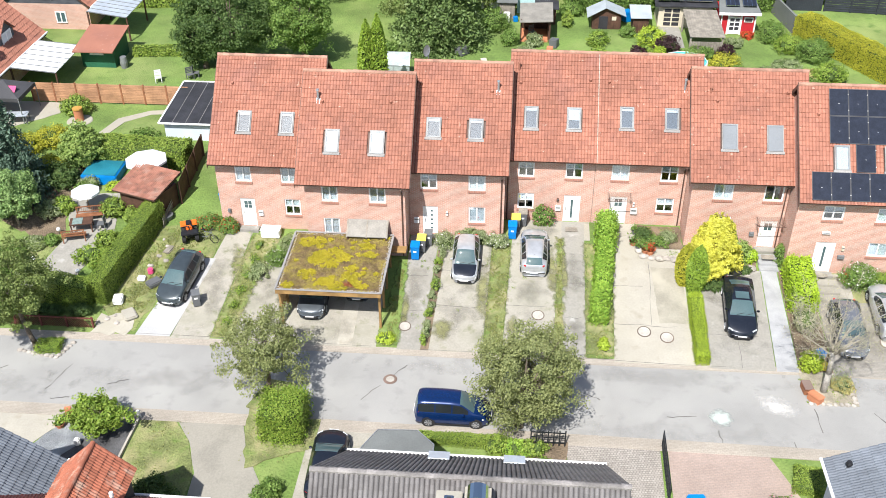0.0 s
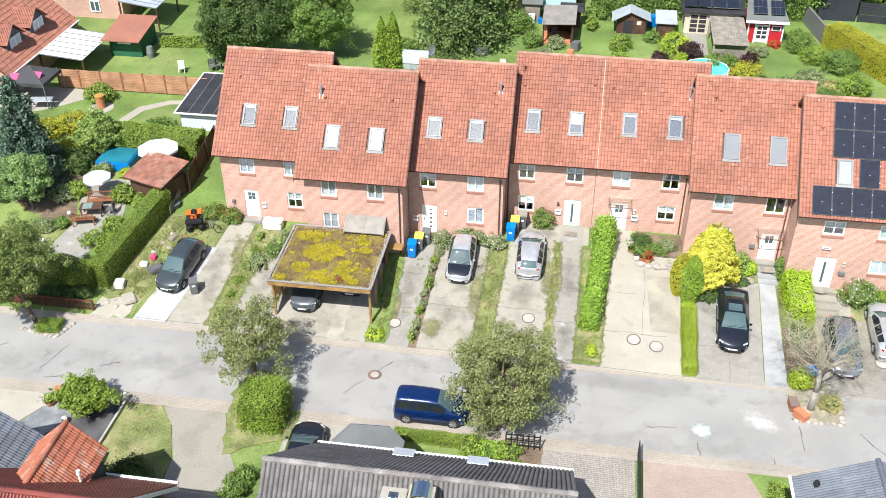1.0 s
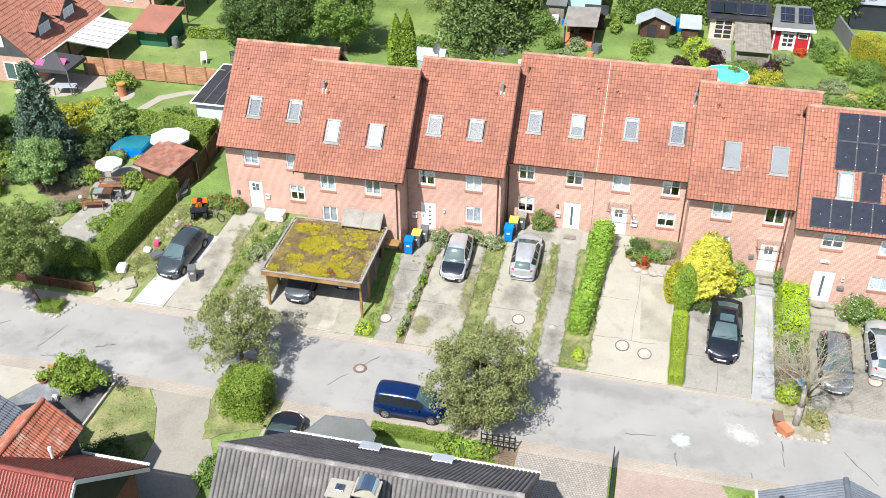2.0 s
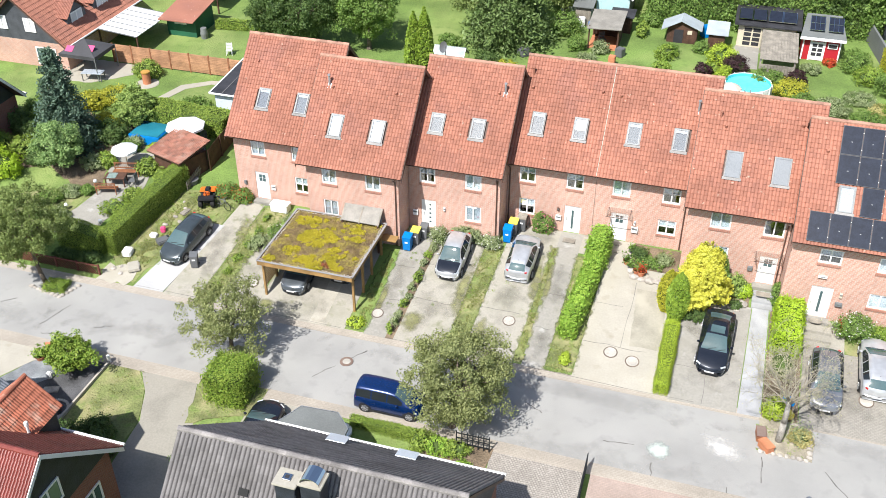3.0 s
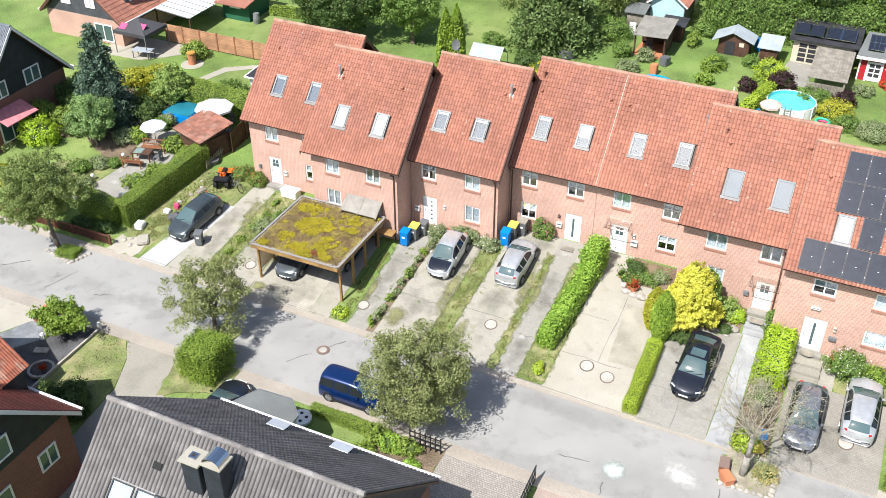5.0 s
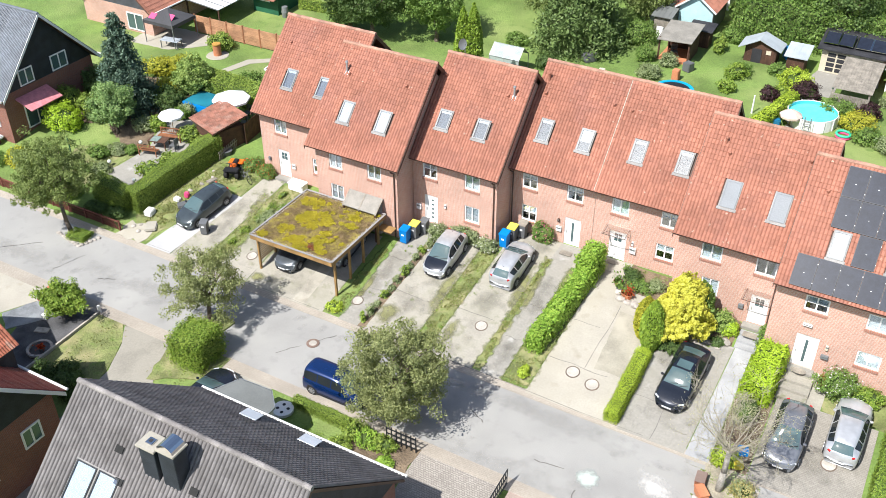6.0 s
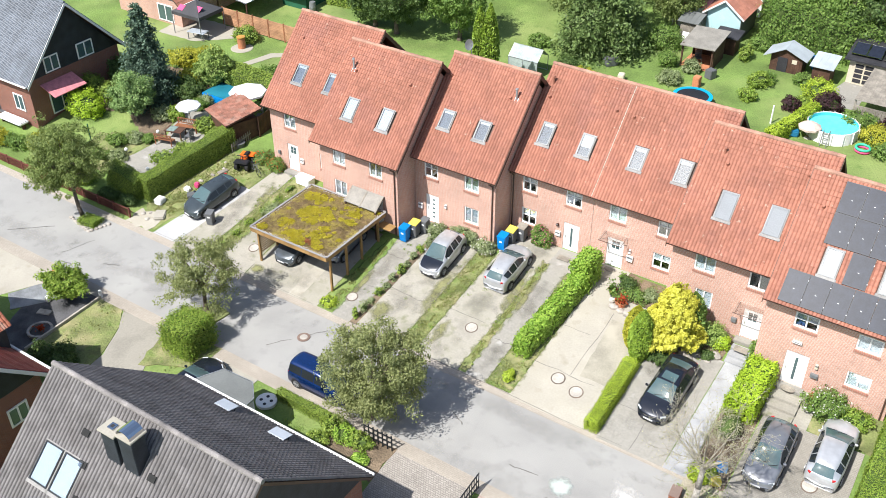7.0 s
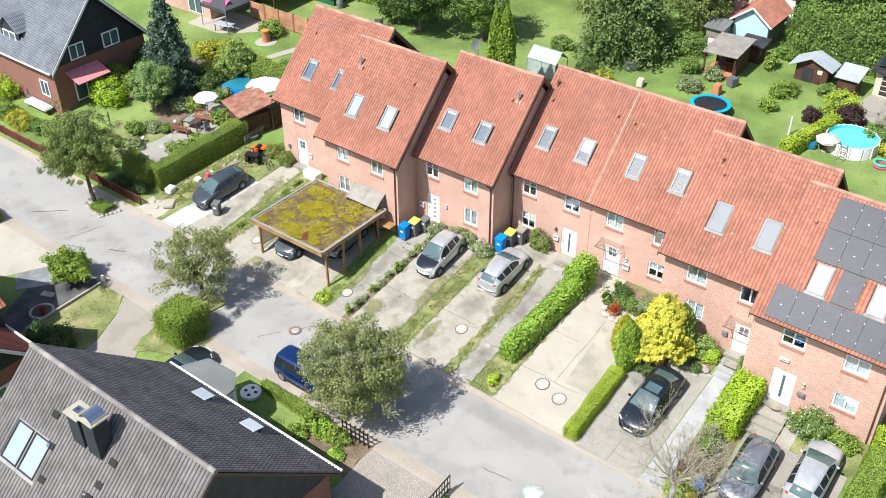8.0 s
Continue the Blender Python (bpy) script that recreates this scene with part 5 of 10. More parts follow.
    for (xa, ya), (xb, yb) in fa:
        bm = nb()
        sx_, sy_ = (0, 0.14 * (1 if ya > y0 else -1)) if ridge_axis == "x" else (0.07 * (1 if xa > x0 else -1), 0)
        tube(bm, (xa + sx_, ya + sy_, ze + 0.05), (xb + sx_, yb + sy_, ze + 0.05), 0.075, 0.075, 8)
        part("gutter", bm, m_whitepaint, h, "white gutter")
    return h, roof, mf, mb, L, S


# house below the camera, with a grey tiled roof
near, near_roof, nf, nbk, NL, NS = gable_house("detached_house", "detached house with a grey concrete tiled roof and dark clad gables", -7.25, 4.75, 19.9, 32.4, "x", 2.75, 8.85, 0.3, m_tile_grey, m_ridge_grey, m_brick_d, m_clad, -1.2)
near_holes = [(-5.78 + 7.55, -4.62 + 7.55, 4.3, 6.1), (-4.5 + 7.55, -3.35 + 7.55, 4.3, 6.1), (-0.4 + 7.55, 0.75 + 7.55, 3.6, 5.2)]
tiles(near_roof, nf, NL, NS, m_tile_grey, 300, near_holes, w=0.2, e=0.34, first=16, waves=1, amp=0.09, lip=0.018)
tiles(near_roof, nbk, NL, NS, m_tile_grey, w=0.2, e=0.34, waves=1, amp=0.1)
for a, b, c, d in near_holes:
    skylight(near, nf, a, b, c, d, "blind", m_iron)
for xa, za, hood in ((-2.35, 9.05, False), (-1.25, 9.35, True)):
    bm = box(nb(), xa, xa + 0.85, 24.4, 25.15, 6.4, za, 0.02)
    st = part("chimney", bm, m_clad, near, "slate clad chimney stack")
    part("cap", box(nb(), xa - 0.08, xa + 0.93, 24.32, 25.23, za, za + 0.1, 0.02), m_cream, st, "concrete chimney cap")
    bm = nb()
    if hood:
        arc = [math.pi * i / 8 for i in range(9)]
        prism(bm, [(xa + 0.42 - 0.42 * math.cos(a), 24.4, za + 0.12 + 0.32 * math.sin(a)) for a in arc] + [(xa + 0.42 - 0.4 * math.cos(a), 24.4, za + 0.12 + 0.3 * math.sin(a)) for a in arc[::-1]], (0, 0.75, 0))
        part("hood", bm, m_chrome, st, "curved steel rain hood")
    else:
        box(bm, xa + 0.24, xa + 0.6, 24.6, 24.95, za + 0.1, za + 0.17, 0.02)
        part("flue", bm, m_chrome, st, "square steel flue collar")
        # dark plate on the solid collar paints the shade inside the flue
        part("flue_hole", box(nb(), xa + 0.34, xa + 0.5, 24.7, 24.86, za + 0.165, za + 0.175), m_dark, st)
for x, s in ((-4.0, 7.2), (-3.4, 6.0), (-2.9, 4.6), (0.2, 7.0), (0.1, 5.9), (-0.1, 5.2), (-0.9, 4.4), (2.6, 6.0)):
    p = nf @ Vector((x + 7.55, s, 0.08))
    part("snow_guard", obox(nb(), Matrix.Translation(p) @ Matrix.Rotation(radians(43), 4, "X"), 0.42, 0.3, 0.1), m_tyre, near, "dark roof hook")
for x in (-2.9, 0.6):
    xr = 5.05 - x
    bm = nb()
    q = [nbk @ Vector((xr - 0.5, 1.7, 0.4)), nbk @ Vector((xr + 0.5, 1.7, 0.4)), nbk @ Vector((xr + 0.5, 2.3, 0.12)), nbk @ Vector((xr - 0.5, 2.3, 0.12))]
    prism(bm, q, nbk.to_3x3() @ Vector((0, 0, 0.04)))
    part("roof_hatch", bm, m_sheet, near, "small pale roof vent hood")
    bm = nb()
    for dx in (-0.4, 0.4):
        tube(bm, nbk @ Vector((xr + dx, 1.75, 0.05)), nbk @ Vector((xr + dx, 1.75, 0.4)), 0.025, 0.025, 6)
    part("hatch_stay", bm, m_iron, near)

# conservatory with a flat many-sided roof
cons = thing("garden_pavilion", "grey flat-roofed many-sided conservatory against the house", "conservatory", (-5.1, 33.2, -0.4))
octa = [(-7.1, 32.9), (-6.25, 34.55), (-4.25, 34.65), (-3.35, 33.75), (-3.35, 32.9)]
part("roof", prism(nb(), [(x, y, 2.62) for x, y in octa], (0, 0, 0.1)), m_render_g, cons, "flat grey felt roof")
bm = nb()
for a, b in zip(octa, octa[1:] + octa[:1]):
    beam(bm, (*a, 2.66), (*b, 2.66), 0.05, 0.12)
part("fascia", bm, m_zinc, cons, "pale grey roof edge")
bm = nb()
for a, b in zip(octa, octa[1:] + octa[:1]):
    c = (-5.2, 33.2)
    a2, b2 = [(c[0] + (p[0] - c[0]) * 0.92, c[1] + (p[1] - c[1]) * 0.92) for p in (a, b)]
    beam(bm, (*a2, 1.1), (*b2, 1.1), 0.06, 3.0)
part("glazed_wall", bm, m_whitepaint, cons, "white framed side panels")

# house with black gable and dark red roof, lower left
lf, lf_roof, lm, lb, LL, LS = gable_house("detached_house", "brick house with black clad gable and dark red glazed tiles", -24.5, -13.75, 19.6, 28.5, "x", 3.15, 7.6, 0.55, m_tile_dred, m_tile_dred, m_brick_d, m_clad, -1.1)
tiles(lf_roof, lm, LL, LS, m_tile_dred)
tiles(lf_roof, lb, LL, LS, m_tile_dred)
bm = nb()
for ya, za, yb, zb in ((19.15, 3.1, 24.05, 7.58), (24.05, 7.58, 28.95, 3.1)):
    prism(bm, [(-13.2, ya, za + 0.06), (-13.2, yb, zb + 0.06), (-13.2, yb, zb - 0.2), (-13.2, ya, za - 0.2)], (0.05, 0, 0))
part("verge_board", bm, m_whitepaint, lf, "white verge board")
for y0, y1, z0, z1 in ((23.4, 25.1, 3.75, 5.05), (26.2, 27.4, 1.1, 2.3), (22.8, 24.4, 0.6, 2.2)):
    bm = nb()
    box(bm, -13.75, -13.68, y0, y1, z0, z0 + 0.1)
    box(bm, -13.75, -13.68, y0, y1, z1 - 0.1, z1)
    for y in (y0, (y0 + y1) / 2 - 0.05, y1 - 0.1):
        box(bm, -13.75, -13.68, y, y + 0.1, z0 + 0.1, z1 - 0.1)
    w = part("window", bm, m_upvc, lf, "white framed window")
    part("pane", box(nb(), -13.74, -13.72, y0 + 0.1, y1 - 0.1, z0 + 0.1, z1 - 0.1), m_carglass, w)
# its cross gable with orange tiles
bm = prism(nb(), [(-19.55, 29.0, 2.5), (-16.7, 29.0, 2.5), (-16.7, 29.0, 4.75), (-18.12, 29.0, 6.1), (-19.55, 29.0, 4.75)], (0, -5.0, 0))
dorm = part("cross_gable", bm, m_clad, lf, "dark clad cross gable with bright orange tiles")
mr = slope_frame((-16.45, 24.2, 4.75), (-18.12, 24.2, 6.3), (0, 1, 0))
ml = slope_frame((-19.8, 29.25, 4.75), (-18.12, 29.25, 6.3), (0, -1, 0))
tiles(dorm, mr, 5.05, math.hypot(1.67, 1.55), m_tile_orange, 60, e=0.38)
tiles(dorm, ml, 5.05, math.hypot(1.68, 1.55), m_tile_orange, 60, e=0.38)
bm = nb()
for i in range(13):
    tube(bm, (-18.12, 24.3 + i * 0.38, 6.33), (-18.12, 24.3 + (i + 1.05) * 0.38, 6.33), 0.13, 0.115, 10)
for (xa, za) in ((-16.45, 4.78), (-19.8, 4.78)):
    n = 7
    for i in range(n):
        a, b = Vector((xa, 29.22, za)).lerp(Vector((-18.12, 29.22, 6.33)), i / n), Vector((xa, 29.22, za)).lerp(Vector((-18.12, 29.22, 6.33)), (i + 1.05) / n)
        tube(bm, a, b, 0.075, 0.07, 8)
part("ridge_tiles", bm, m_tile_orange, dorm, "orange ridge and verge tiles")
bm = nb()
tube(bm, (-16.6, 27.0, 3.6), (-16.6, 27.0, 5.6), 0.07, 0.07, 10)
tube(bm, (-16.6, 27.0, 5.55), (-16.6, 27.0, 5.75), 0.11, 0.09, 10)
part("flue", bm, m_whitepaint, lf, "white vent pipe")

# slate roofed annex, far lower left
sl, sl_roof, sm, sb, SL, SS = gable_house("detached_house", "house with blue-grey slate coloured roof tiles", -27.2, -20.9, 21.5, 30.3, "y", 3.6, 6.1, 0.3, m_tile_slate, m_tile_slate, m_brick_d, m_clad, -0.9)
tiles(sl_roof, sm, SL, SS, m_tile_slate, 60)
tiles(sl_roof, sb, SL, SS, m_tile_slate)

# grey roofed house, lower right
rr, rr_roof, rm, rb, RL, RS = gable_house("detached_house", "light rendered house with grey tiled roof", 15.35, 21.25, 22.5, 32.65, "y", 4.0, 5.65, 0.3, m_tile_slate, m_tile_slate, m_skin_wall, m_skin_wall, -0.6)
tiles(rr_roof, rm, RL, RS, m_tile_slate)
tiles(rr_roof, rb, RL, RS, m_tile_slate, 60)
bm = nb()
tube(bm, (15.75, 32.1, 4.2), (15.75, 32.1, 4.7), 0.1, 0.09, 10)
tube(bm, (15.75, 32.1, 4.65), (15.75, 32.1, 4.8), 0.16, 0.11, 10)
part("roof_vent", bm, m_black, rr, "black roof vent")

# houses up the slope on the left


def end_window(h, face, a0, a1, z0, z1, at, shut=False):
    bm = nb()
    if face == "x":
        for y in (a0, (a0 + a1) / 2 - 0.05, a1 - 0.1):
            box(bm, at, at + 0.07, y, y + 0.1, z0, z1)
        for z in (z0, z1 - 0.1):
            box(bm, at, at + 0.065, a0 + 0.1, a1 - 0.1, z, z + 0.1)
        w = part("window", bm, m_upvc, h, "white framed window")
        part("pane", box(nb(), at, at + 0.03, a0 + 0.1, a1 - 0.1, z0 + 0.1, z1 - 0.1), m_blind if shut else m_carglass, w)
    else:
        for x in (a0, (a0 + a1) / 2 - 0.05, a1 - 0.1):
            box(bm, x, x + 0.1, at - 0.07, at, z0, z1)
        for z in (z0, z1 - 0.1):
            box(bm, a0 + 0.1, a1 - 0.1, at - 0.065, at, z, z + 0.1)
        w = part("window", bm, m_upvc, h, "white framed window")
        part("pane", box(nb(), a0 + 0.1, a1 - 0.1, at - 0.03, at, z0 + 0.1, z1 - 0.1), m_blind if shut else m_carglass, w)


hc, hc_roof, cm, cb, CL, CS = gable_house("detached_house", "brick house with black clad gable and grey roof", -54, -40.2, 48.4, 57.4, "x", 4.9, 10.2, 0.6, m_tile_slate, m_tile_slate, m_brick_d, m_clad, 1.0)
tiles(hc_roof, cm, CL, CS, m_tile_slate)
tiles(hc_roof, cb, CL, CS, m_tile_slate)
bm = nb()
for ya, za, yb, zb in ((47.95, 4.85, 52.9, 10.18), (52.9, 10.18, 57.85, 4.85)):
    prism(bm, [(-39.6, ya, za + 0.06), (-39.6, yb, zb + 0.06), (-39.6, yb, zb - 0.2), (-39.6, ya, za - 0.2)], (0.05, 0, 0))
part("verge_board", bm, m_whitepaint, hc, "white verge board")
end_window(hc, "x", 53.4, 55.0, 5.1, 6.4, -40.2)
end_window(hc, "x", 50.2, 51.6, 5.1, 6.4, -40.2)
end_window(hc, "x", 50.0, 52.2, 1.6, 3.7, -40.2)
end_window(hc, "y", -42.5, -41.3, 2.2, 3.6, 48.4)
bm = prism(nb(), [(-40.15, 49.4, 4.35), (-40.15, 52.5, 4.35), (-38.5, 52.5, 3.75), (-38.5, 49.4, 3.75)], (0, 0, 0.06))
part("awning", bm, m_awning, hc, "faded pink striped awning, half out")
bm = prism(nb(), [(-47.6, 48.9, 5.2), (-45.0, 48.9, 5.2), (-45.0, 48.9, 6.7), (-46.3, 48.9, 7.7), (-47.6, 48.9, 6.7)], (0, 3.6, 0))
dm = part("dormer", bm, m_clad, hc, "dark gabled dormer")
tiles(dm, slope_frame((-44.8, 48.7, 6.65), (-46.3, 48.7, 7.85), (0, 1, 0)), 3.4, 1.92, m_tile_slate)
tiles(dm, slope_frame((-47.8, 52.1, 6.65), (-46.3, 52.1, 7.85), (0, -1, 0)), 3.4, 1.92, m_tile_slate)
end_window(hc, "y", -47.2, -45.4, 5.5, 6.6, 48.9)

hb, hb_roof, bm_, bb_, BL, BS = gable_house("detached_house", "brick house with black clad gable and red tiled roof", -50, -41.6, 66, 77, "y", 5.3, 9.4, 0.5, m_tile, m_ridge, m_brick, m_slateclad, 2.9)
tiles(hb_roof, bm_, BL, BS, m_tile)
tiles(hb_roof, bb_, BL, BS, m_tile)
end_window(hb, "y", -48.0, -46.9, 6.2, 7.4, 66, True)
end_window(hb, "y", -45.2, -44.1, 6.2, 7.4, 66, True)
end_window(hb, "y", -44.6, -42.6, 3.3, 4.9, 66)
for ya in (67.9, 71.7):
    yb, ym = ya + 2.6, ya + 1.3
    bm = prism(nb(), [(-42.3, ya, 5.7), (-42.3, yb, 5.7), (-42.3, yb, 7.0), (-42.3, ym, 8.0), (-42.3, ya, 7.0)], (-3.2, 0, 0))
    dm = part("dormer", bm, m_slateclad, hb, "slate clad gabled dormer with red tiles")
    tiles(dm, slope_frame((-45.3, ya - 0.2, 6.9), (-45.3, ym, 8.15), (1, 0, 0)), 3.2, 1.95, m_tile)
    tiles(dm, slope_frame((-42.1, yb + 0.2, 6.9), (-42.1, ym, 8.15), (-1, 0, 0)), 3.2, 1.95, m_tile)
    end_window(hb, "x", ya + 0.5, ya + 2.1, 5.8, 7.2, -42.3, True)
ha, ha_roof, am_, ab_, AL, AS = gable_house("detached_house", "brick house with black clad gable and red tiled roof", -47.5, -39.3, 82.5, 94, "y", 5.9, 10.0, 0.5, m_tile, m_ridge, m_brick, m_slateclad, 3.4)
tiles(ha_roof, am_, AL, AS, m_tile)
tiles(ha_roof, ab_, AL, AS, m_tile)
end_window(ha, "y", -42.5, -41.5, 4.2, 5.3, 82.5)
end_window(ha, "y", -44.4, -42.4, 6.4, 7.6, 82.5)


def pergola(name, label, x0, x1, y0, y1, z0, z1, mat, ground_z, bars=6):
    t = thing(name, label, "pergola", ((x0 + x1) / 2, (y0 + y1) / 2, ground_z))
    part("roof", prism(nb(), [(x0, y0, z0), (x1, y0, z1), (x1, y1, z1), (x0, y1, z0)], (0, 0, 0.05)), mat, t, "ribbed white roof sheets")
    bm = nb()
    for i in range(bars + 1):
        y = y0 + (y1 - y0) * i / bars
        beam(bm, (x0, y, z0 + 0.06), (x1, y, z1 + 0.06), 0.07, 0.06)
    part("rafter", bm, m_frame_grey, t)
    for x, y, z in ((x1, y0 + 0.1, z1), (x1, y1 - 0.1, z1), (x0, y0 + 0.1, z0), (x0, y1 - 0.1, z0)):
        part("post", box(nb(), x - 0.06, x + 0.06, y - 0.06, y + 0.06, ground_z, z), m_wood_dark, t)
    return t


pergola("patio_roof", "white sheet roofed patio beside a house", -41.0, -37.3, 70.0, 75.6, 5.3, 4.95, m_poly, 3.15)
pergola("patio_roof", "glass roofed patio with dark posts", -38.4, -34.9, 80.2, 85.0, 6.2, 5.7, m_sheet, 3.55)

# ---- carport ----
cp = thing("carport", "honey-coloured timber carport with a mossy sedum roof", "carport", (-10.6, 47.6, 0.8))
CX0, CX1, CY0, CY1, CZ = -13.75, -7.45, 44.85, 51.0, 3.1
for i, x in enumerate((CX0 + 0.12, CX1 - 0.18)):
    for y in (CY0 + 0.5, 46.95, 48.5, CY1 - 0.7):
        part("post", box(nb(), x - 0.07, x + 0.07, y - 0.07, y + 0.07, gz(y), CZ - 0.1, 0.01), m_wood, cp)
for x in (CX0 + 0.12, CX1 - 0.18):
    part("beam", box(nb(), x - 0.06, x + 0.06, CY0 + 0.08, CY1 - 0.05, CZ - 0.14, CZ + 0.05, 0.01), m_wood, cp)
for x0, x1, y0, y1 in ((CX0, CX1, CY0 - 0.03, CY0 + 0.03), (CX0, CX1, CY1 - 0.03, CY1 + 0.03)):
    part("fascia", box(nb(), x0, x1, y0, y1, CZ - 0.06, CZ + 0.26, 0.008), m_wood, cp)
for x0, x1 in ((CX0, CX0 + 0.06), (CX1 - 0.06, CX1)):
    part("fascia", box(nb(), x0, x1, CY0 + 0.03, CY1 - 0.03, CZ - 0.06, CZ + 0.26, 0.008), m_wood, cp)
bm = nb()
for y in np.arange(CY0 + 0.5, CY1, 0.75):
    box(bm, CX0 + 0.08, CX1 - 0.08, y - 0.04, y + 0.04, CZ - 0.02, CZ + 0.1)
part("joists", bm, m_wood, cp)
part("deck", box(nb(), CX0 + 0.065, CX1 - 0.065, CY0 + 0.035, CY1 - 0.035, CZ + 0.11, CZ + 0.2), m_felt, cp)
bm = nb()
for a, b in (((CX0, CY0), (CX1, CY0)), ((CX1, CY0), (CX1, CY1)), ((CX1, CY1), (CX0, CY1)), ((CX0, CY1), (CX0, CY0))):
    for k in range(70):
        p = Vector((*a, 0)).lerp(Vector((*b, 0)), (k + random.random()) / 70)
        c = Vector((-10.6, 47.9, 0))
        p = p.lerp(c, random.uniform(0.02, 0.07))
        ball(bm, (p.x, p.y, CZ + 0.24), random.uniform(0.025, 0.055), 1, 1, 0.7, 1)
part("gravel_edge", bm, m_stone, cp, "strip of pale pebbles round the roof", "stuff")
bm = nb()
for a, b in (((CX0, CY0), (CX1, CY0)), ((CX1, CY0), (CX1, CY1)), ((CX1, CY1), (CX0, CY1)), ((CX0, CY1), (CX0, CY0))):
    beam(bm, (*a, CZ + 0.275), (*b, CZ + 0.275), 0.13, 0.03)
part("edge_trim", bm, m_lead, cp, "grey metal roof edging")
bm = nb()
n1, n2 = 64, 60
gv = []
for j in range(n2 + 1):
    row = []
    for i in range(n1 + 1):
        x, y = CX0 + 0.1 + (CX1 - CX0 - 0.2) * i / n1, CY0 + 0.1 + (CY1 - CY0 - 0.2) * j / n2
        z = CZ + 0.215 + 0.045 * (0.5 + 0.5 * noise.noise((x * 1.6, y * 1.6, 0))) + 0.03 * noise.noise((x * 5, y * 5, 3))
        row.append(bm.verts.new((x, y, z)))
    gv.append(row)
for r0, r1 in zip(gv[:-1], gv[1:]):
    for i in range(n1):
        bm.faces.new((r0[i], r0[i + 1], r1[i + 1], r1[i]))
part("moss_mat", bm, m_moss, cp, "brown moss and sedum mat", smooth=True)
rg = np.random.default_rng(5)
cush = []
for k_ in range(62):
    big = k_ < 21
    bx, by, br_ = rg.uniform(CX0 + 0.4, CX1 - 0.4), rg.uniform(CY0 + 0.4, CY1 - 0.4), rg.uniform(0.34, 0.58) if big else rg.uniform(0.05, 0.2)
    for _ in range(int(150 * br_ * br_) + 4):
        a_, d_ = rg.uniform(0, 2 * math.pi), br_ * math.sqrt(rg.uniform(0, 1)) * rg.uniform(0.7, 1.1)
        cush.append((bx + 1.1 * d_ * math.cos(a_), by + 0.9 * d_ * math.sin(a_)))
cc = np.array(cush)
pts = np.repeat(cc, 40, 0) + rg.normal(size=(len(cc) * 40, 2)) * 0.05
pts = np.column_stack([np.clip(pts[:, 0], CX0 + 0.15, CX1 - 0.15), np.clip(pts[:, 1], CY0 + 0.15, CY1 - 0.15), CZ + 0.26 + rg.uniform(0, 0.07, len(pts))])
leaf_part("sedum", rg, pts, 0.075, leafy("sedum_leaf", (0.36, 0.29, 0.02), (0.58, 0.5, 0.05), 0.1), cp, label="cushions of yellow flowering sedum", kind="stuff")
pts = np.column_stack([rg.normal(-9.6, 0.3, 500), rg.normal(45.6, 0.12, 500), CZ + 0.25 + rg.uniform(0, 0.05, 500)])
leaf_part("red_sedum", rg, pts, 0.07, leafy("sedum_red", (0.25, 0.06, 0.03), (0.4, 0.14, 0.07), 0.1), cp, kind="stuff")
pts = np.column_stack([rg.uniform(CX0 + .2, CX1 - .2, 9000), rg.uniform(CY0 + .2, CY1 - .2, 9000), CZ + 0.25 + rg.uniform(0, 0.035, 9000)])
leaf_part("dry_sedum", rg, pts, 0.07, leafy("sedum_dry", (0.19, 0.13, 0.06), (0.34, 0.26, 0.11), 0.1), cp, kind="stuff")
for i in range(13):
    z = 0.95 + i * 0.16
    part("slat", box(nb(), CX0 + 0.02, CX0 + 0.05, CY0 + 0.5, 47.6, z, z + 0.1), m_wood, cp)
# lean-to behind it
lt = thing("lean_to", "weathered sheet roof on timber posts against the wall", "lean-to", (-8.6, 51.15, 1.5))
part("roof", prism(nb(), [(-10.4, 50.35, 3.55), (-7.75, 50.35, 3.55), (-7.75, 51.3, 4.25), (-10.4, 51.3, 4.25)], (0, 0, 0.05)), m_polyc, lt, "weathered translucent roof sheets")
for x in (-10.35, -9.1, -7.8):
    bm = beam(nb(), (x, 50.3, 3.52), (x, 51.3, 4.26), 0.09, 0.1)
    part("rafter", bm, m_wood_grey, lt)
for x in (-10.3, -7.85):
    part("post", box(nb(), x - 0.06, x + 0.06, 50.35, 50.47, gz(50.4), 3.55), m_wood_dark, lt)
part("shelf", box(nb(), -7.7, -6.6, 50.3, 51.0, 2.5, 2.56), m_wood, lt, "timber shelf board")

# ---- cars ----


def glide(xs_, ys_, at):
    """A smooth curve through knots that never overshoots them."""
    x, y = np.asarray(xs_, float), np.asarray(ys_, float)
    h = np.diff(x)
    d = np.diff(y) / h
    m = np.zeros(len(x))
    m[0], m[-1] = d[0], d[-1]
    for i in range(1, len(x) - 1):
        if d[i - 1] * d[i] > 0:
            m[i] = 2 * d[i - 1] * d[i] / (d[i - 1] + d[i])
    i = np.clip(np.searchsorted(x, at) - 1, 0, len(h) - 1)
    f = (np.asarray(at) - x[i]) / h[i]
    return y[i] * (1 + 2 * f) * (1 - f) ** 2 + h[i] * m[i] * f * (1 - f) ** 2 + y[i + 1] * f * f * (3 - 2 * f) + h[i] * m[i + 1] * f * f * (f - 1)


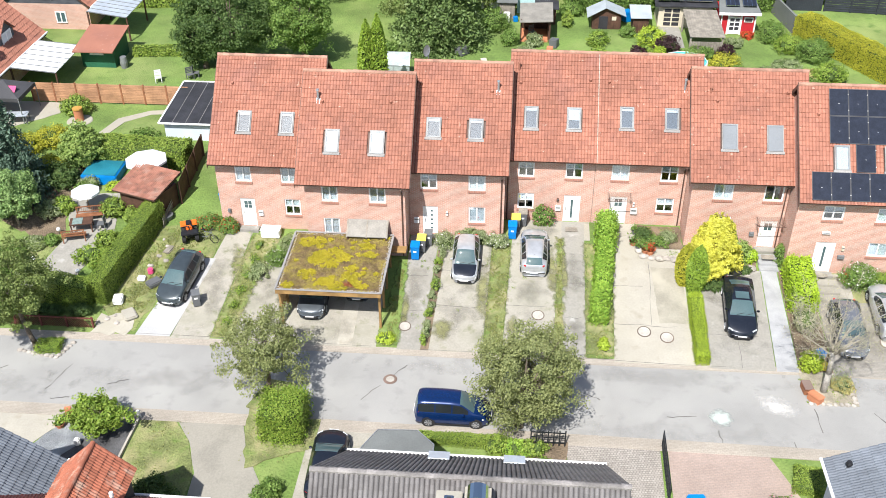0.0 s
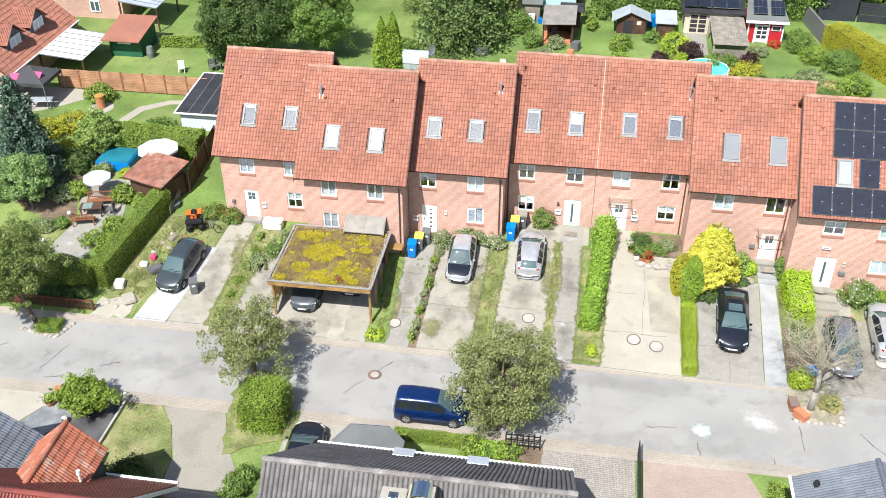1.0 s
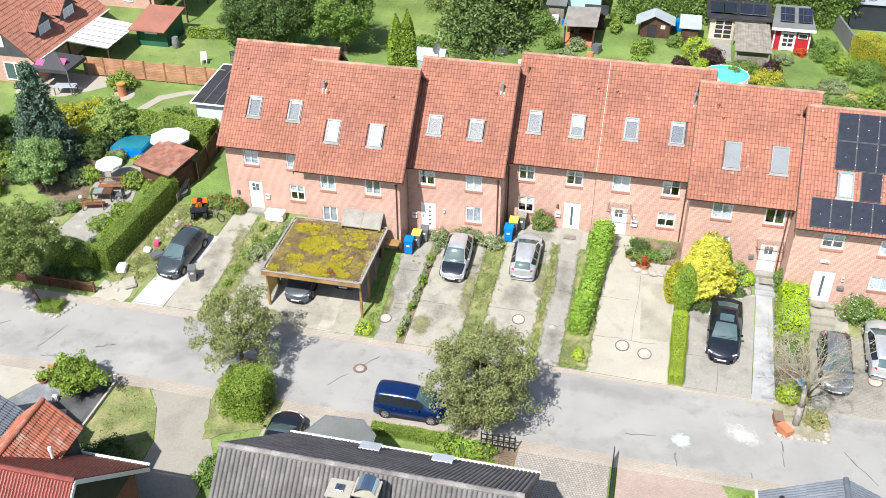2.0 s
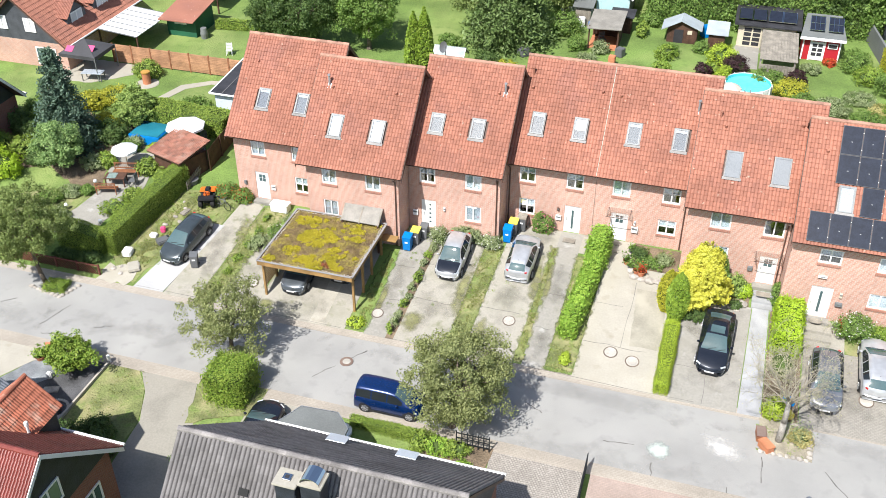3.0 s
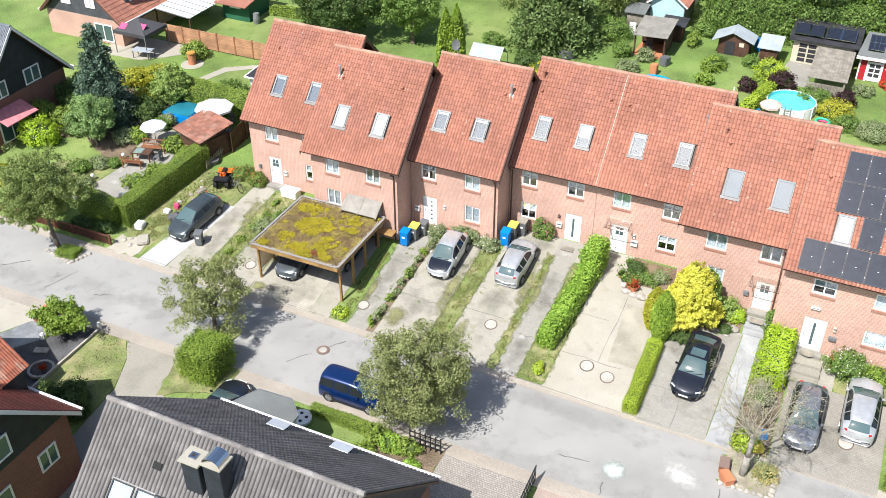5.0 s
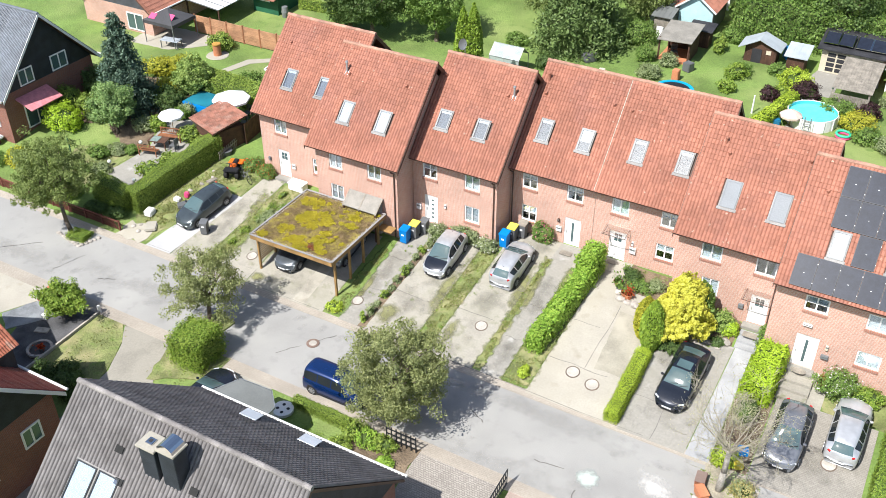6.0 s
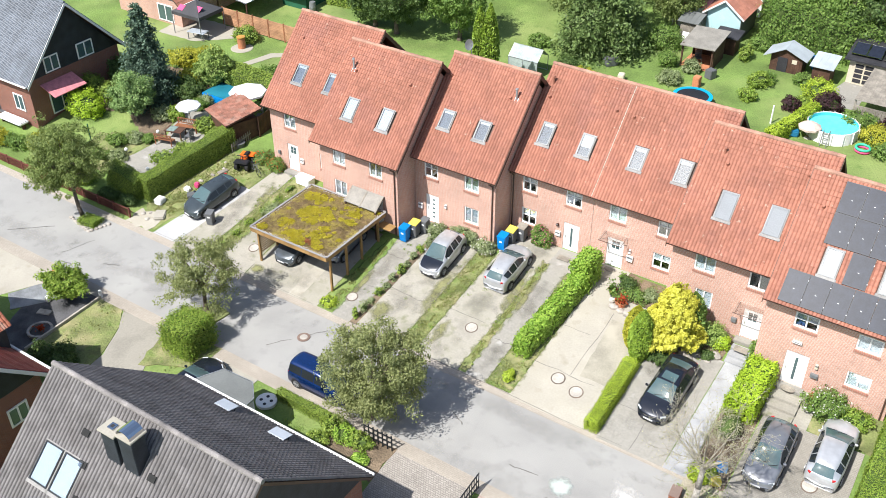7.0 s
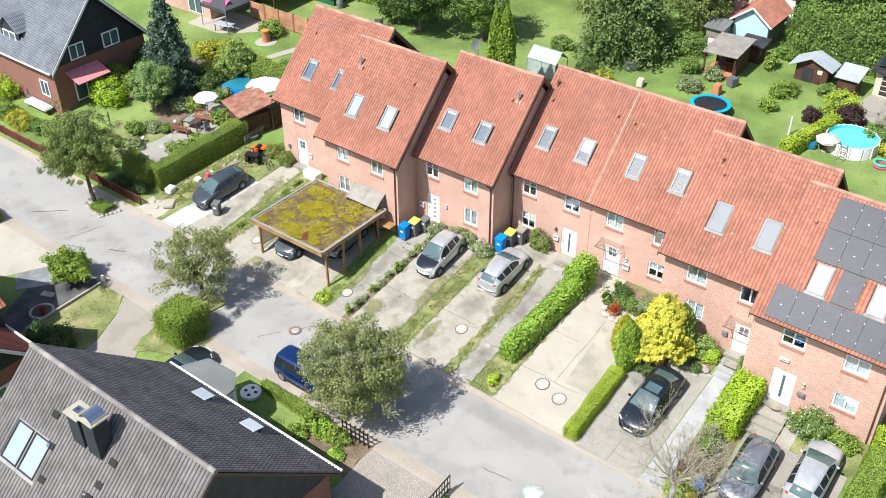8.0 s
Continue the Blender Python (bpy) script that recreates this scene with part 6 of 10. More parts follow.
# side lines of the body kinds: place along, half width, belt height, roof half width, top height (share of the car's height where above 1.2)
CAR_LINES = {
    "hatch": (((-1.0, 0.74, 0.42, 0.6, 0.46), (-0.965, 0.84, 0.6, 0.68, 0.65), (-0.87, 0.92, 0.71, 0.76, 0.77), (-0.7, 0.97, 0.81, 0.82, 0.88), (-0.5, 0.99, 0.88, 0.84, 0.97), (-0.3, 1.0, 0.91, 0.76, 1.21), (-0.09, 1.0, 0.93, 0.675, 1.42), (0.08, 1.0, 0.95, 0.665, 1.46), (0.34, 1.0, 0.99, 0.645, 1.44), (0.56, 0.985, 1.03, 0.61, 1.38), (0.72, 0.965, 1.06, 0.57, 1.29), (0.9, 0.93, 1.0, 0.65, 1.05), (0.965, 0.9, 0.8, 0.74, 0.88), (1.0, 0.82, 0.48, 0.68, 0.54)), (-0.5, -0.09), (0.7, 0.9), (0.1, 0.44)),
    "sedan": (((-1.0, 0.74, 0.42, 0.6, 0.46), (-0.965, 0.84, 0.56, 0.7, 0.62), (-0.86, 0.92, 0.68, 0.78, 0.74), (-0.68, 0.97, 0.77, 0.83, 0.85), (-0.46, 0.99, 0.84, 0.85, 0.94), (-0.28, 1.0, 0.88, 0.77, 1.18), (-0.08, 1.0, 0.9, 0.69, 1.4), (0.12, 1.0, 0.92, 0.68, 1.46), (0.34, 1.0, 0.94, 0.66, 1.43), (0.54, 0.99, 0.96, 0.64, 1.3), (0.76, 0.97, 0.98, 0.72, 1.06), (0.92, 0.93, 0.97, 0.76, 1.01), (0.975, 0.89, 0.76, 0.76, 0.84), (1.0, 0.84, 0.48, 0.72, 0.54)), (-0.46, -0.08), (0.5, 0.76), (0.06, 0.36)),
    "van": (((-1.0, 0.78, 0.5, 0.66, 0.54), (-0.965, 0.87, 0.7, 0.74, 0.76), (-0.88, 0.94, 0.82, 0.8, 0.89), (-0.72, 0.98, 0.89, 0.85, 0.98), (-0.58, 1.0, 0.93, 0.86, 1.04), (-0.4, 1.0, 0.95, 0.78, 1.22), (-0.2, 1.0, 0.97, 0.71, 1.4), (0.05, 1.0, 0.98, 0.71, 1.45), (0.45, 1.0, 1.0, 0.72, 1.46), (0.8, 0.99, 1.01, 0.71, 1.44), (0.9, 0.98, 1.01, 0.7, 1.38), (0.965, 0.96, 0.98, 0.76, 1.04), (0.985, 0.94, 0.8, 0.8, 0.86), (1.0, 0.88, 0.5, 0.76, 0.54)), (-0.58, -0.2), (0.9, 0.965), (0.0, 0.44)),
}


def car(label, at, turn, paint, L=4.3, W=1.78, H=1.46, kind="hatch", group="parked cars", sunroof=False, hood=None, rear_plate=True):
    """A car built round its own middle, nose towards -y: a lofted shell split into panels and glass."""
    t = local_thing("car", label, "car", (at[0], at[1], gz(at[1])), group, turn)
    slope = math.atan((gz(at[1] + 1.5) - gz(at[1] - 1.5)) / 3.0)
    t.rotation_euler = (Matrix.Rotation(slope, 3, "X") @ Matrix.Rotation(radians(turn), 3, "Z")).to_euler()
    t.location.z += 0.04
    hl, hw = L / 2, W / 2
    knots, ws, rs, posts = CAR_LINES[kind]
    ks = [k[0] for k in knots]
    cuts = set(np.round(np.linspace(-1, 1, 49), 4)) | {ws[0], ws[1], rs[0], rs[1], -0.93, -0.985, 0.985}
    for p in posts:
        cuts |= {round(p - 0.014, 4), round(p + 0.014, 4)}
    ss = np.array(sorted(cuts))
    wide, belt, roofw, top = [glide(ks, [k[i] for k in knots], ss) for i in (1, 2, 3, 4)]
    top = np.where(top > 1.0, 1.0 + (top - 1.0) * (H - 1.0) / 0.46, top)
    rings = []
    for y0, w, zb, wu, zt in zip(ss, wide * hw, belt, roofw * hw, top):
        k = min(1.0, max(0.0, (zt - zb - 0.06) / 0.3))
        half = [(w * 0.88, 0.17), (w * 0.96, 0.22), (w * 0.985, 0.36), (w, min(0.58, zb - 0.05)), (w * 0.985, zb - 0.09), (w * 0.955, zb - 0.02), (w * 0.93, zb + 0.01), (wu * 1.015, zt - 0.03 - 0.1 * k), (wu * 0.93, zt - 0.018 - 0.035 * k), (wu * 0.72, zt - 0.012), (wu * 0.38, zt - 0.003), (0, zt)]
        ring = [(-a, b) for a, b in half] + [(a, b) for a, b in half[-2::-1]]
        bow = 0.13 if y0 < 0 else 0.085
        e = max(0.0, (abs(y0) - 0.3) / 0.7) ** 1.6
        rings.append([Vector((a, hl * (y0 - math.copysign(bow * e * (a / hw) ** 2, y0)), b)) for a, b in ring])
    n = len(rings[0])
    mid = n // 2
    groups = collections.defaultdict(list)
    for k in range(len(rings) - 1):
        sm = (ss[k] + ss[k + 1]) / 2
        for j in range(n - 1):
            jj = min(j, n - 2 - j)
            q = (rings[k][j], rings[k][j + 1], rings[k + 1][j + 1], rings[k + 1][j])
            key = "body"
            if jj == 6 and ws[0] + 0.4 * (ws[1] - ws[0]) < sm < (rs[0] + 0.02 if kind != "sedan" else rs[0] + 0.1) and not any(abs(sm - p) < 0.014 for p in posts):
                key = "side_left" if j < mid else "side_right"
            elif jj >= 8 and ws[0] < sm < ws[1]:
                key = "windshield"
            elif jj >= 8 and rs[0] < sm < rs[1]:
                key = "rear_window"
            elif jj >= 7 and ws[1] < sm < rs[0]:
                key = "roof"
            elif jj >= 7 and -0.93 < sm < ws[0]:
                key = "bonnet"
            groups[key].append(q)

    def make(name, quads, mat, label=""):
        bm = nb()
        for q in quads:
            bm.faces.new([bm.verts.new(p) for p in q])
        bmesh.ops.remove_doubles(bm, verts=bm.verts, dist=0.0005)
        return part(name, bm, mat, t, label, smooth=True)
    for r_, flip in ((rings[0], False), (rings[-1], True)):
        for q in range(mid - 1):
            f = (r_[q], r_[q + 1], r_[n - 2 - q], r_[n - 1 - q])
            groups["body"].append(f[::-1] if flip else f)
        groups["body"].append((r_[mid - 1], r_[mid], r_[mid + 1]))
    for k in range(len(rings) - 1):
        groups["body"].append((rings[k][0], rings[k + 1][0], rings[k + 1][n - 1], rings[k][n - 1]))
    make("body", groups["body"], paint)
    make("roof", groups["roof"], paint)
    make("bonnet", groups["bonnet"], hood or paint, "black bonnet" if hood else "")
    # front and rear glass take the tone with the sky reflection put in
    make("windshield", groups["windshield"], m_carglass)
    make("rear_window", groups["rear_window"], m_carglass)
    make("side_window", groups["side_left"], m_sideglass, "dark side glass")
    make("side_window", groups["side_right"], m_sideglass, "dark side glass")

    def skin(s_, z_, side):
        """The body's outside at a place along and a height."""
        k = int(np.argmin(abs(ss - s_)))
        r_ = rings[k][:mid + 1]
        zs_ = [p.z for p in r_]
        j = min(range(mid), key=lambda i: abs(zs_[i] - z_))
        p = r_[j]
        return Vector((side * -p.x if side > 0 else p.x, p.y, z_))
    for s in (-1, 1):
        m_ = skin(-0.3, 0.95, s)
        part("mirror", box(nb(), m_.x + (0.0 if s > 0 else -0.17), m_.x + (0.17 if s > 0 else 0.0), m_.y - 0.06, m_.y + 0.06, 0.93, 1.06, 0.03), paint, t)
        h_ = skin(-0.92, 0.63, s)
        part("headlight", obox(nb(), Matrix.Translation((h_.x * 0.86, h_.y + 0.045, 0.63)) @ Matrix.Rotation(s * radians(38), 4, "Z") @ Matrix.Rotation(radians(-28), 4, "X"), 0.3, 0.18, 0.1), m_lamp, t)
        r_ = skin(0.955, 0.86, s)
        part("tail_light", obox(nb(), Matrix.Translation((r_.x * 0.87, r_.y - 0.075, 0.86)) @ Matrix.Rotation(s * radians(-32), 4, "Z"), 0.15, 0.14, 0.3 if kind != "sedan" else 0.16), m_tail, t)
        part("sill", box(nb(), s * hw * 0.975 - 0.03, s * hw * 0.975 + 0.03, -0.24 * L, 0.24 * L, 0.17, 0.27, 0.015), m_black, t)
        for hp in posts:
            d_ = skin(hp - 0.07, 0.78, s)
            part("door_handle", box(nb(), d_.x - 0.012, d_.x + 0.012, d_.y - 0.08, d_.y + 0.08, 0.76, 0.79), paint, t)
        for y in (-0.61, 0.61):
            yy, xo = y * hl, s * hw * 0.985
            turn_y = Matrix.Rotation(radians(90), 4, "Y")
            bm = nb()
            bmesh.ops.create_cone(bm, cap_ends=True, segments=24, radius1=0.36, radius2=0.36, depth=0.1, matrix=Matrix.Translation((xo - s * 0.043, yy, 0.33)) @ turn_y)
            part("wheel_arch", bm, m_black, t)
            bm = nb()
            bmesh.ops.create_cone(bm, cap_ends=True, segments=24, radius1=0.315, radius2=0.315, depth=0.2, matrix=Matrix.Translation((xo - s * 0.085, yy, 0.3)) @ turn_y)
            w = part("wheel", bm, m_tyre, t)
            bm = nb()
            bmesh.ops.create_cone(bm, cap_ends=True, segments=20, radius1=0.215, radius2=0.215, depth=0.02, matrix=Matrix.Translation((xo + s * 0.012, yy, 0.3)) @ turn_y)
            part("rim", bm, m_grey_pl, w)
            bm = nb()
            for i in range(7):
                a = 2 * math.pi * i / 7
                beam(bm, (xo + s * 0.024, yy, 0.3), (xo + s * 0.024, yy + 0.2 * math.cos(a), 0.3 + 0.2 * math.sin(a)), 0.06, 0.02)
            bmesh.ops.create_cone(bm, cap_ends=False, segments=20, radius1=0.218, radius2=0.218, depth=0.05, matrix=Matrix.Translation((xo, yy, 0.3)) @ turn_y)
            part("spokes", bm, m_rim, w)
    part("grille", box(nb(), -hw * 0.5, hw * 0.5, -hl * 1.0 - 0.012, -hl * 0.97, 0.26, 0.42, 0.01), m_black, t)
    part("number_plate", box(nb(), -0.26, 0.26, -hl - 0.035, -hl - 0.013, 0.42, 0.52), m_plate, t)
    part("number_plate", box(nb(), -0.26, 0.26, hl + 0.003, hl + 0.025, 0.5, 0.61), m_plate, t)
    zw = float(np.interp(ws[0], ss, top)) + 0.02
    for x in (-0.32, 0.2):
        part("wiper", beam(nb(), (x, hl * ws[0] + 0.02, zw), (x + 0.42, hl * ws[0] + 0.16, zw + 0.06), 0.025, 0.02), m_black, t)
    part("aerial", tube(nb(), (0, hl * rs[0] * 0.85, H - 0.09), (0, hl * rs[0] * 0.85 + 0.12, H + 0.1), 0.012, 0.006, 5), m_black, t)
    if sunroof:
        part("sunroof", box(nb(), -0.4, 0.4, -0.02 * L, 0.1 * L, H - 0.03, H + 0.008, 0.01), m_carglass, t)
    return t


def paint_of(name, c, metal=0.4, rough=0.25):
    m, n, l, p = nt(name)
    p.inputs["Base Color"].default_value = shade(c, 1)
    p.inputs["Metallic"].default_value, p.inputs["Roughness"].default_value = metal, rough
    p.inputs["Coat Weight"].default_value, p.inputs["Coat Roughness"].default_value = 0.6, 0.05
    g = n.new("ShaderNodeNewGeometry")
    f = noise_fac(n, l, g.outputs["Position"], 2.5, 4)
    l.new(mixc(n, l, f, shade(c, 0.9), shade(c, 1.08)), p.inputs["Base Color"])
    return m


c_grey = paint_of("paint_dark_grey", (0.06, 0.075, 0.082))
c_black = paint_of("paint_black_blue", (0.016, 0.02, 0.03))
c_silver = paint_of("paint_silver", (0.5, 0.51, 0.52), 0.5, 0.32)
c_blue = paint_of("paint_royal_blue", (0.003, 0.022, 0.1), 0.3)
c_grey2 = paint_of("paint_mid_grey", (0.22, 0.23, 0.25), 0.5)
c_slate = paint_of("paint_slate", (0.1, 0.115, 0.13), 0.45)
car("dark grey hatchback parked on the pale slab", (-20.75, 48.2), -9, c_grey, 4.35, 1.8, 1.45)
car("dark blue-grey hatchback under the carport", (-12.0, 47.6), 0, c_slate, 4.2, 1.75, 1.46)
car("small silver hatchback under the carport", (-9.35, 48.9), 0, c_grey2, 3.7, 1.66, 1.46)
car("silver compact hatchback with a black bonnet", (-2.8, 50.85), 0, c_silver, 3.8, 1.7, 1.57, hood=c_black)
car("silver hatchback parked nose to the house", (1.55, 51.75), 180, c_silver, 3.95, 1.74, 1.48)
car("black saloon car with a glass sunroof", (14.0, 47.8), -3, c_black, 4.6, 1.84, 1.42, "sedan", sunroof=True)
car("mid grey hatchback parked on a double drive", (20.15, 46.5), 0, c_grey2, 4.2, 1.76, 1.5)
car("silver estate car parked nose to the house", (22.8, 48.0), 180, c_silver, 4.3, 1.78, 1.48)
car("royal blue small van at the kerb", (-2.75, 38.45), 90, c_blue, 4.2, 1.7, 1.6, "van")
car("black car parked beside a hedge", (-8.95, 34.35), 180, c_black, 4.5, 1.82, 1.46, "sedan")

# ---- bins, boxes and small things before the houses ----


def bin_(label, x, y, mat, lid, h=1.05, w=0.56, turn=0.0):
    t = local_thing("wheelie_bin", label, "bin", (x, y, gz(y) + 0.02), "wheelie bins", turn)
    bm = prism(nb(), [(-w * 0.42, -w * 0.45, 0.06), (w * 0.42, -w * 0.45, 0.06), (w * 0.42, w * 0.45, 0.06), (-w * 0.42, w * 0.45, 0.06)], (0, 0, h - 0.12))
    for v in bm.verts:
        if v.co.z > 0.5:
            v.co.x *= 1.17
            v.co.y *= 1.17
    part("body", bm, mat, t)
    part("lid", prism(nb(), [(-w * 0.53, -w * 0.56, h - 0.055), (w * 0.53, -w * 0.56, h - 0.055), (w * 0.53, w * 0.56, h + 0.04), (-w * 0.53, w * 0.56, h + 0.04)], (0, 0, 0.06)), lid, t)
    bm = nb()
    tube(bm, (-w * 0.4, w * 0.62, h - 0.02), (w * 0.4, w * 0.62, h - 0.02), 0.02)
    part("handle", bm, m_black, t)
    for s in (-1, 1):
        bm = nb()
        tube(bm, (s * w * 0.4, w * 0.45, 0.1), (s * w * 0.5, w * 0.45, 0.1), 0.1, 0.1, 12)
        part("wheel", bm, m_tyre, t)
    part("label_bar", box(nb(), -0.1, 0.1, -w * 0.53, -w * 0.515, 0.62, 0.74), m_plate, t)


bin_("blue wheelie bin standing by the wall", -6.1, 51.2, m_blue, m_blue)
bin_("wheelie bin with a yellow lid", -5.75, 51.85, m_grey_pl, m_yellow)
bin_("dark grey wheelie bin by the door", -5.35, 52.45, m_grey_pl, m_grey_pl, 0.95, 0.5)
bin_("grey wheelie bin in the corner of the wall", 0.75, 54.75, m_grey_pl, m_wood_grey)
bin_("blue wheelie bin standing by the wall", 0.1, 53.4, m_blue, m_blue)
bin_("wheelie bin with a yellow lid", 0.3, 54.15, m_grey_pl, m_yellow)
bin_("small grey wheelie bin on the drive", -19.3, 46.45, m_grey_pl, m_grey_pl, 0.95, 0.5, 20)
bin_("blue wheelie bin behind the house corner", -19.75, 55.6, m_blue, m_blue)


def plain(name, label, category, at, size, mat, turn=0, bevel=0.02, group=""):
    t = local_thing(name, label, category, at, group, turn)
    part("body", box(nb(), -size[0] / 2, size[0] / 2, -size[1] / 2, size[1] / 2, 0, size[2], bevel), mat, t)
    return t


ch = plain("storage_chest", "white plastic storage chest by the wall", "storage chest", (-15.9, 52.7, gz(52.7)), (1.25, 0.7, 0.55), m_upvc, 0, 0.05)
part("lid", box(nb(), -0.66, 0.66, -0.38, 0.38, 0.552, 0.62, 0.03), m_upvc, ch)
for x, y, z, s, mt, lb in ((-16.6, 53.4, 2.95, (0.3, 0.12, 0.36), m_upvc, "white letter box on the brick wall"), (-18.72, 53.4, 3.1, (0.2, 0.12, 0.28), m_frame_grey, "grey meter box on the brick wall"),
                            (-6.2, 53.3, 2.95, (0.34, 0.14, 0.4), m_upvc, "white letter box on the brick wall"), (3.05, 55.3, 3.05, (0.36, 0.14, 0.34), m_upvc, "white letter box on the brick wall"), (3.0, 55.3, 3.75, (0.14, 0.14, 0.22), m_brown, "brown lantern on the brick wall"),
                            (8.05, 55.3, 3.0, (0.42, 0.14, 0.4), m_upvc, "white letter box on the brick wall"), (8.0, 55.3, 3.55, (0.12, 0.12, 0.3), m_upvc, "white wall lamp on the brick wall"),
                            (19.3, 51.4, 4.55, (0.5, 0.14, 0.14), m_upvc, "white awning bracket on the brick wall"), (20.55, 51.4, 3.35, (0.16, 0.12, 0.3), m_cream_p, "cream wall lamp on the brick wall"), (20.55, 51.4, 2.75, (0.4, 0.16, 0.24), m_frame_grey, "grey letter box on the brick wall"), (15.4, 53.35, 2.9, (0.3, 0.14, 0.3), m_frame_grey, "grey letter box on the brick wall"), (-4.2, 53.3, 3.6, (0.14, 0.12, 0.26), m_upvc, "white wall lamp on the brick wall")):
    nm = "wall_lamp" if "lamp" in lb or "lantern" in lb else "letter_box"
    t = thing(nm, lb, nm.replace("_", " "), (x, y, z))
    part("body", box(nb(), x - s[0] / 2, x + s[0] / 2, y - s[1], y - 0.002, z, z + s[2], 0.015), mt, t)
    part("flap", box(nb(), x - s[0] * 0.4, x + s[0] * 0.4, y - s[1] - 0.02, y - s[1] - 0.001, z + s[2] * 0.6, z + s[2] * 0.85), m_frame_grey, t)
# door canopies
for xa, xb, y, z in ((6.2, 7.8, 55.3, 4.5), (15.45, 17.2, 53.35, 4.25)):
    t = thing("door_canopy", "clear glass canopy on steel stays over a door", "canopy", ((xa + xb) / 2, y, z))
    g = part("glass_sheet", prism(nb(), [(xa, y - 0.02, z + 0.1), (xb, y - 0.02, z + 0.1), (xb, y - 0.95, z - 0.05), (xa, y - 0.95, z - 0.05)], (0, 0, 0.015)), m_glass_house, t)
    g.visible_shadow = False
    bm = nb()
    for x in (xa + 0.1, xb - 0.1):
        tube(bm, (x, y, z - 0.45), (x, y - 0.85, z - 0.06), 0.018)
        tube(bm, (x, y, z + 0.09), (x, y - 0.95, z - 0.06), 0.018)
    tube(bm, (xa, y - 0.95, z - 0.05), (xb, y - 0.95, z - 0.05), 0.02)
    part("bracket", bm, m_brown, t)
# steps to doors


def steps(label, x0, x1, ya, yb, n, za, zb, mat=None):
    t = thing("door_steps", label, "steps", ((x0 + x1) / 2, ya, za), "front steps")
    for i in range(n):
        y = ya + (yb - ya) * i / n
        part("step", box(nb(), x0, x1, y, yb, za - 0.3 + (zb - za) * i / n, za + (zb - za) * (i + 1) / n - (0.002 if i else 0), 0.012), mat or m_cream, t)


steps("cream concrete steps to a front door", 6.45, 7.6, 52.9, 54.6, 3, 1.75, 2.08)
steps("pale concrete steps to a front door", 18.8, 20.4, 48.9, 50.6, 3, 1.1, 1.62, m_conc)
steps("grey stone steps to a front door", 15.8, 17.0, 51.3, 52.6, 3, 1.5, 2.0, m_path)
steps("grey paved steps to a front door", 0.9, 3.2, 53.3, 55.2, 3, 1.75, 2.05, m_greyslab)


def pot(x, y, r=0.18, h=0.3, mat=None, plant=None, seed=1, z=None):
    zz = gz(y) + 0.03 if z is None else z
    t = local_thing("plant_pot", "clay plant pot with a small plant", "plant pot", (x, y, zz), "plant pots")
    bm = nb()
    tube(bm, (0, 0, 0), (0, 0, h), r * 0.72, r, 12)
    tube(bm, (0, 0, h - 0.05), (0, 0, h), r * 1.06, r * 1.06, 12)
    part("vessel", bm, mat or m_terra, t)
    rg = np.random.default_rng(seed)
    leaf_part("plant", rg, rg.normal(size=(120, 3)) * r * 0.6 + np.array((0, 0, h + r * 0.7)), 0.12, plant or l_mid, t, kind="stuff")


for i, (x, y, pl) in enumerate(((6.2, 54.5, l_redf), (6.3, 53.9, l_mid), (8.0, 53.2, l_mid), (8.25, 52.7, l_mid), (8.7, 52.5, l_mid), (9.0, 52.4, l_redf), (8.1, 54.3, l_mid), (20.9, 50.7, l_redf), (-24.0, 36.2, l_mid), (-20.6, 33.0, l_redf))):
    pot(x, y, 0.17 + 0.05 * (i % 3), 0.28 + 0.06 * (i % 2), m_terra if i % 3 else m_grey_pl, pl, i)


def stones(label, pts, r0, r1, seed, mat=m_stone, name="rock"):
    rg = np.random.default_rng(seed)
    for x, y in pts:
        r = rg.uniform(r0, r1)
        t = local_thing(name, label, "rock", (x, y, gz(y) - 0.03), "garden rocks")
        bm = nb()
        ball(bm, (0, 0, r * 0.5), r, rg.uniform(0.8, 1.3), rg.uniform(0.8, 1.2), rg.uniform(0.55, 0.8), 2)
        for v in bm.verts:
            v.co *= 1 + 0.22 * noise.noise(v.co * (1.4 / r) + Vector((seed, x, y)))
        part("stone", bm, mat, t)


stones("pale field stone edging a planted slope", [(12.6, 50.3), (13.0, 50.6), (13.6, 50.7), (14.0, 50.55), (14.6, 51.1), (15.0, 50.9), (15.3, 51.4), (13.3, 51.2), (8.6, 52.1), (9.1, 52.0), (9.6, 51.95), (10.1, 52.0), (10.5, 51.9), (8.3, 52.6)], 0.16, 0.3, 3)
stones("rubble stone on a building heap", [(-24.6, 45.0), (-24.2, 45.3), (-23.9, 44.7), (-23.4, 45.1), (-23.2, 49.5), (-22.9, 50.4), (-22.6, 51.3), (-23.0, 51.9), (-22.3, 50.0)], 0.08, 0.18, 4)
stones("kerb stone round a street tree bed", [(-28.9 + i * 0.3, 42.1 - i * 0.06) for i in range(9)] + [(-26.4 + i * 0.1, 41.8 + i * 0.3) for i in range(5)], 0.13, 0.17, 5)
stones("kerb stone of a planted street bed", [(17.0 + i * 0.33, 40.95) for i in range(8)] + [(19.5, 41.2 + i * 0.33) for i in range(6)], 0.12, 0.18, 6)
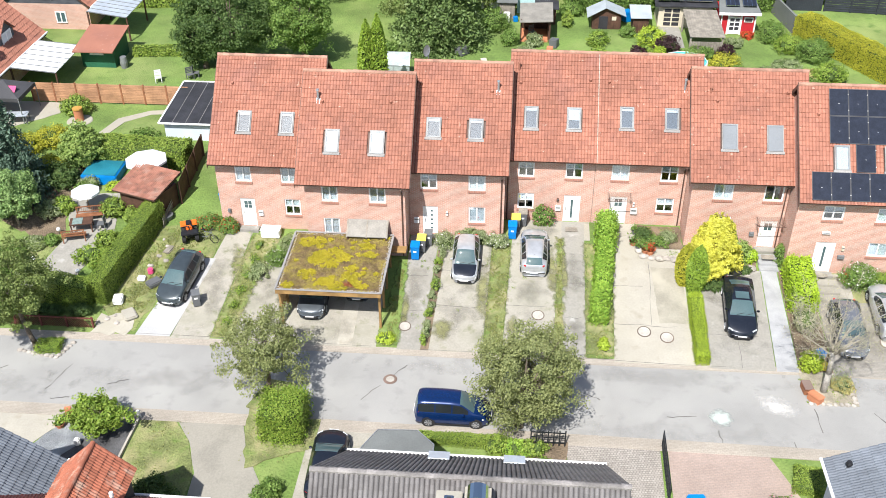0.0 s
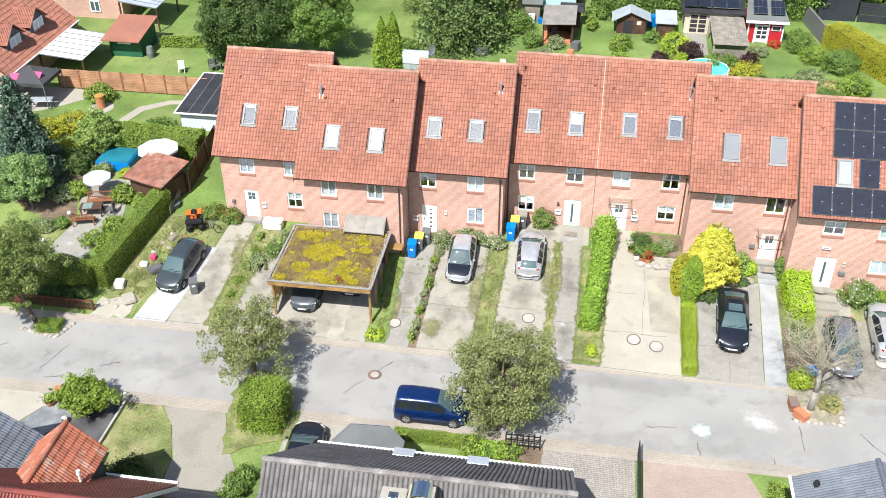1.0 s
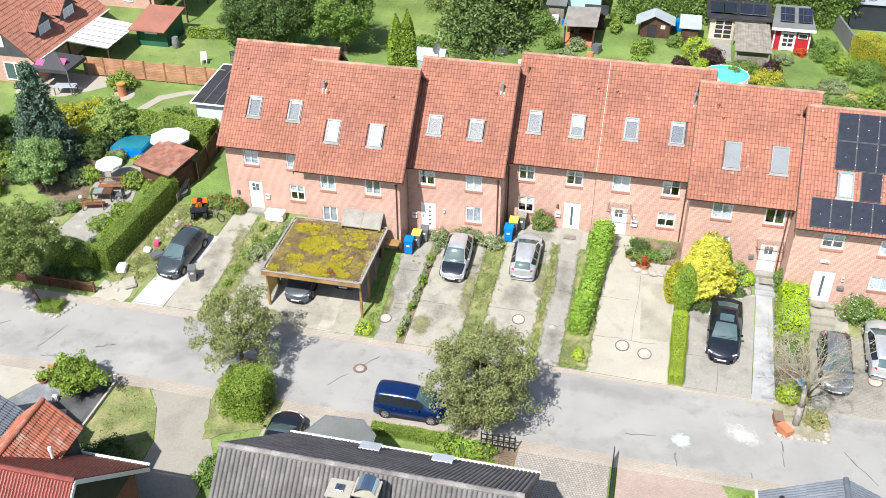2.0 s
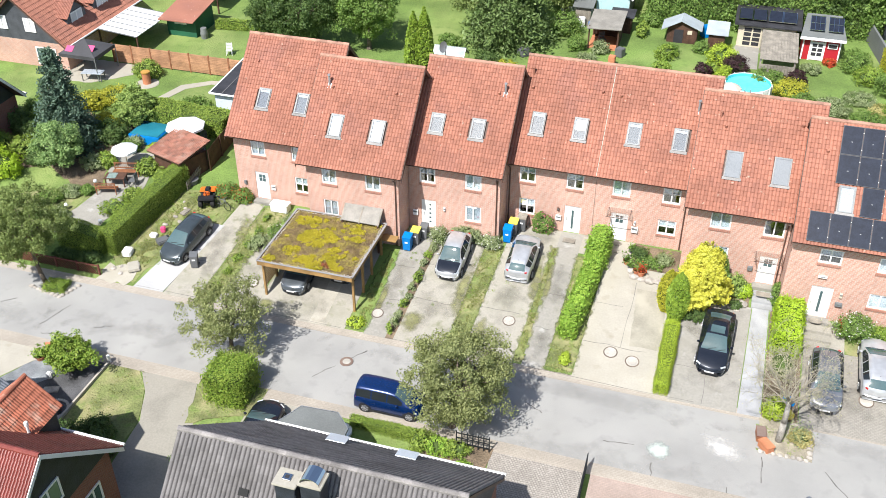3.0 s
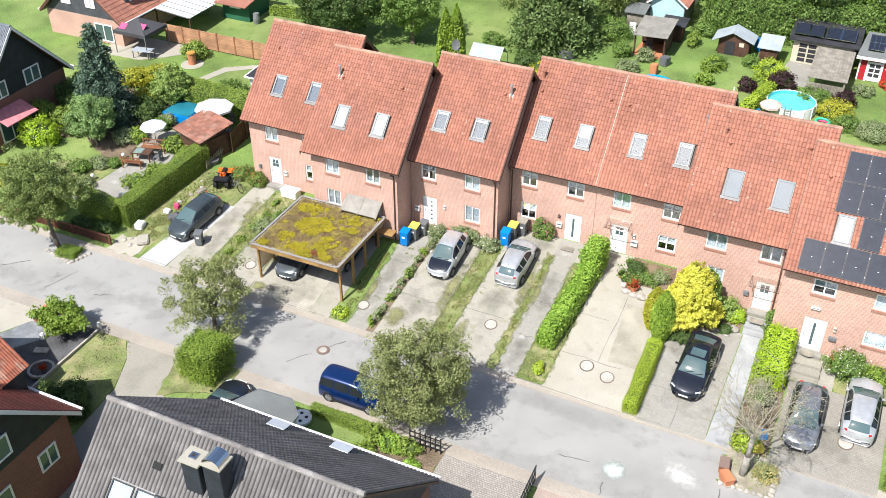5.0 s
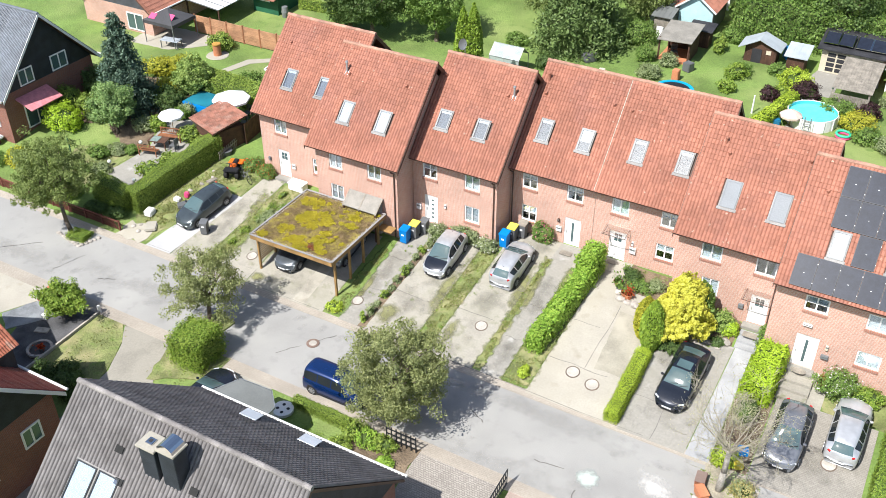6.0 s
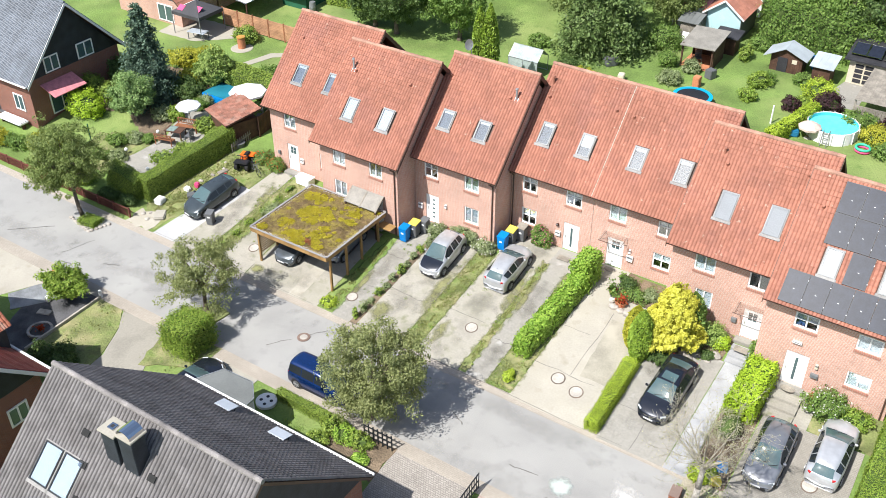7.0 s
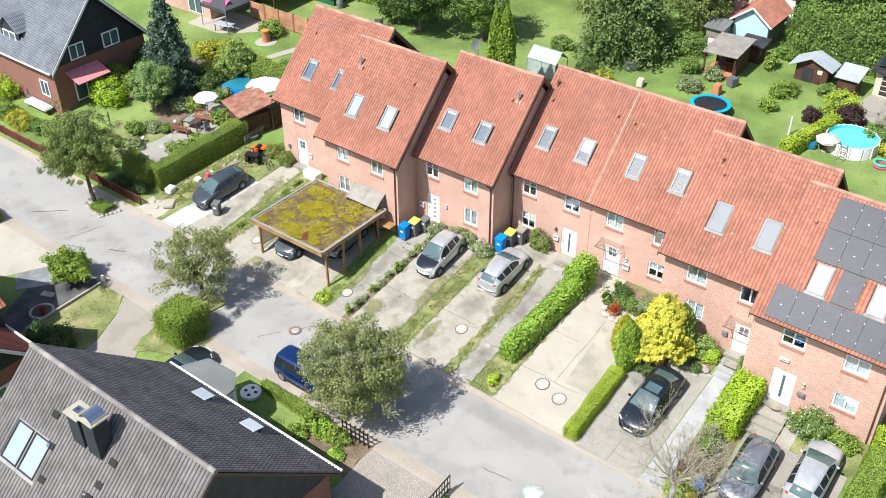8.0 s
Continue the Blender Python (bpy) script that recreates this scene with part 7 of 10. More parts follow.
# rubbish heap by the hedge
for i, (x, y, s, mt, lb) in enumerate(((-23.4, 48.3, (0.5, 0.4, 0.3), m_upvc, "white sack of rubble on the grass"), (-23.0, 48.9, (0.35, 0.35, 0.4), m_pink, "pink plastic tub on the grass"), (-22.5, 48.0, (0.9, 0.7, 0.3), m_grey_pl, "dark rubble sack on the grass"),
                                        (-22.4, 51.0, (0.9, 0.5, 0.12), m_wood_grey, "pile of old boards on the grass"), (-24.3, 46.4, (0.7, 0.6, 0.45), m_whitepaint, "white stone block on the verge"), (-23.3, 45.4, (1.1, 0.8, 0.2), m_cream, "stack of pale slabs on the verge"))):
    plain("rubble_item", lb, "rubble", (x, y, gz(y)), s, mt, 25 * i, 0.06)
bm = nb()
t = thing("garden_tub", "dark round garden tub on the lawn", "tub", (-23.4, 53.9, gz(53.9)))
tube(bm, (-23.4, 53.9, gz(53.9)), (-23.4, 53.9, gz(53.9) + 0.35), 0.38, 0.48, 18)
part("tub", bm, m_grey_pl, t)
# quad bike and scooter
q = local_thing("quad_bike", "orange and black quad bike on the lawn", "quad bike", (-21.3, 52.3, gz(52.3)), "", 20)
for x in (-0.42, 0.42):
    for y in (-0.6, 0.6):
        bm = nb()
        tube(bm, (x - 0.12, y, 0.3), (x + 0.12, y, 0.3), 0.3, 0.3, 16)
        part("wheel", bm, m_tyre, q)
part("chassis", box(nb(), -0.25, 0.25, -0.7, 0.75, 0.35, 0.6, 0.05), m_black, q)
for y, mt in ((-0.6, m_black), (0.6, m_orange)):
    part("fender", box(nb(), -0.56, 0.56, y - 0.32, y + 0.32, 0.64, 0.76, 0.05), mt, q)
part("tank", box(nb(), -0.2, 0.2, -0.35, 0.1, 0.6, 0.9, 0.07), m_orange, q)
part("saddle", box(nb(), -0.18, 0.18, 0.1, 0.75, 0.74, 0.9, 0.06), m_black, q)
bm = nb()
tube(bm, (-0.4, -0.35, 1.05), (0.4, -0.35, 1.05), 0.025)
tube(bm, (0, -0.4, 0.7), (0, -0.35, 1.05), 0.03)
part("handlebar", bm, m_black, q)
sc = local_thing("bicycle", "dark bicycle standing on the lawn", "bicycle", (-20.0, 51.9, gz(51.9)), "", 75)
for y in (-0.5, 0.5):
    v, f = [], []
    for i in range(20):
        a = 2 * math.pi * i / 20
        for j in range(6):
            g = math.pi * j / 3
            v.append((0.025 * math.sin(g), y + (0.31 + 0.025 * math.cos(g)) * math.cos(a), 0.33 + (0.31 + 0.025 * math.cos(g)) * math.sin(a)))
            f.append((i * 6 + j, (i + 1) % 20 * 6 + j, (i + 1) % 20 * 6 + (j + 1) % 6, i * 6 + (j + 1) % 6))
    raw_part("wheel", v, f, m_tyre, sc, smooth=True)
bm = nb()
for a, b in (((0, -0.5, 0.33), (0, -0.35, 0.95)), ((0, -0.38, 0.8), (0, 0.05, 0.35)), ((0, 0.05, 0.35), (0, 0.5, 0.33)), ((0, 0.05, 0.35), (0, 0.2, 0.9)), ((0, -0.38, 0.8), (0, 0.17, 0.78)), ((-0.25, -0.35, 0.98), (0.25, -0.35, 0.98))):
    tube(bm, a, b, 0.02)
part("bike_frame", bm, m_frame_grey, sc)
part("saddle", box(nb(), -0.08, 0.08, 0.1, 0.36, 0.9, 0.96, 0.02), m_black, sc)

# ---- hedges, shrubs and trees of the front gardens ----
hedge("clipped_hedge", "bright green laurel hedge between two drives", [(5.5, 46.4), (5.72, 48.4), (5.95, 50.6), (6.15, 52.6)], 0.9, 1.15, l_laurel, 0.2, 210, 2, rough=0.1)
hedge("clipped_hedge", "tall end of a laurel hedge", [(6.1, 52.4), (6.2, 53.9)], 1.05, 1.95, l_laurel, 0.2, 210, 3, rough=0.12)
bush("low_shrub", "small green shrub on a grass strip", (5.75, 44.7), (0.3, 0.5, 0.45), l_bright, 0.12, 500, 4)
hedge("clipped_hedge", "low box hedge along a driveway", [(11.4, 43.7), (11.45, 48.5)], 0.8, 0.75, l_bright, 0.09, 420, 5)
hedge("clipped_hedge", "lime green laurel hedge between two drives", [(17.85, 48.0), (17.95, 51.1)], 1.55, 1.45, l_lime2, 0.17, 200, 6, rough=0.08)
bush("garden_shrub", "thin greyish half-bare shrub at a hedge end", (17.8, 47.0), (0.9, 1.3, 1.25), l_sere, 0.09, 900, 606)
hedge("clipped_hedge", "tall green hedge along a plot edge", [(25.2, 43.8), (25.2, 50.6)], 1.3, 1.2, l_privet, 0.12, 230, 7)
hedge("clipped_hedge", "green hedge across a plot corner", [(24.6, 51.0), (27.5, 51.3)], 1.2, 1.5, l_bright, 0.13, 220, 8)
hedge("clipped_hedge", "tall clipped hedge beside a yard", [(-25.55, 46.2), (-23.95, 53.6)], 1.2, 1.75, l_hedge, 0.11, 300, 9)
hedge("clipped_hedge", "clipped hedge along a garden front", [(-25.9, 46.2), (-29.4, 46.7)], 1.1, 1.6, l_hedge, 0.11, 300, 10)
hedge("clipped_hedge", "big blocky clipped beech hedge on rough grass", [(-12.75, 36.9), (-10.65, 36.9)], 2.1, 2.0, l_privet, 0.14, 330, 11, rough=0.14)
hedge("clipped_hedge", "low clipped hedge along a footway", [(-4.4, 36.6), (0.3, 36.5)], 0.5, 0.6, l_hedge, 0.1, 380, 12)
hedge("clipped_hedge", "tree bed edged with a low hedge", [(-27.9, 42.35), (-26.5, 42.55)], 1.15, 0.42, l_privet, 0.1, 300, 13)
hedge("clipped_hedge", "low hedge at a plot corner", [(-34.5, 37.0), (-31.6, 36.7)], 1.0, 0.9, l_hedge, 0.11, 280, 14)
bush("clipped_shrub", "green shrub at the foot of a street tree", (17.6, 43.9), (0.65, 0.7, 0.95), l_bright, 0.13, 1000, 15)
gold_core = surf("gold_core", (0.32, 0.29, 0.03), 0.9, var=0.3)
def spray_shrub(name, label, c, h, r, mat, core, n=70, seed=1):
    """A feathery conifer shrub: sprays that rise and arch outwards round a core, with ragged tips."""
    rg = np.random.default_rng(seed)
    z = gz(c[1])
    t = thing(name, label, "conifer", (c[0], c[1], z))
    bm = ball(nb(), (c[0], c[1], z + h * 0.42), 0.6, r, r, h * 0.62)
    for v in bm.verts:
        v.co += Vector(rg.normal(size=3)) * 0.06
        v.co.z = max(v.co.z, z + 0.02)
    part("core", bm, core, t)
    ps, fs = [], []
    for i in range(n):
        a, f = rg.uniform(0, 2 * math.pi), rg.uniform(0.0, 1.0)
        w = r * (0.95 - 0.72 * f ** 1.6) * rg.uniform(0.82, 1.2)
        out = np.array((math.cos(a), math.sin(a), 0.0))
        base = np.array((c[0], c[1], z)) + out * w * 0.45 + np.array((0, 0, h * (0.08 + 0.66 * f)))
        tip = np.array((c[0], c[1], z)) + out * w + np.array((0, 0, h * (0.2 + 0.78 * f) * rg.uniform(0.94, 1.06)))
        u = rg.uniform(0, 1, (110, 1)) ** 0.7
        q = base + (tip - base) * u + out * 0.12 * np.sin(3.0 * u) + rg.normal(size=(110, 3)) * (0.05 + 0.1 * (1 - u)) * np.array((1, 1, 0.8))
        ps.append(q)
        fs.append(np.repeat(((out * 0.7 + np.array((0, 0, 0.7))))[None], 110, 0))
    p = np.concatenate(ps)
    k = p[:, 2] > z + 0.03
    leaf_part("foliage", rg, p[k], 0.105, mat, t, long=1.5, facing=np.concatenate(fs)[k], stray=0.5)
    return t


spray_shrub("golden_cypress", "tall bright golden yellow conifer shrub by a wall", (12.75, 51.1), 4.3, 1.65, l_yellow, gold_core, 330, 16)
spray_shrub("golden_cypress", "lower bright golden yellow conifer shrub", (11.95, 50.5), 2.9, 1.35, l_yellow, gold_core, 200, 19)
column("side_cypress", "dark green feathery cypress beside a golden shrub", (13.4, 51.9), 3.4, 0.75, l_mid, 2600, 0.13, 20)
column("column_thuja", "dense green columnar thuja beside a drive", (11.5, 49.35), 3.5, 0.62, l_thuja, 6500, 0.095, 17)
column("column_thuja", "dense green columnar thuja beside a drive", (10.9, 50.0), 3.0, 0.6, l_yhedge, 5000, 0.095, 18)
for i, (x, y, r, mt, fl, lb) in enumerate(((13.4, 51.6, (0.8, 0.7, 0.9), l_dark, None, "dark shrub in a rock garden"), (14.5, 52.3, (0.9, 0.7, 1.3), l_fresh, None, "loose green shrub in a rock garden"), (13.9, 51.4, (0.5, 0.4, 0.6), l_pale, None, "grey-green cushion among rocks"), (15.2, 52.2, (0.5, 0.5, 0.9), l_lime2, None, "yellow-green shrub in a rock garden"), (14.9, 51.2, (0.35, 0.3, 0.35), l_dark, None, "small dark cushion among rocks"), (12.6, 49.7, (0.9, 0.5, 0.6), l_dark, None, "blue-green creeping shrub among rocks"),
                                            (8.7, 54.0, (0.5, 0.45, 0.7), l_dark, None, "round dark shrub by a wall"), (9.4, 53.4, (0.9, 0.6, 0.45), l_mid, None, "low planting by a wall"), (10.3, 53.8, (0.6, 0.5, 0.6), l_pale, None, "pale shrub by a wall"),
                                            (17.25, 52.2, (0.4, 0.8, 1.3), l_mid, None, "leafy climber at a house corner"), (21.7, 50.4, (1.15, 0.9, 1.5), l_mid, l_flower, "white flowering hydrangea bush"), (23.2, 50.6, (0.9, 0.6, 0.8), l_privet, None, "green shrub by a wall"),
                                            (2.1, 54.85, (0.75, 0.3, 1.5), l_mid, l_pinkf, "climbing rose on a brick wall"), (-0.9, 52.7, (0.9, 0.6, 0.7), l_pale, l_flower, "silvery herbs before a house"), (-2.6, 52.9, (1.3, 0.45, 0.9), l_pale, None, "pale perennials before a house"), (-4.3, 52.4, (0.8, 0.7, 0.9), l_pale, l_flower, "loose perennials before a house"),
                                            (-12.0, 50.9, (1.0, 0.6, 1.5), l_mid, None, "green shrub beside the carport"), (-14.2, 51.7, (0.9, 0.7, 0.8), l_pale, None, "wild perennials by a wall"), (-15.0, 50.4, (0.8, 0.8, 0.7), l_mid, l_flower, "wild perennials by a path"), (-16.0, 49.3, (0.7, 0.9, 0.5), l_pale, None, "wild herbs by a path"),
                                            (-18.9, 53.0, (0.7, 0.6, 0.9), l_mid, l_redf, "flowering shrub by a wall"), (-20.3, 53.4, (0.9, 0.8, 0.7), l_mid, l_redf, "flowering perennials on a lawn"), (-7.2, 44.5, (0.6, 0.5, 0.25), l_bright, None, "tuft of green at a carport post"), (19.0, 42.3, (0.6, 0.5, 0.7), l_dryleaf, None, "dry shrub in a street bed"))):
    bush("garden_shrub", lb, (x, y), r, mt, 0.12, int(700 * r[0] * r[2] + 500), 30 + i, flowers=fl)
rg = np.random.default_rng(60)
for i in range(11):
    y = 44.3 + i * 0.72
    bush("strip_plant", "straggling weeds along a path edge", (-4.95 + 0.065 * (y - 44) + rg.uniform(-0.1, 0.1), y), (rg.uniform(0.15, 0.3), rg.uniform(0.15, 0.35), rg.uniform(0.25, 0.7)), l_pale if i % 3 else l_privet, 0.1, 90, 70 + i, group="weeds along the path")
for i in range(6):
    y = 45.2 + i * 1.3
    bush("strip_plant", "green weeds on a grass strip", (-17.2 + 0.1 * (y - 44), y), (0.3, 0.4, 0.25), l_privet, 0.09, 160, 90 + i, group="weeds along the path")
# street trees
tree("street_tree", "leafy street tree with a leaning trunk", (-28.1, 42.5), 4.5, (2.8, 2.7, 2.75), l_lime, 0.13, 210, 120, 0.15, 101, lean=(-0.9, 0.2), spread=0.12)
tree("street_tree", "round-crowned street tree in a grass bed", (-13.25, 39.75), 3.35, (2.55, 2.5, 2.15), l_street, 0.125, 105, 125, 0.14, 102, lean=(0.1, 0.1), low=-0.85, spread=0.15, shell=0.38)
tree("street_tree", "broad dense street tree at the kerb", (0.9, 38.0), 3.5, (3.05, 2.95, 3.1), l_street, 0.125, 250, 118, 0.17, 103, lean=(0.2, 0.3), low=-0.95, spread=0.125)
# sparse street tree
rg = np.random.default_rng(104)
t4 = thing("street_tree", "almost bare street tree with pale dry twigs", "tree", (17.95, 42.0, 0.0))
bm = nb()
fork = Vector((17.95, 42.3, 2.7))
tube(bm, (17.9, 42.0, -0.1), (17.95, 42.1, 1.3), 0.2, 0.16, 10)
tube(bm, (17.95, 42.1, 1.3), fork, 0.16, 0.12, 10)
part("trunk", bm, m_bark_l, t4, smooth=True)
ends, tv_, tf_ = [], [], []


def twig(a, b, r0, r1):
    """A three-sided length of wood."""
    d = (b - a).normalized()
    u = d.orthogonal().normalized()
    w = d.cross(u)
    k = len(tv_)
    for p, r in ((a, r0), (b, r1)):
        for i in range(3):
            g = 2.0944 * i
            tv_.append(tuple(p + (u * math.cos(g) + w * math.sin(g)) * r))
    for i in range(3):
        tf_.append((k + i, k + (i + 1) % 3, k + 3 + (i + 1) % 3, k + 3 + i))


def bough(p, way, long, r, depth):
    """One bough that bends, forks and thins out into twigs."""
    for _ in range(3):
        q = p + way * long / 3
        twig(p, q, r, max(r * 0.78, 0.006))
        p, r = q, max(r * 0.78, 0.006)
        way = (way + Vector(rg.normal(size=3)) * 0.16 + Vector((0, 0, 0.03))).normalized()
        if depth < 5:
            side = (way + Vector(rg.normal(size=3)) * 0.6).normalized()
            bough(p, side, long * rg.uniform(0.5, 0.74), r * 0.62, depth + 1)
        elif rg.uniform() < 0.8:
            ends.append(p.copy())


for i in range(13):
    a = 2 * math.pi * i / 13 + rg.uniform(-0.3, 0.3)
    bough(fork - Vector((0, 0, rg.uniform(0, 0.4))), Vector((math.cos(a) * 0.85, math.sin(a) * 0.8, rg.uniform(0.5, 1.7))).normalized(), rg.uniform(1.8, 2.5), 0.06, 1)
raw_part("dry_crown", tv_, tf_, m_twig, t4, "pale bare twigs")
en = np.array([tuple(e) for e in ends])
leaf_part("crown", rg, en + rg.normal(size=(len(en), 3)) * 0.08, 0.055, l_sere, t4, label="few pale dry leaves")
leaf_part("shoots", rg, np.array((18.75, 42.2, 0.7)) + rg.normal(size=(450, 3)) * np.array((0.35, 0.4, 0.3)), 0.09, l_pale, t4, label="leafy shoots round the trunk", kind="stuff")
plain("yellow_crate", "lime yellow plastic tub under a bare tree", "tub", (18.35, 43.9, gz(43.9)), (0.5, 0.5, 0.4), m_yellow, 30, 0.08)
plain("blue_crate", "blue plastic crate under a bare tree", "crate", (18.3, 44.8, gz(44.8)), (0.55, 0.45, 0.4), m_blue, 20)
# red barrier boxes by the street bed
for x, y, tn, mt in ((16.95, 42.0, 5, m_wood_red), (17.25, 41.2, 40, m_terra)):
    t = local_thing("stone_bench", "reddish stone trough at the edge of a street bed", "trough", (x, y, 0.02), "stone troughs", tn)
    part("body", box(nb(), -0.24, 0.24, -0.4, 0.4, 0, 0.42, 0.04), mt, t)
    part("rim", box(nb(), -0.26, 0.26, -0.42, 0.42, 0.422, 0.47, 0.015), m_brick_d if mt == m_wood_red else mt, t)
# shrub and gate zone before the grey-roofed house
for i, (x, y, r, mt) in enumerate(((-0.3, 36.2, (0.7, 0.6, 1.0), l_hedge), (0.6, 36.1, (0.8, 0.6, 0.9), l_laurel), (1.5, 36.2, (0.9, 0.5, 0.8), l_hedge), (-0.6, 35.2, (0.6, 0.5, 0.6), l_hedge), (2.2, 35.3, (0.5, 0.4, 0.4), l_laurel), (0.9, 34.5, (0.5, 0.4, 0.4), l_laurel))):
    bush("garden_shrub", "green shrub behind a railing", (x, y), r, mt, 0.12, 700, 120 + i)
rl = thing("iron_railing", "dark iron railing with fluted posts", "railing", (2.4, 36.7, 0))
for x in np.arange(1.5, 3.31, 0.3):
    bm = nb()
    tube(bm, (x, 36.72, -0.05), (x, 36.72, 1.05), 0.04, 0.035, 8)
    ball(bm, (x, 36.72, 1.08), 0.05, sub=1)
    part("post", bm, m_iron, rl)
for z in (0.25, 0.6, 0.95):
    part("rail", box(nb(), 1.5, 3.3, 36.7, 36.74, z - 0.03, z + 0.03), m_iron, rl)
gt = thing("iron_gate", "open dark iron gate", "gate", (8.4, 35.6, 0))
for y in np.arange(33.6, 37.2, 0.22):
    bm = nb()
    tube(bm, (8.42, y, gz(y)), (8.42, y, gz(y) + 1.15), 0.025, 0.025, 6)
    part("bar", bm, m_iron, gt)
for z in (0.15, 0.6, 1.1):
    part("rail", beam(nb(), (8.42, 33.5, z - 0.35), (8.42, 37.1, z), 0.05, 0.06), m_iron, gt)
plain("recycling_box", "blue lidded box by the gate", "box", (9.7, 33.2, gz(33.2)), (0.9, 0.8, 0.9), m_blue, 5, 0.08)
bush("flower_bush", "pink flowering hydrangea bush", (14.1, 33.0), (1.1, 0.9, 1.2), l_mid, 0.14, 1100, 140, flowers=l_pinkf)
hedge("clipped_hedge", "dark green clipped hedge before a house", [(14.9, 35.3), (16.2, 35.0)], 1.5, 0.6, l_hedge, 0.11, 280, 141)
wheel = local_thing("garden_stone", "white round garden ornament with dark holes", "ornament", (-4.76, 35.87, gz(35.87)))
bm = nb()
tube(bm, (0, 0, 0.02), (0, 0, 0.2), 0.6, 0.6, 24)
part("disc", bm, m_whitepaint, wheel)
for i in range(4):
    a = i * math.pi / 2 + 0.4
    bm = nb()
    tube(bm, (0.3 * math.cos(a), 0.3 * math.sin(a), 0.19), (0.3 * math.cos(a), 0.3 * math.sin(a), 0.21), 0.1, 0.1, 12)
    part("hole", bm, m_dark, wheel)
# near left front garden
tree("small_maple", "bright green bushy ornamental tree", (-21.7, 36.0), 1.3, (1.6, 1.3, 1.0), l_privet, 0.15, 95, 75, 0.07, 150, low=-0.6, shell=0.45, spread=0.13)
for i, (x, y, r) in enumerate(((-17.6, 32.3, (0.9, 0.7, 1.2)), (-18.7, 31.6, (0.9, 0.7, 1.2)), (-16.7, 31.4, (0.8, 0.8, 1.4)), (-11.9, 31.9, (0.6, 0.9, 1.2)), (-11.6, 32.8, (0.5, 0.6, 0.8)))):
    bush("garden_shrub", "dark green shrub beside a house", (x, y), r, l_mid if i > 2 else l_dark, 0.13, 1000, 160 + i)
bm = nb()
beam(bm, (-19.85, 37.05, 0.1), (-20.3, 31.5, -0.45), 0.12, 0.2)
tagged(part("bed_edging", bm, m_curb), "grey concrete edging between gravel and lawn", "edging", kind="structure")
pd = local_thing("stone_post", "small white stone post at a kerb", "post", (-19.9, 37.1, 0.02))
bm = nb()
tube(bm, (0, 0, 0), (0, 0, 0.4), 0.13, 0.1, 10)
part("shaft", bm, m_whitepaint, pd)
bm = nb()
ball(bm, (0, 0, 0.45), 0.12)
part("cap", bm, m_whitepaint, pd)
plain("wood_stele", "dark red upright wooden stele in gravel", "ornament", (-23.6, 36.7, gz(36.7)), (0.35, 0.2, 0.95), m_terra, 15)
plain("white_pot", "white flower pot in gravel", "plant pot", (-22.6, 35.1, gz(35.1)), (0.3, 0.3, 0.45), m_whitepaint, 10, 0.06)
plain("stone_slab", "pale stepping stone on dark gravel", "stone", (-22.0, 34.3, gz(34.3) + 0.03), (0.9, 0.5, 0.08), m_stone, 20, 0.03)
rp = thing("stone_ring", "round stone planter ring in gravel", "planter", (-20.9, 33.1, gz(33.1)))
for i in range(14):
    a = 2 * math.pi * i / 14
    part("kerb_stone", obox(nb(), Matrix.Translation((-20.9 + 0.7 * math.cos(a), 33.1 + 0.7 * math.sin(a), gz(33.1) + 0.09)) @ Matrix.Rotation(a, 4, "Z"), 0.16, 0.3, 0.16), m_stone, rp)

# red-brown lattice fence along the left garden
fn = thing("lattice_fence", "low red-brown wooden lattice fence", "fence", (-29, 44.3, 0.15))
n = 52
for i in range(n):
    x = -33.4 + 8.2 * i / n
    for s in (-1, 1):
        part("slat", beam(nb(), (x, 44.3 + 0.015 * s, 0.2), (x + 0.5 * s, 44.3 + 0.015 * s, 0.85), 0.05, 0.02), m_fence_red, fn)
for x in np.arange(-33.4, -25.0, 1.64):
    part("post", box(nb(), x - 0.05, x + 0.05, 44.25, 44.35, 0.1, 1.0), m_fence_red, fn)
part("rail", box(nb(), -33.4, -25.1, 44.27, 44.33, 0.85, 0.93), m_fence_red, fn)

# ---- left garden ----


def umbrella(label, x, y, z0, h, r, mat, n=8):
    t = local_thing("parasol", label, "parasol", (x, y, z0))
    bm = nb()
    tube(bm, (0, 0, 0), (0, 0, h), 0.025)
    part("pole", bm, m_wood, t)
    bm = nb()
    tube(bm, (0, 0, 0), (0, 0, 0.08), 0.28, 0.25, 14)
    part("foot", bm, m_curb, t)
    bm = nb()
    top = bm.verts.new((0, 0, h))
    rim = [bm.verts.new((r * math.cos(a), r * math.sin(a), h - 0.42)) for a in np.linspace(0, 2 * math.pi, n + 1)[:-1]]
    mid = [bm.verts.new((0.55 * r * math.cos(a), 0.55 * r * math.sin(a), h - 0.18)) for a in np.linspace(0, 2 * math.pi, n + 1)[:-1]]
    low = [bm.verts.new((v.co.x, v.co.y, v.co.z - 0.15)) for v in rim]
    for i in range(n):
        j = (i + 1) % n
        bm.faces.new((top, mid[i], mid[j]))
        bm.faces.new((mid[i], rim[i], rim[j], mid[j]))
        bm.faces.new((rim[i], low[i], low[j], rim[j]))
    part("canopy", bm, mat, t, "spread white canopy")
    for i in range(n):
        a = 2 * math.pi * i / n
        part("rib", tube(nb(), (0, 0, h - 0.02), (r * 0.98 * math.cos(a), r * 0.98 * math.sin(a), h - 0.44), 0.01, 0.01, 5), m_wood, t)


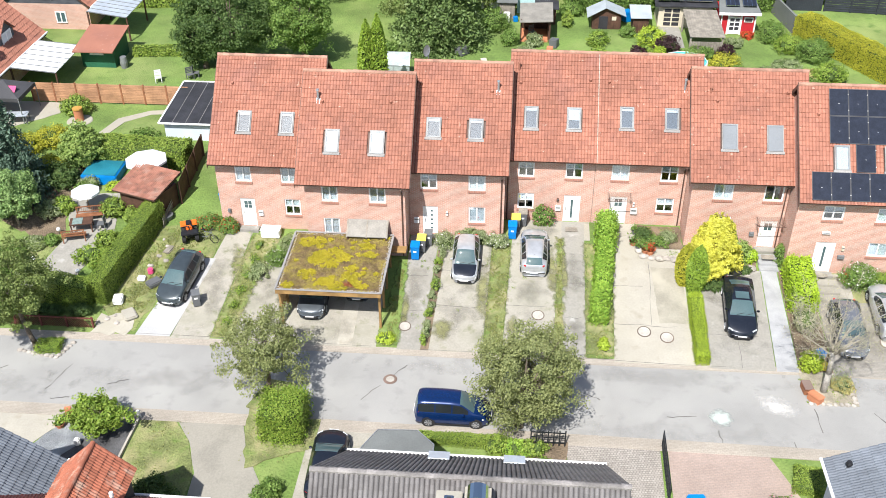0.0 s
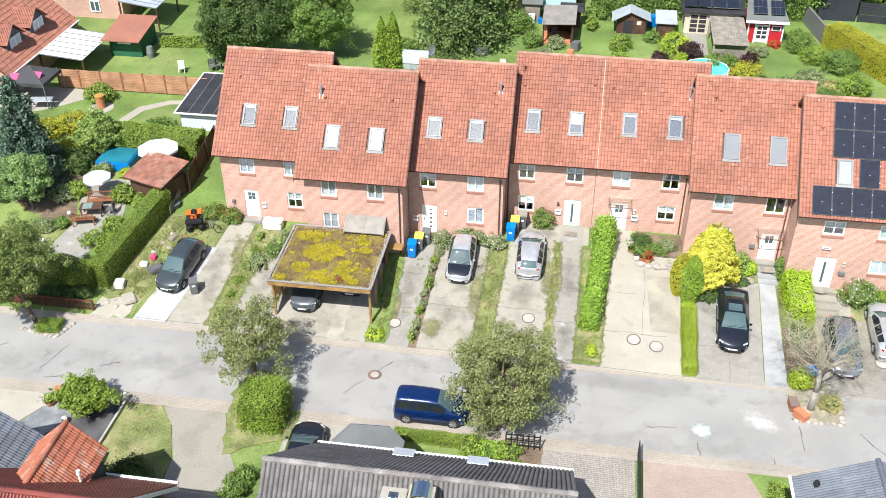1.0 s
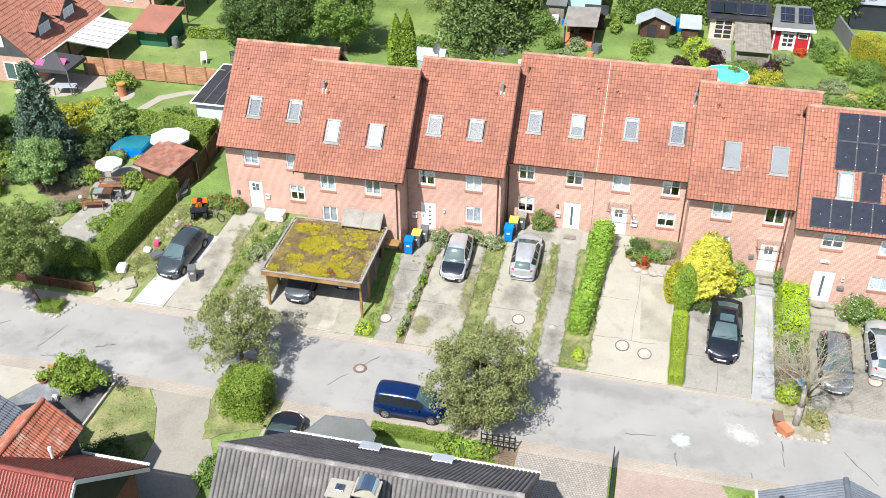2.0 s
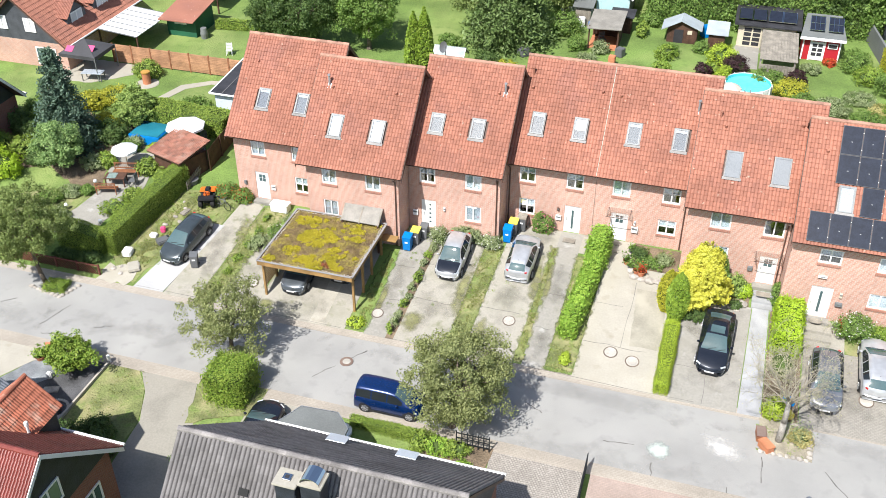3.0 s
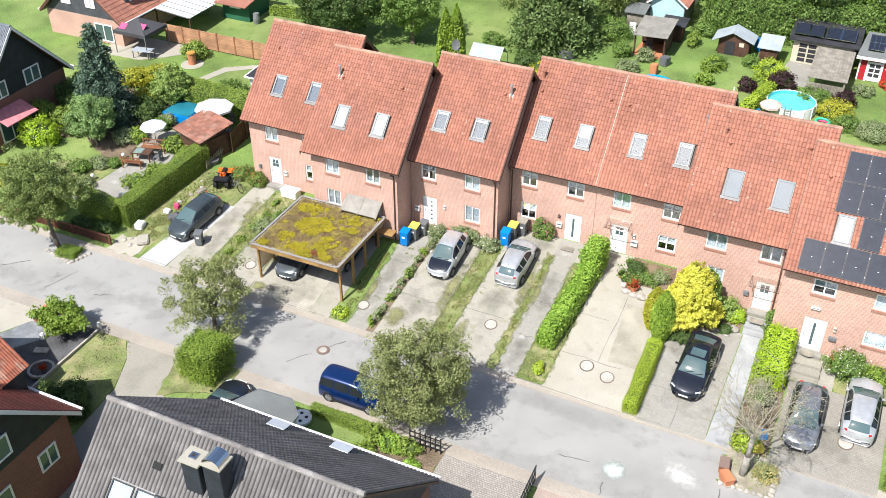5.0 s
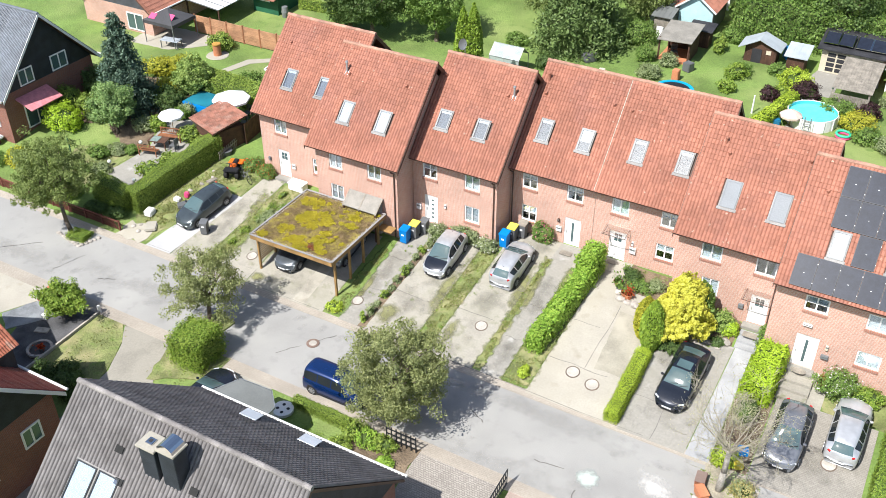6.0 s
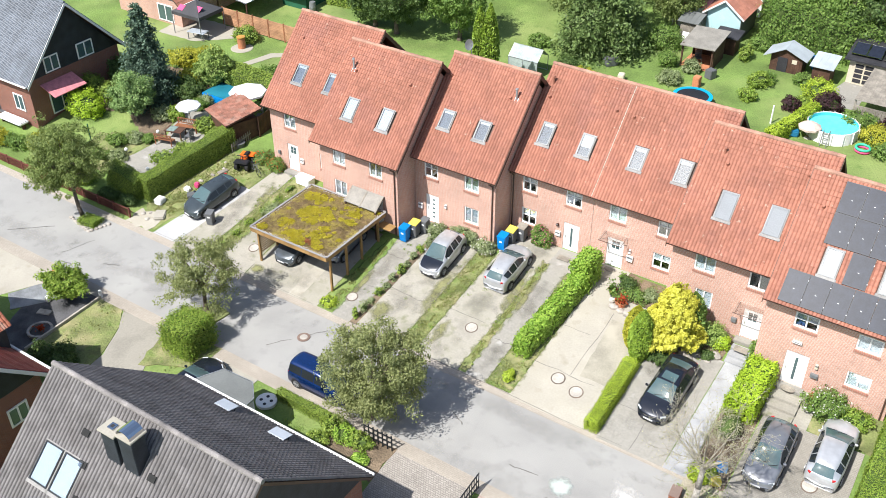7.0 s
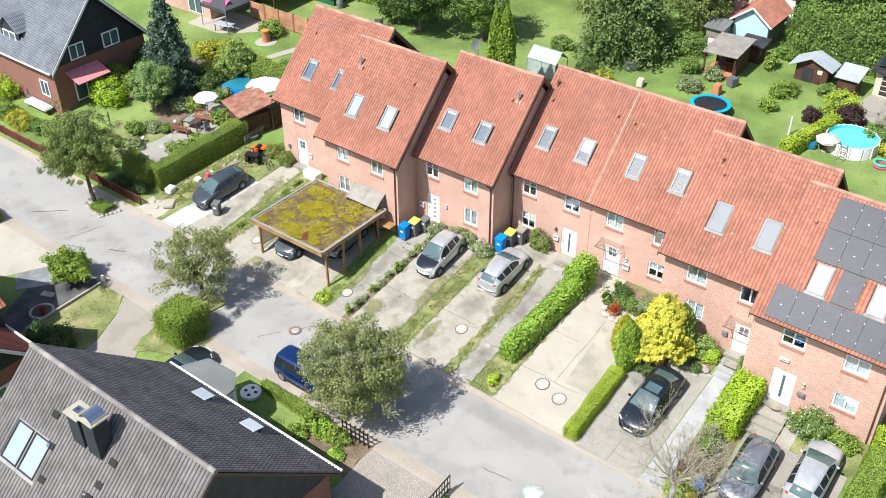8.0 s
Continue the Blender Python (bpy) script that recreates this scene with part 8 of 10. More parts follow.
umbrella("open white parasol over garden seats", -28.9, 54.3, gz(54.3), 2.1, 0.98, m_canvas)
umbrella("large open white parasol on a terrace", -25.7, 57.7, gz(57.7), 2.4, 1.48, m_canvas, 8)
sh = thing("garden_shed", "dark wooden garden shed with a faded red tiled roof", "shed", (-25.0, 55.0, gz(54.5)))
sd, sn = Vector((0.945, -0.328, 0)), Vector((0.328, 0.945, 0))
so = Vector((-26.95, 54.2, 0))


def shed_at(u, v, z):
    return so + sd * u + sn * v + Vector((0, 0, z))


part("wall", prism(nb(), [shed_at(0.3, 0.35, gz(54) - 0.2), shed_at(3.2, 0.35, gz(54) - 0.2), shed_at(3.2, 2.75, gz(54) - 0.2), shed_at(0.3, 2.75, gz(54) - 0.2)], (0, 0, 1.95)), m_wood_dark, sh, "dark stained board wall")
part("roof", prism(nb(), [shed_at(0, 0, 3.86), shed_at(3.5, 0, 3.86), shed_at(3.5, 3.0, 4.42), shed_at(0, 3.0, 4.42)], (0, 0, 0.08)), m_brown, sh)
tiles(sh, slope_frame(shed_at(0, -0.03, 3.95), shed_at(0, 3.0, 4.52), sd), 3.5, 3.08, m_tile_pink, 110, e=0.38)
pf = thing("picket_fence", "low grey picket fence beside a hedge", "fence", (-23.3, 54.5, gz(54)))
for i in range(14):
    y = 53.0 + i * 0.22
    part("picket", box(nb(), -23.32, -23.28, y, y + 0.1, gz(y), gz(y) + 0.75), m_wood_grey, pf)
part("rail", beam(nb(), (-23.27, 53.0, gz(53) + 0.5), (-23.27, 56.1, gz(56.1) + 0.5), 0.04, 0.08), m_wood_grey, pf)
tb = local_thing("garden_table", "dark wooden garden table with a grey cloth", "table", (-28.75, 52.5, gz(52.5)), "", 15)
part("tabletop", box(nb(), -0.75, 0.75, -0.45, 0.45, 0.68, 0.74, 0.01), m_wood_dark, tb)
for a in (-0.65, 0.65):
    for b in (-0.36, 0.36):
        part("leg", box(nb(), a - 0.04, a + 0.04, b - 0.04, b + 0.04, 0, 0.68), m_wood_dark, tb)
part("cloth", box(nb(), -0.55, 0.1, -0.4, 0.38, 0.742, 0.765, 0.01), surf("grey_green_cloth", (0.2, 0.27, 0.25), 0.9, var=0.2, coarse=4), tb, "grey-green table cloth")


def bench(label, x, y, turn, mat, w=1.5):
    """A slatted garden bench with a latticed back."""
    t = local_thing("garden_bench", label, "bench", (x, y, gz(y)), "garden benches", turn)
    for i in range(4):
        part("seat_slat", box(nb(), -w / 2, w / 2, -0.24 + i * 0.12, -0.14 + i * 0.12, 0.42, 0.45), mat, t)
    for z in (0.5, 0.88):
        part("back_rail", box(nb(), -w / 2, w / 2, 0.26, 0.3, z, z + 0.07), mat, t)
    k = int(w / 0.14)
    for i in range(k):
        x0 = -w / 2 + w * i / k
        part("back_slat", beam(nb(), (x0 + 0.02, 0.28, 0.56), (x0 + w / k, 0.28, 0.88), 0.035, 0.03), mat, t)
    for a in (-w / 2 + 0.05, w / 2 - 0.05):
        for b in (-0.22, 0.28):
            part("leg", box(nb(), a - 0.03, a + 0.03, b - 0.03, b + 0.03, 0, 0.42 if b < 0 else 0.95), mat, t)


bench("red-brown garden bench with a lattice back", -28.95, 51.55, 195, m_wood_red)
bench("red-brown garden bench with a high back", -28.5, 53.5, 15, m_wood_red, 1.9)


def chair(x, y, turn, mat):
    t = local_thing("garden_chair", "dark slatted garden chair", "chair", (x, y, gz(y)), "garden chairs", turn)
    part("seat", box(nb(), -0.27, 0.27, -0.25, 0.25, 0.42, 0.47, 0.01), mat, t)
    for i in range(4):
        part("slat", box(nb(), -0.27, 0.27, 0.24, 0.28, 0.52 + i * 0.13, 0.61 + i * 0.13), mat, t)
    for a in (-0.24, 0.24):
        for b in (-0.22, 0.25):
            part("leg", box(nb(), a - 0.025, a + 0.025, b - 0.025, b + 0.025, 0, 0.42 if b < 0 else 1.02), mat, t)


for x, y, tn, mt in ((-27.5, 52.7, -80, m_grey_pl), (-25.0, 58.6, 0, m_grey_pl), (-24.4, 57.4, -60, m_grey_pl),
                     (-29.8, 72.5, 20, m_poly), (-27.3, 73.2, 40, m_grey_pl), (-26.9, 73.6, 100, m_grey_pl)):
    chair(x, y, tn, mt)
bp = thing("frame_pool", "small square blue frame pool with a dark blue cover", "pool", (-29.4, 58.2, gz(58)))
part("wall", box(nb(), -30.6, -28.0, 57.3, 59.6, gz(57.3), gz(57.3) + 0.75, 0.05), m_blue, bp)
part("cover", box(nb(), -30.5, -28.1, 57.4, 59.5, gz(57.3) + 0.755, gz(57.3) + 0.8, 0.02), surf("teal_cover", (0.02, 0.19, 0.26), 0.4, var=0.2), bp, "dark teal tarpaulin cover")
conifer("blue_spruce", "tall blue-green spruce in a garden", (-34.6, 55.6), 8.3, 2.5, l_blue, 26000, 0.15, 200)
tree("garden_tree", "round light green garden tree", (-33.2, 52.6), 2.6, (1.75, 1.65, 1.6), l_cool, 0.14, 170, 90, 0.1, 201, low=-0.8, shell=0.6)
tree("garden_tree", "bushy bright green garden tree", (-31.2, 59.6), 1.7, (1.7, 1.6, 1.6), l_fresh, 0.17, 110, 80, 0.1, 202, low=-0.95, shell=0.6)
for i, (x, y, r, mt, lb) in enumerate(((-37.9, 51.5, (1.7, 1.3, 2.0), l_lime2, "large clipped rounded light green shrub"), (-37.4, 54.0, (1.0, 0.9, 1.6), l_hedge, "clipped rounded shrub by a terrace"), (-36.2, 54.6, (1.1, 1.0, 1.3), l_hedge, "clipped rounded shrub by a terrace"), (-48.0, 47.8, (2.4, 1.2, 1.6), l_bright, "light green shrub before a house"),
                                        (-27.1, 49.8, (1.2, 1.0, 0.95), l_privet, "yellow-green rounded shrub by a path"), (-26.6, 51.3, (0.8, 0.8, 0.9), l_hedge, "clipped ball shrub by a path"), (-27.1, 54.2, (0.9, 0.8, 1.1), l_hedge, "clipped ball shrub by a patio"), (-25.7, 53.7, (0.6, 0.6, 0.9), l_hedge, "clipped ball shrub by a patio"),
                                        (-31.5, 50.8, (0.8, 0.6, 0.7), l_pale, "grey-leaved shrub by a lawn"), (-32.6, 49.9, (0.9, 0.7, 0.8), l_mid, "green shrub by a lawn"), (-30.7, 54.4, (0.7, 0.7, 0.9), l_privet, "green shrub by a patio"), (-32.0, 57.3, (1.3, 1.2, 1.5), l_dark, "dark shrub between gardens"), (-29.9, 56.3, (0.8, 0.6, 0.8), l_mid, "green shrub beside a pool"),
                                        (-34.4, 62.0, (1.6, 1.2, 1.4), l_yhedge, "yellow-green shrub between two gardens"), (-36.4, 61.0, (1.6, 1.2, 1.3), l_yhedge, "yellow-green shrub between two gardens"), (-27.6, 62.5, (1.5, 1.0, 1.1), l_mid, "loose shrub by a garden path"), (-34.6, 66.9, (1.3, 1.1, 1.3), l_hedge, "rounded shrub on a lawn"), (-39.0, 58.6, (1.7, 1.4, 1.8), l_mid, "green shrub beside a house"), (-40.3, 56.7, (1.1, 0.9, 1.9), l_dark, "dark climbing shrub beside a house"), (-38.6, 56.0, (1.2, 1.0, 1.5), l_dark, "dark shrub beside a house"), (-36.9, 57.2, (1.3, 1.2, 1.3), l_mid, "green shrub beside a spruce"), (-33.2, 58.4, (1.3, 1.1, 1.4), l_yhedge, "yellow-green shrub beside a spruce"), (-31.4, 53.9, (0.9, 0.8, 0.9), l_pale, "pale perennials by a patio"),
                                        (-31.6, 43.0 + 2.6, (1.1, 0.8, 1.0), l_privet, "yellow-green shrub by a fence"), (-34.2, 46.2, (1.8, 1.0, 1.2), l_hedge, "shrub by a garden fence"), (-37.5, 46.8, (1.6, 1.0, 1.3), l_yhedge, "yellow-green shrub by a fence"), (-26.4, 45.3, (0.8, 0.5, 0.7), l_dark, "dark shrub behind a fence"), (-28.4, 45.2, (1.0, 0.4, 0.6), l_dark, "dark shrub behind a fence"))):
    bush("garden_shrub", lb, (x, y), r, mt, 0.15, int(500 * r[0] * r[2] + 500), 210 + i)
hedge("clipped_hedge", "wide green hedge between gardens", [(-32.4, 60.7), (-23.6, 60.3)], 1.9, 1.5, l_hedge, 0.15, 190, 240)
bf = thing("board_fence", "dark brown board fence beside a house", "fence", (-22.8, 58, gz(58)))
for i in range(34):
    y = 55.6 + i * 0.17
    part("board", box(nb(), -22.9, -22.87, y, y + 0.15, gz(y), gz(y) + 1.65), m_wood_dark, bf)
for i in range(4):
    y = 55.6 + i * 1.9
    part("post", box(nb(), -22.86, -22.76, y - 0.05, y + 0.05, gz(y), gz(y) + 1.75), m_wood_dark, bf)
st = thing("garden_bench", "white covered garden seat on a terrace", "bench", (-42.6, 48.3, gz(47.7)))
part("cover", box(nb(), -44.2, -41.2, 47.4, 48.3, gz(47.4) + 0.5, gz(47.4) + 0.75, 0.08), m_canvas, st)
for x in (-44.0, -41.4):
    part("leg", box(nb(), x - 0.05, x + 0.05, 47.7, 48.0, gz(47.4), gz(47.4) + 0.5), m_wood_dark, st)
for i, (x, y, r, mt, lb) in enumerate(((-42.2, 45.7, (1.5, 0.9, 1.3), l_yhedge, "yellow-green shrub behind a lattice fence"), (-45.0, 45.9, (2.0, 0.9, 1.4), l_hedge, "dark clipped shrub behind a lattice fence"), (-47.8, 49.0 - 2.2, (1.6, 1.0, 1.7), l_lime2, "light green clipped shrub before a house"), (-40.0, 46.1, (1.2, 0.7, 1.0), l_mid, "green shrub behind a lattice fence"), (-31.0, 48.6, (0.8, 0.6, 0.7), l_pale, "grey-green perennials edging a lawn"), (-32.6, 48.2, (0.9, 0.5, 0.6), l_mid, "low shrubs edging a lawn"), (-39.6, 53.7, (1.3, 1.0, 1.8), l_hedge, "clipped rounded shrub by a terrace"), (-36.0, 53.3, (0.9, 0.8, 1.1), l_dark, "dark shrub under a garden tree"), (-30.4, 51.2, (0.5, 0.4, 0.6), l_mid, "low perennial by a path"), (-29.9, 57.0, (0.7, 0.6, 0.8), l_pale, "pale shrub beside a pool"), (-33.4, 56.9, (1.2, 1.0, 1.3), l_dark, "dark shrub under a spruce"), (-28.0, 57.0, (0.6, 0.6, 0.5), l_bright, "low bright plant beside a pool"))):
    bush("garden_shrub", lb, (x, y), r, mt, 0.13, int(600 * r[0] * r[2] + 500), 720 + i)
f3 = thing("lattice_fence", "low red-brown wooden lattice fence", "fence", (-39, 44.3, 0.15))
for i in range(72):
    x = -46.0 + 12.5 * i / 72
    for k in (-1, 1):
        part("slat", beam(nb(), (x, 44.3 + 0.015 * k, 0.2), (x + 0.5 * k, 44.3 + 0.015 * k, 0.85), 0.05, 0.02), m_fence_red, f3)
for i in range(8):
    part("post", box(nb(), -46.05 + i * 1.78, -45.95 + i * 1.78, 44.25, 44.35, 0.1, 1.0), m_fence_red, f3)
part("rail", box(nb(), -46.0, -33.5, 44.27, 44.33, 0.85, 0.93), m_fence_red, f3)
for i, (x, y) in enumerate(((-44.6, 48.3), (-43.9, 48.9))):
    chair(x, y, 40 + 90 * i, m_grey_pl)
gp_ = local_thing("garden_post", "slim green post on a small lawn", "post", (-34.9, 49.2, gz(49.2)))
part("post", tube(nb(), (0, 0, 0), (0, 0, 1.5), 0.05, 0.05, 8), m_greenp, gp_)
for x, y in ((-30.9, 49.3), (-30.2, 52.0), (-27.6, 48.4)):
    gl = local_thing("garden_globe", "small white globe lamp beside a path", "garden lamp", (x, y, gz(y)), "garden globes")
    part("stake", tube(nb(), (0, 0, 0), (0, 0, 0.3), 0.02, 0.02, 6), m_black, gl)
    part("globe", ball(nb(), (0, 0, 0.42), 0.15), m_poly, gl, smooth=True)
# larch fence panels
lf2 = thing("panel_fence", "reddish larch panel fence with posts", "fence", (-32, 68.5, gz(68.5)))
for k in range(7):
    xa = -38.8 + k * 1.85
    part("post", box(nb(), xa - 0.06, xa + 0.06, 68.44, 68.56, gz(68.5), gz(68.5) + 1.75), m_wood_red, lf2)
    for j in range(11):
        z = gz(68.5) + 0.1 + j * 0.145
        part("plank", box(nb(), xa + 0.065, xa + 1.785, 68.47, 68.52, z, z + 0.13), m_fence, lf2)
fp = local_thing("fire_column", "orange ceramic column on a gravel circle", "ornament", (-33.9, 65.6, gz(65.6)))
bm = nb()
tube(bm, (0, 0, 0.05), (0, 0, 1.0), 0.34, 0.34, 16)
part("column", bm, m_terra, fp)
bm = nb()
tube(bm, (0, 0, 1.0), (0, 0, 1.1), 0.38, 0.38, 16)
part("rim", bm, surf("ochre_glaze", (0.5, 0.27, 0.06), 0.6, var=0.2), fp)
bm = nb()
tube(bm, (0, 0, 0), (0, 0, 0.05), 1.0, 0.95, 20)
part("gravel_circle", bm, m_cream, fp)
ws_ = thing("flat_roof_shed", "pale blue shed with a black felt roof", "shed", (-24.7, 66, 3.0))
part("wall", box(nb(), -26.2, -22.6, 63.2, 69.2, 2.8, 4.4), m_skin_wall, ws_, "pale blue board wall")
part("roof", prism(nb(), [(-26.5, 62.9, 4.42), (-22.4, 62.9, 4.42), (-22.4, 69.5, 4.75), (-26.5, 69.5, 4.75)], (0, 0, 0.1)), m_felt, ws_, "black felt roof")
bm = nb()
for a, b in (((-26.5, 62.9, 4.52), (-22.4, 62.9, 4.52)), ((-26.5, 62.9, 4.52), (-26.5, 69.5, 4.85)), ((-26.5, 69.5, 4.85), (-22.4, 69.5, 4.85))):
    beam(bm, a, b, 0.12, 0.1)
part("roof_edge", bm, m_whitepaint, ws_, "white roof edge")
for i in range(3):
    x = -25.5 + i * 1.0
    part("seam", beam(nb(), (x, 62.95, 4.53), (x, 69.45, 4.86), 0.03, 0.02), m_lead, ws_)
tent = thing("gazebo_tent", "black pop-up gazebo with pink printed spots", "gazebo", (-39.7, 66.3, gz(66)))
bm = nb()
zc = gz(66) + 2.1
ap = bm.verts.new((-39.7, 66.3, zc + 0.9))
cs = [bm.verts.new((x, y, zc)) for x, y in ((-41.4, 64.8), (-38.0, 64.8), (-38.0, 67.8), (-41.4, 67.8))]
lo = [bm.verts.new((v.co.x, v.co.y, zc - 0.3)) for v in cs]
for i in range(4):
    bm.faces.new((ap, cs[i], cs[(i + 1) % 4]))
    bm.faces.new((cs[i], lo[i], lo[(i + 1) % 4], cs[(i + 1) % 4]))
part("canopy", bm, m_canvas_b, tent)
for x, y, z in ((-40.6, 65.3, zc + 0.31), (-38.8, 65.6, zc + 0.42)):
    part("print_spot", obox(nb(), Matrix.Translation((x, y, z)) @ Matrix.Rotation(radians(31), 4, "X"), 0.7, 0.6, 0.03), m_pink, tent)
for x, y in ((-41.4, 64.8), (-38.0, 64.8), (-38.0, 67.8), (-41.4, 67.8)):
    part("leg", box(nb(), x - 0.03, x + 0.03, y - 0.03, y + 0.03, gz(y), zc), m_frame_grey, tent)
gt2 = local_thing("garden_table", "grey garden table on a terrace", "table", (-38.6, 65.0, gz(65)), "", 10)
part("tabletop", box(nb(), -0.9, 0.9, -0.45, 0.45, 0.7, 0.75, 0.02), m_sheet, gt2)
for a in (-0.8, 0.8):
    for b in (-0.38, 0.38):
        part("leg", box(nb(), a - 0.03, a + 0.03, b - 0.03, b + 0.03, 0, 0.7), m_grey_pl, gt2)
gs = thing("garden_shed", "dark green shed with a red sheet roof", "shed", (-35.7, 76.5, gz(76)))
part("wall", box(nb(), -37.2, -34.3, 74.9, 78.2, gz(75) - 0.1, 5.2), m_greenp, gs)
part("roof", prism(nb(), [(-37.5, 74.0, 5.05), (-34.0, 74.0, 5.05), (-34.0, 78.5, 5.7), (-37.5, 78.5, 5.7)], (0, 0, 0.08)), m_tile, gs, "red sheet roof")
part("sign_bar", box(nb(), -36.4, -35.2, 74.86, 74.9, 4.5, 4.65), m_plate, gs, "pale worn letters as a bar")
wb = local_thing("rain_barrel", "grey rain barrel beside a shed", "barrel", (-33.6, 75.0, gz(75)))
bm = nb()
tube(bm, (0, 0, 0), (0, 0, 0.5), 0.28, 0.34, 14)
tube(bm, (0, 0, 0.5), (0, 0, 1.0), 0.34, 0.28, 14)
part("barrel", bm, m_frame_grey, wb)

# ---- gardens behind the row ----


def shed(name, label, x0, x1, y0, y1, zl, zh, wall, roof_mat, pitch="back", over=0.25, doors=()):
    """A board shed with a mono-pitch roof."""
    b = gz(y0) - 0.1
    t = thing(name, label, "shed", ((x0 + x1) / 2, (y0 + y1) / 2, gz(y0)))
    part("wall", prism(nb(), [(x0, y0, b), (x0, y1, b), (x0, y1, zh), (x0, y0, zl)], (x1 - x0, 0, 0)), wall, t)
    part("roof", prism(nb(), [(x0 - over, y0 - over, zl + 0.02), (x1 + over, y0 - over, zl + 0.02), (x1 + over, y1 + over, zh + 0.04), (x0 - over, y1 + over, zh + 0.04)], (0, 0, 0.07)), roof_mat, t)
    bm = nb()
    for i in range(int((x1 - x0) / 0.45)):
        x = x0 + 0.3 + i * 0.45
        beam(bm, (x, y0 - over, zl + 0.1), (x, y1 + over, zh + 0.12), 0.05, 0.03)
    part("roof_rib", bm, roof_mat, t)
    for i in range(int((x1 - x0) / 0.16)):
        x = x0 + 0.02 + i * 0.16
        if not any(a < x + 0.08 < c for a, c in doors):
            part("plank", box(nb(), x, x + 0.145, y0 - 0.025, y0 - 0.002, b + 0.1, zl - 0.03), wall, t)
    for a, c in doors:
        part("door", box(nb(), a, c, y0 - 0.05, y0 - 0.003, b + 0.12, zl - 0.15), m_dark, t, "dark panel standing in for a shaded doorway")
    return t


# open shelter with a sheet roof
os_ = thing("garden_shelter", "open brown wooden shelter with a grey sheet roof", "shelter", (1.5, 84.5, gz(83)))
part("wall", box(nb(), 2.55, 2.7, 82.9, 85.4, gz(83) - 0.1, 5.65), m_wood_dark, os_)
part("wall", box(nb(), 0.1, 2.55, 85.3, 85.4, gz(85) - 0.1, 5.9), m_wood_dark, os_)
part("roof", prism(nb(), [(0.0, 82.0, 5.5), (2.95, 82.1, 5.6), (2.95, 85.7, 6.0), (0.0, 85.5, 5.95)], (0, 0, 0.07)), m_polyc, os_, "weathered grey sheet roof")
for x, y in ((0.15, 82.4), (2.7, 82.4), (0.15, 85.2)):
    part("post", box(nb(), x - 0.06, x + 0.06, y - 0.06, y + 0.06, gz(y), 5.65), m_wood_dark, os_)
part("floor", box(nb(), 0.1, 2.55, 82.4, 85.3, gz(82.6) - 0.05, gz(85.3) + 0.02), m_terra, os_, "reddish floor slabs")
chair(1.2, 83.6, 30, m_grey_pl)
chair(0.7, 84.3, 100, m_wood_dark)
shed("garden_shed", "low dark lean-to shed", 1.6, 3.3, 86.3, 87.5, 5.2, 5.4, m_wood_dark, m_felt)
# shed with two-sided metal roof
s2 = thing("garden_shed", "brown wooden shed with a pale metal roof", "shed", (8.0, 86.5, gz(86)))
part("wall", box(nb(), 6.6, 9.2, 85.6, 87.1, gz(85.6) - 0.1, 5.0), m_wood_dark, s2)
part("roof", prism(nb(), [(6.1, 85.0, 4.95), (7.75, 85.3, 5.75), (7.75, 87.4, 5.75), (6.1, 87.4, 4.95)], (0, 0, 0.06)), m_sheet, s2, "pale blue-grey metal sheet roof")
part("roof", prism(nb(), [(7.76, 85.3, 5.75), (9.6, 85.3, 5.0), (9.6, 87.4, 5.0), (7.76, 87.4, 5.75)], (0, 0, 0.06)), m_sheet, s2, "pale blue-grey metal sheet roof")
part("gable", prism(nb(), [(6.6, 85.602, 5.0), (9.2, 85.602, 5.0), (7.75, 85.602, 5.65)], (0, 0.1, 0)), m_wood_dark, s2)
# No opening is cut: a dark panel paints the doorway's shade
part("door", box(nb(), 7.2, 8.0, 85.55, 85.598, gz(85.6), 4.9), m_dark, s2, "dark panel standing in for a shaded doorway")
part("sign", box(nb(), 8.35, 8.75, 85.55, 85.59, 4.55, 4.9), m_cream_p, s2, "cream sign with worn lines")
for i in range(15):
    x = 6.62 + i * 0.17
    if not 7.1 < x < 8.0:
        part("plank", box(nb(), x, x + 0.155, 85.575, 85.597, gz(85.6), 4.95), m_wood_dark, s2)
shed("garden_shed", "small brown shed with a metal lid roof", 10.2, 11.6, 84.9, 86.6, 5.1, 5.5, m_wood_dark, m_sheet)
# cream workshop with dark solar roof
s4 = thing("workshop", "cream workshop with dark flat roof and solar panels", "workshop", (14.8, 87.5, gz(86)))
part("wall", box(nb(), 12.6, 17.4, 86.4, 89.2, gz(86) - 0.1, 5.75), m_cream_p, s4)
part("roof", prism(nb(), [(12.2, 86.0, 5.76), (17.8, 86.0, 5.76), (17.8, 89.6, 6.3), (12.2, 89.6, 6.3)], (0, 0, 0.1)), m_felt, s4, "dark felt roof")
for k in range(4):
    xa = 12.5 + k * 1.18 + (0.15 if k > 1 else 0)
    p = part("solar_panel", prism(nb(), [(xa, 86.6, 6.12), (xa + 1.1, 86.6, 6.12), (xa + 1.1, 88.2, 6.5), (xa, 88.2, 6.5)], (0, -0.01, 0.04)), m_pv, s4)
    bm = nb()
    for a, b in (((xa, 86.6, 6.16), (xa + 1.1, 86.6, 6.16)), ((xa, 88.2, 6.54), (xa + 1.1, 88.2, 6.54)), ((xa, 86.6, 6.16), (xa, 88.2, 6.54)), ((xa + 1.1, 86.6, 6.16), (xa + 1.1, 88.2, 6.54))):
        beam(bm, a, b, 0.05, 0.04)
    part("panel_frame", bm, m_chrome, p)
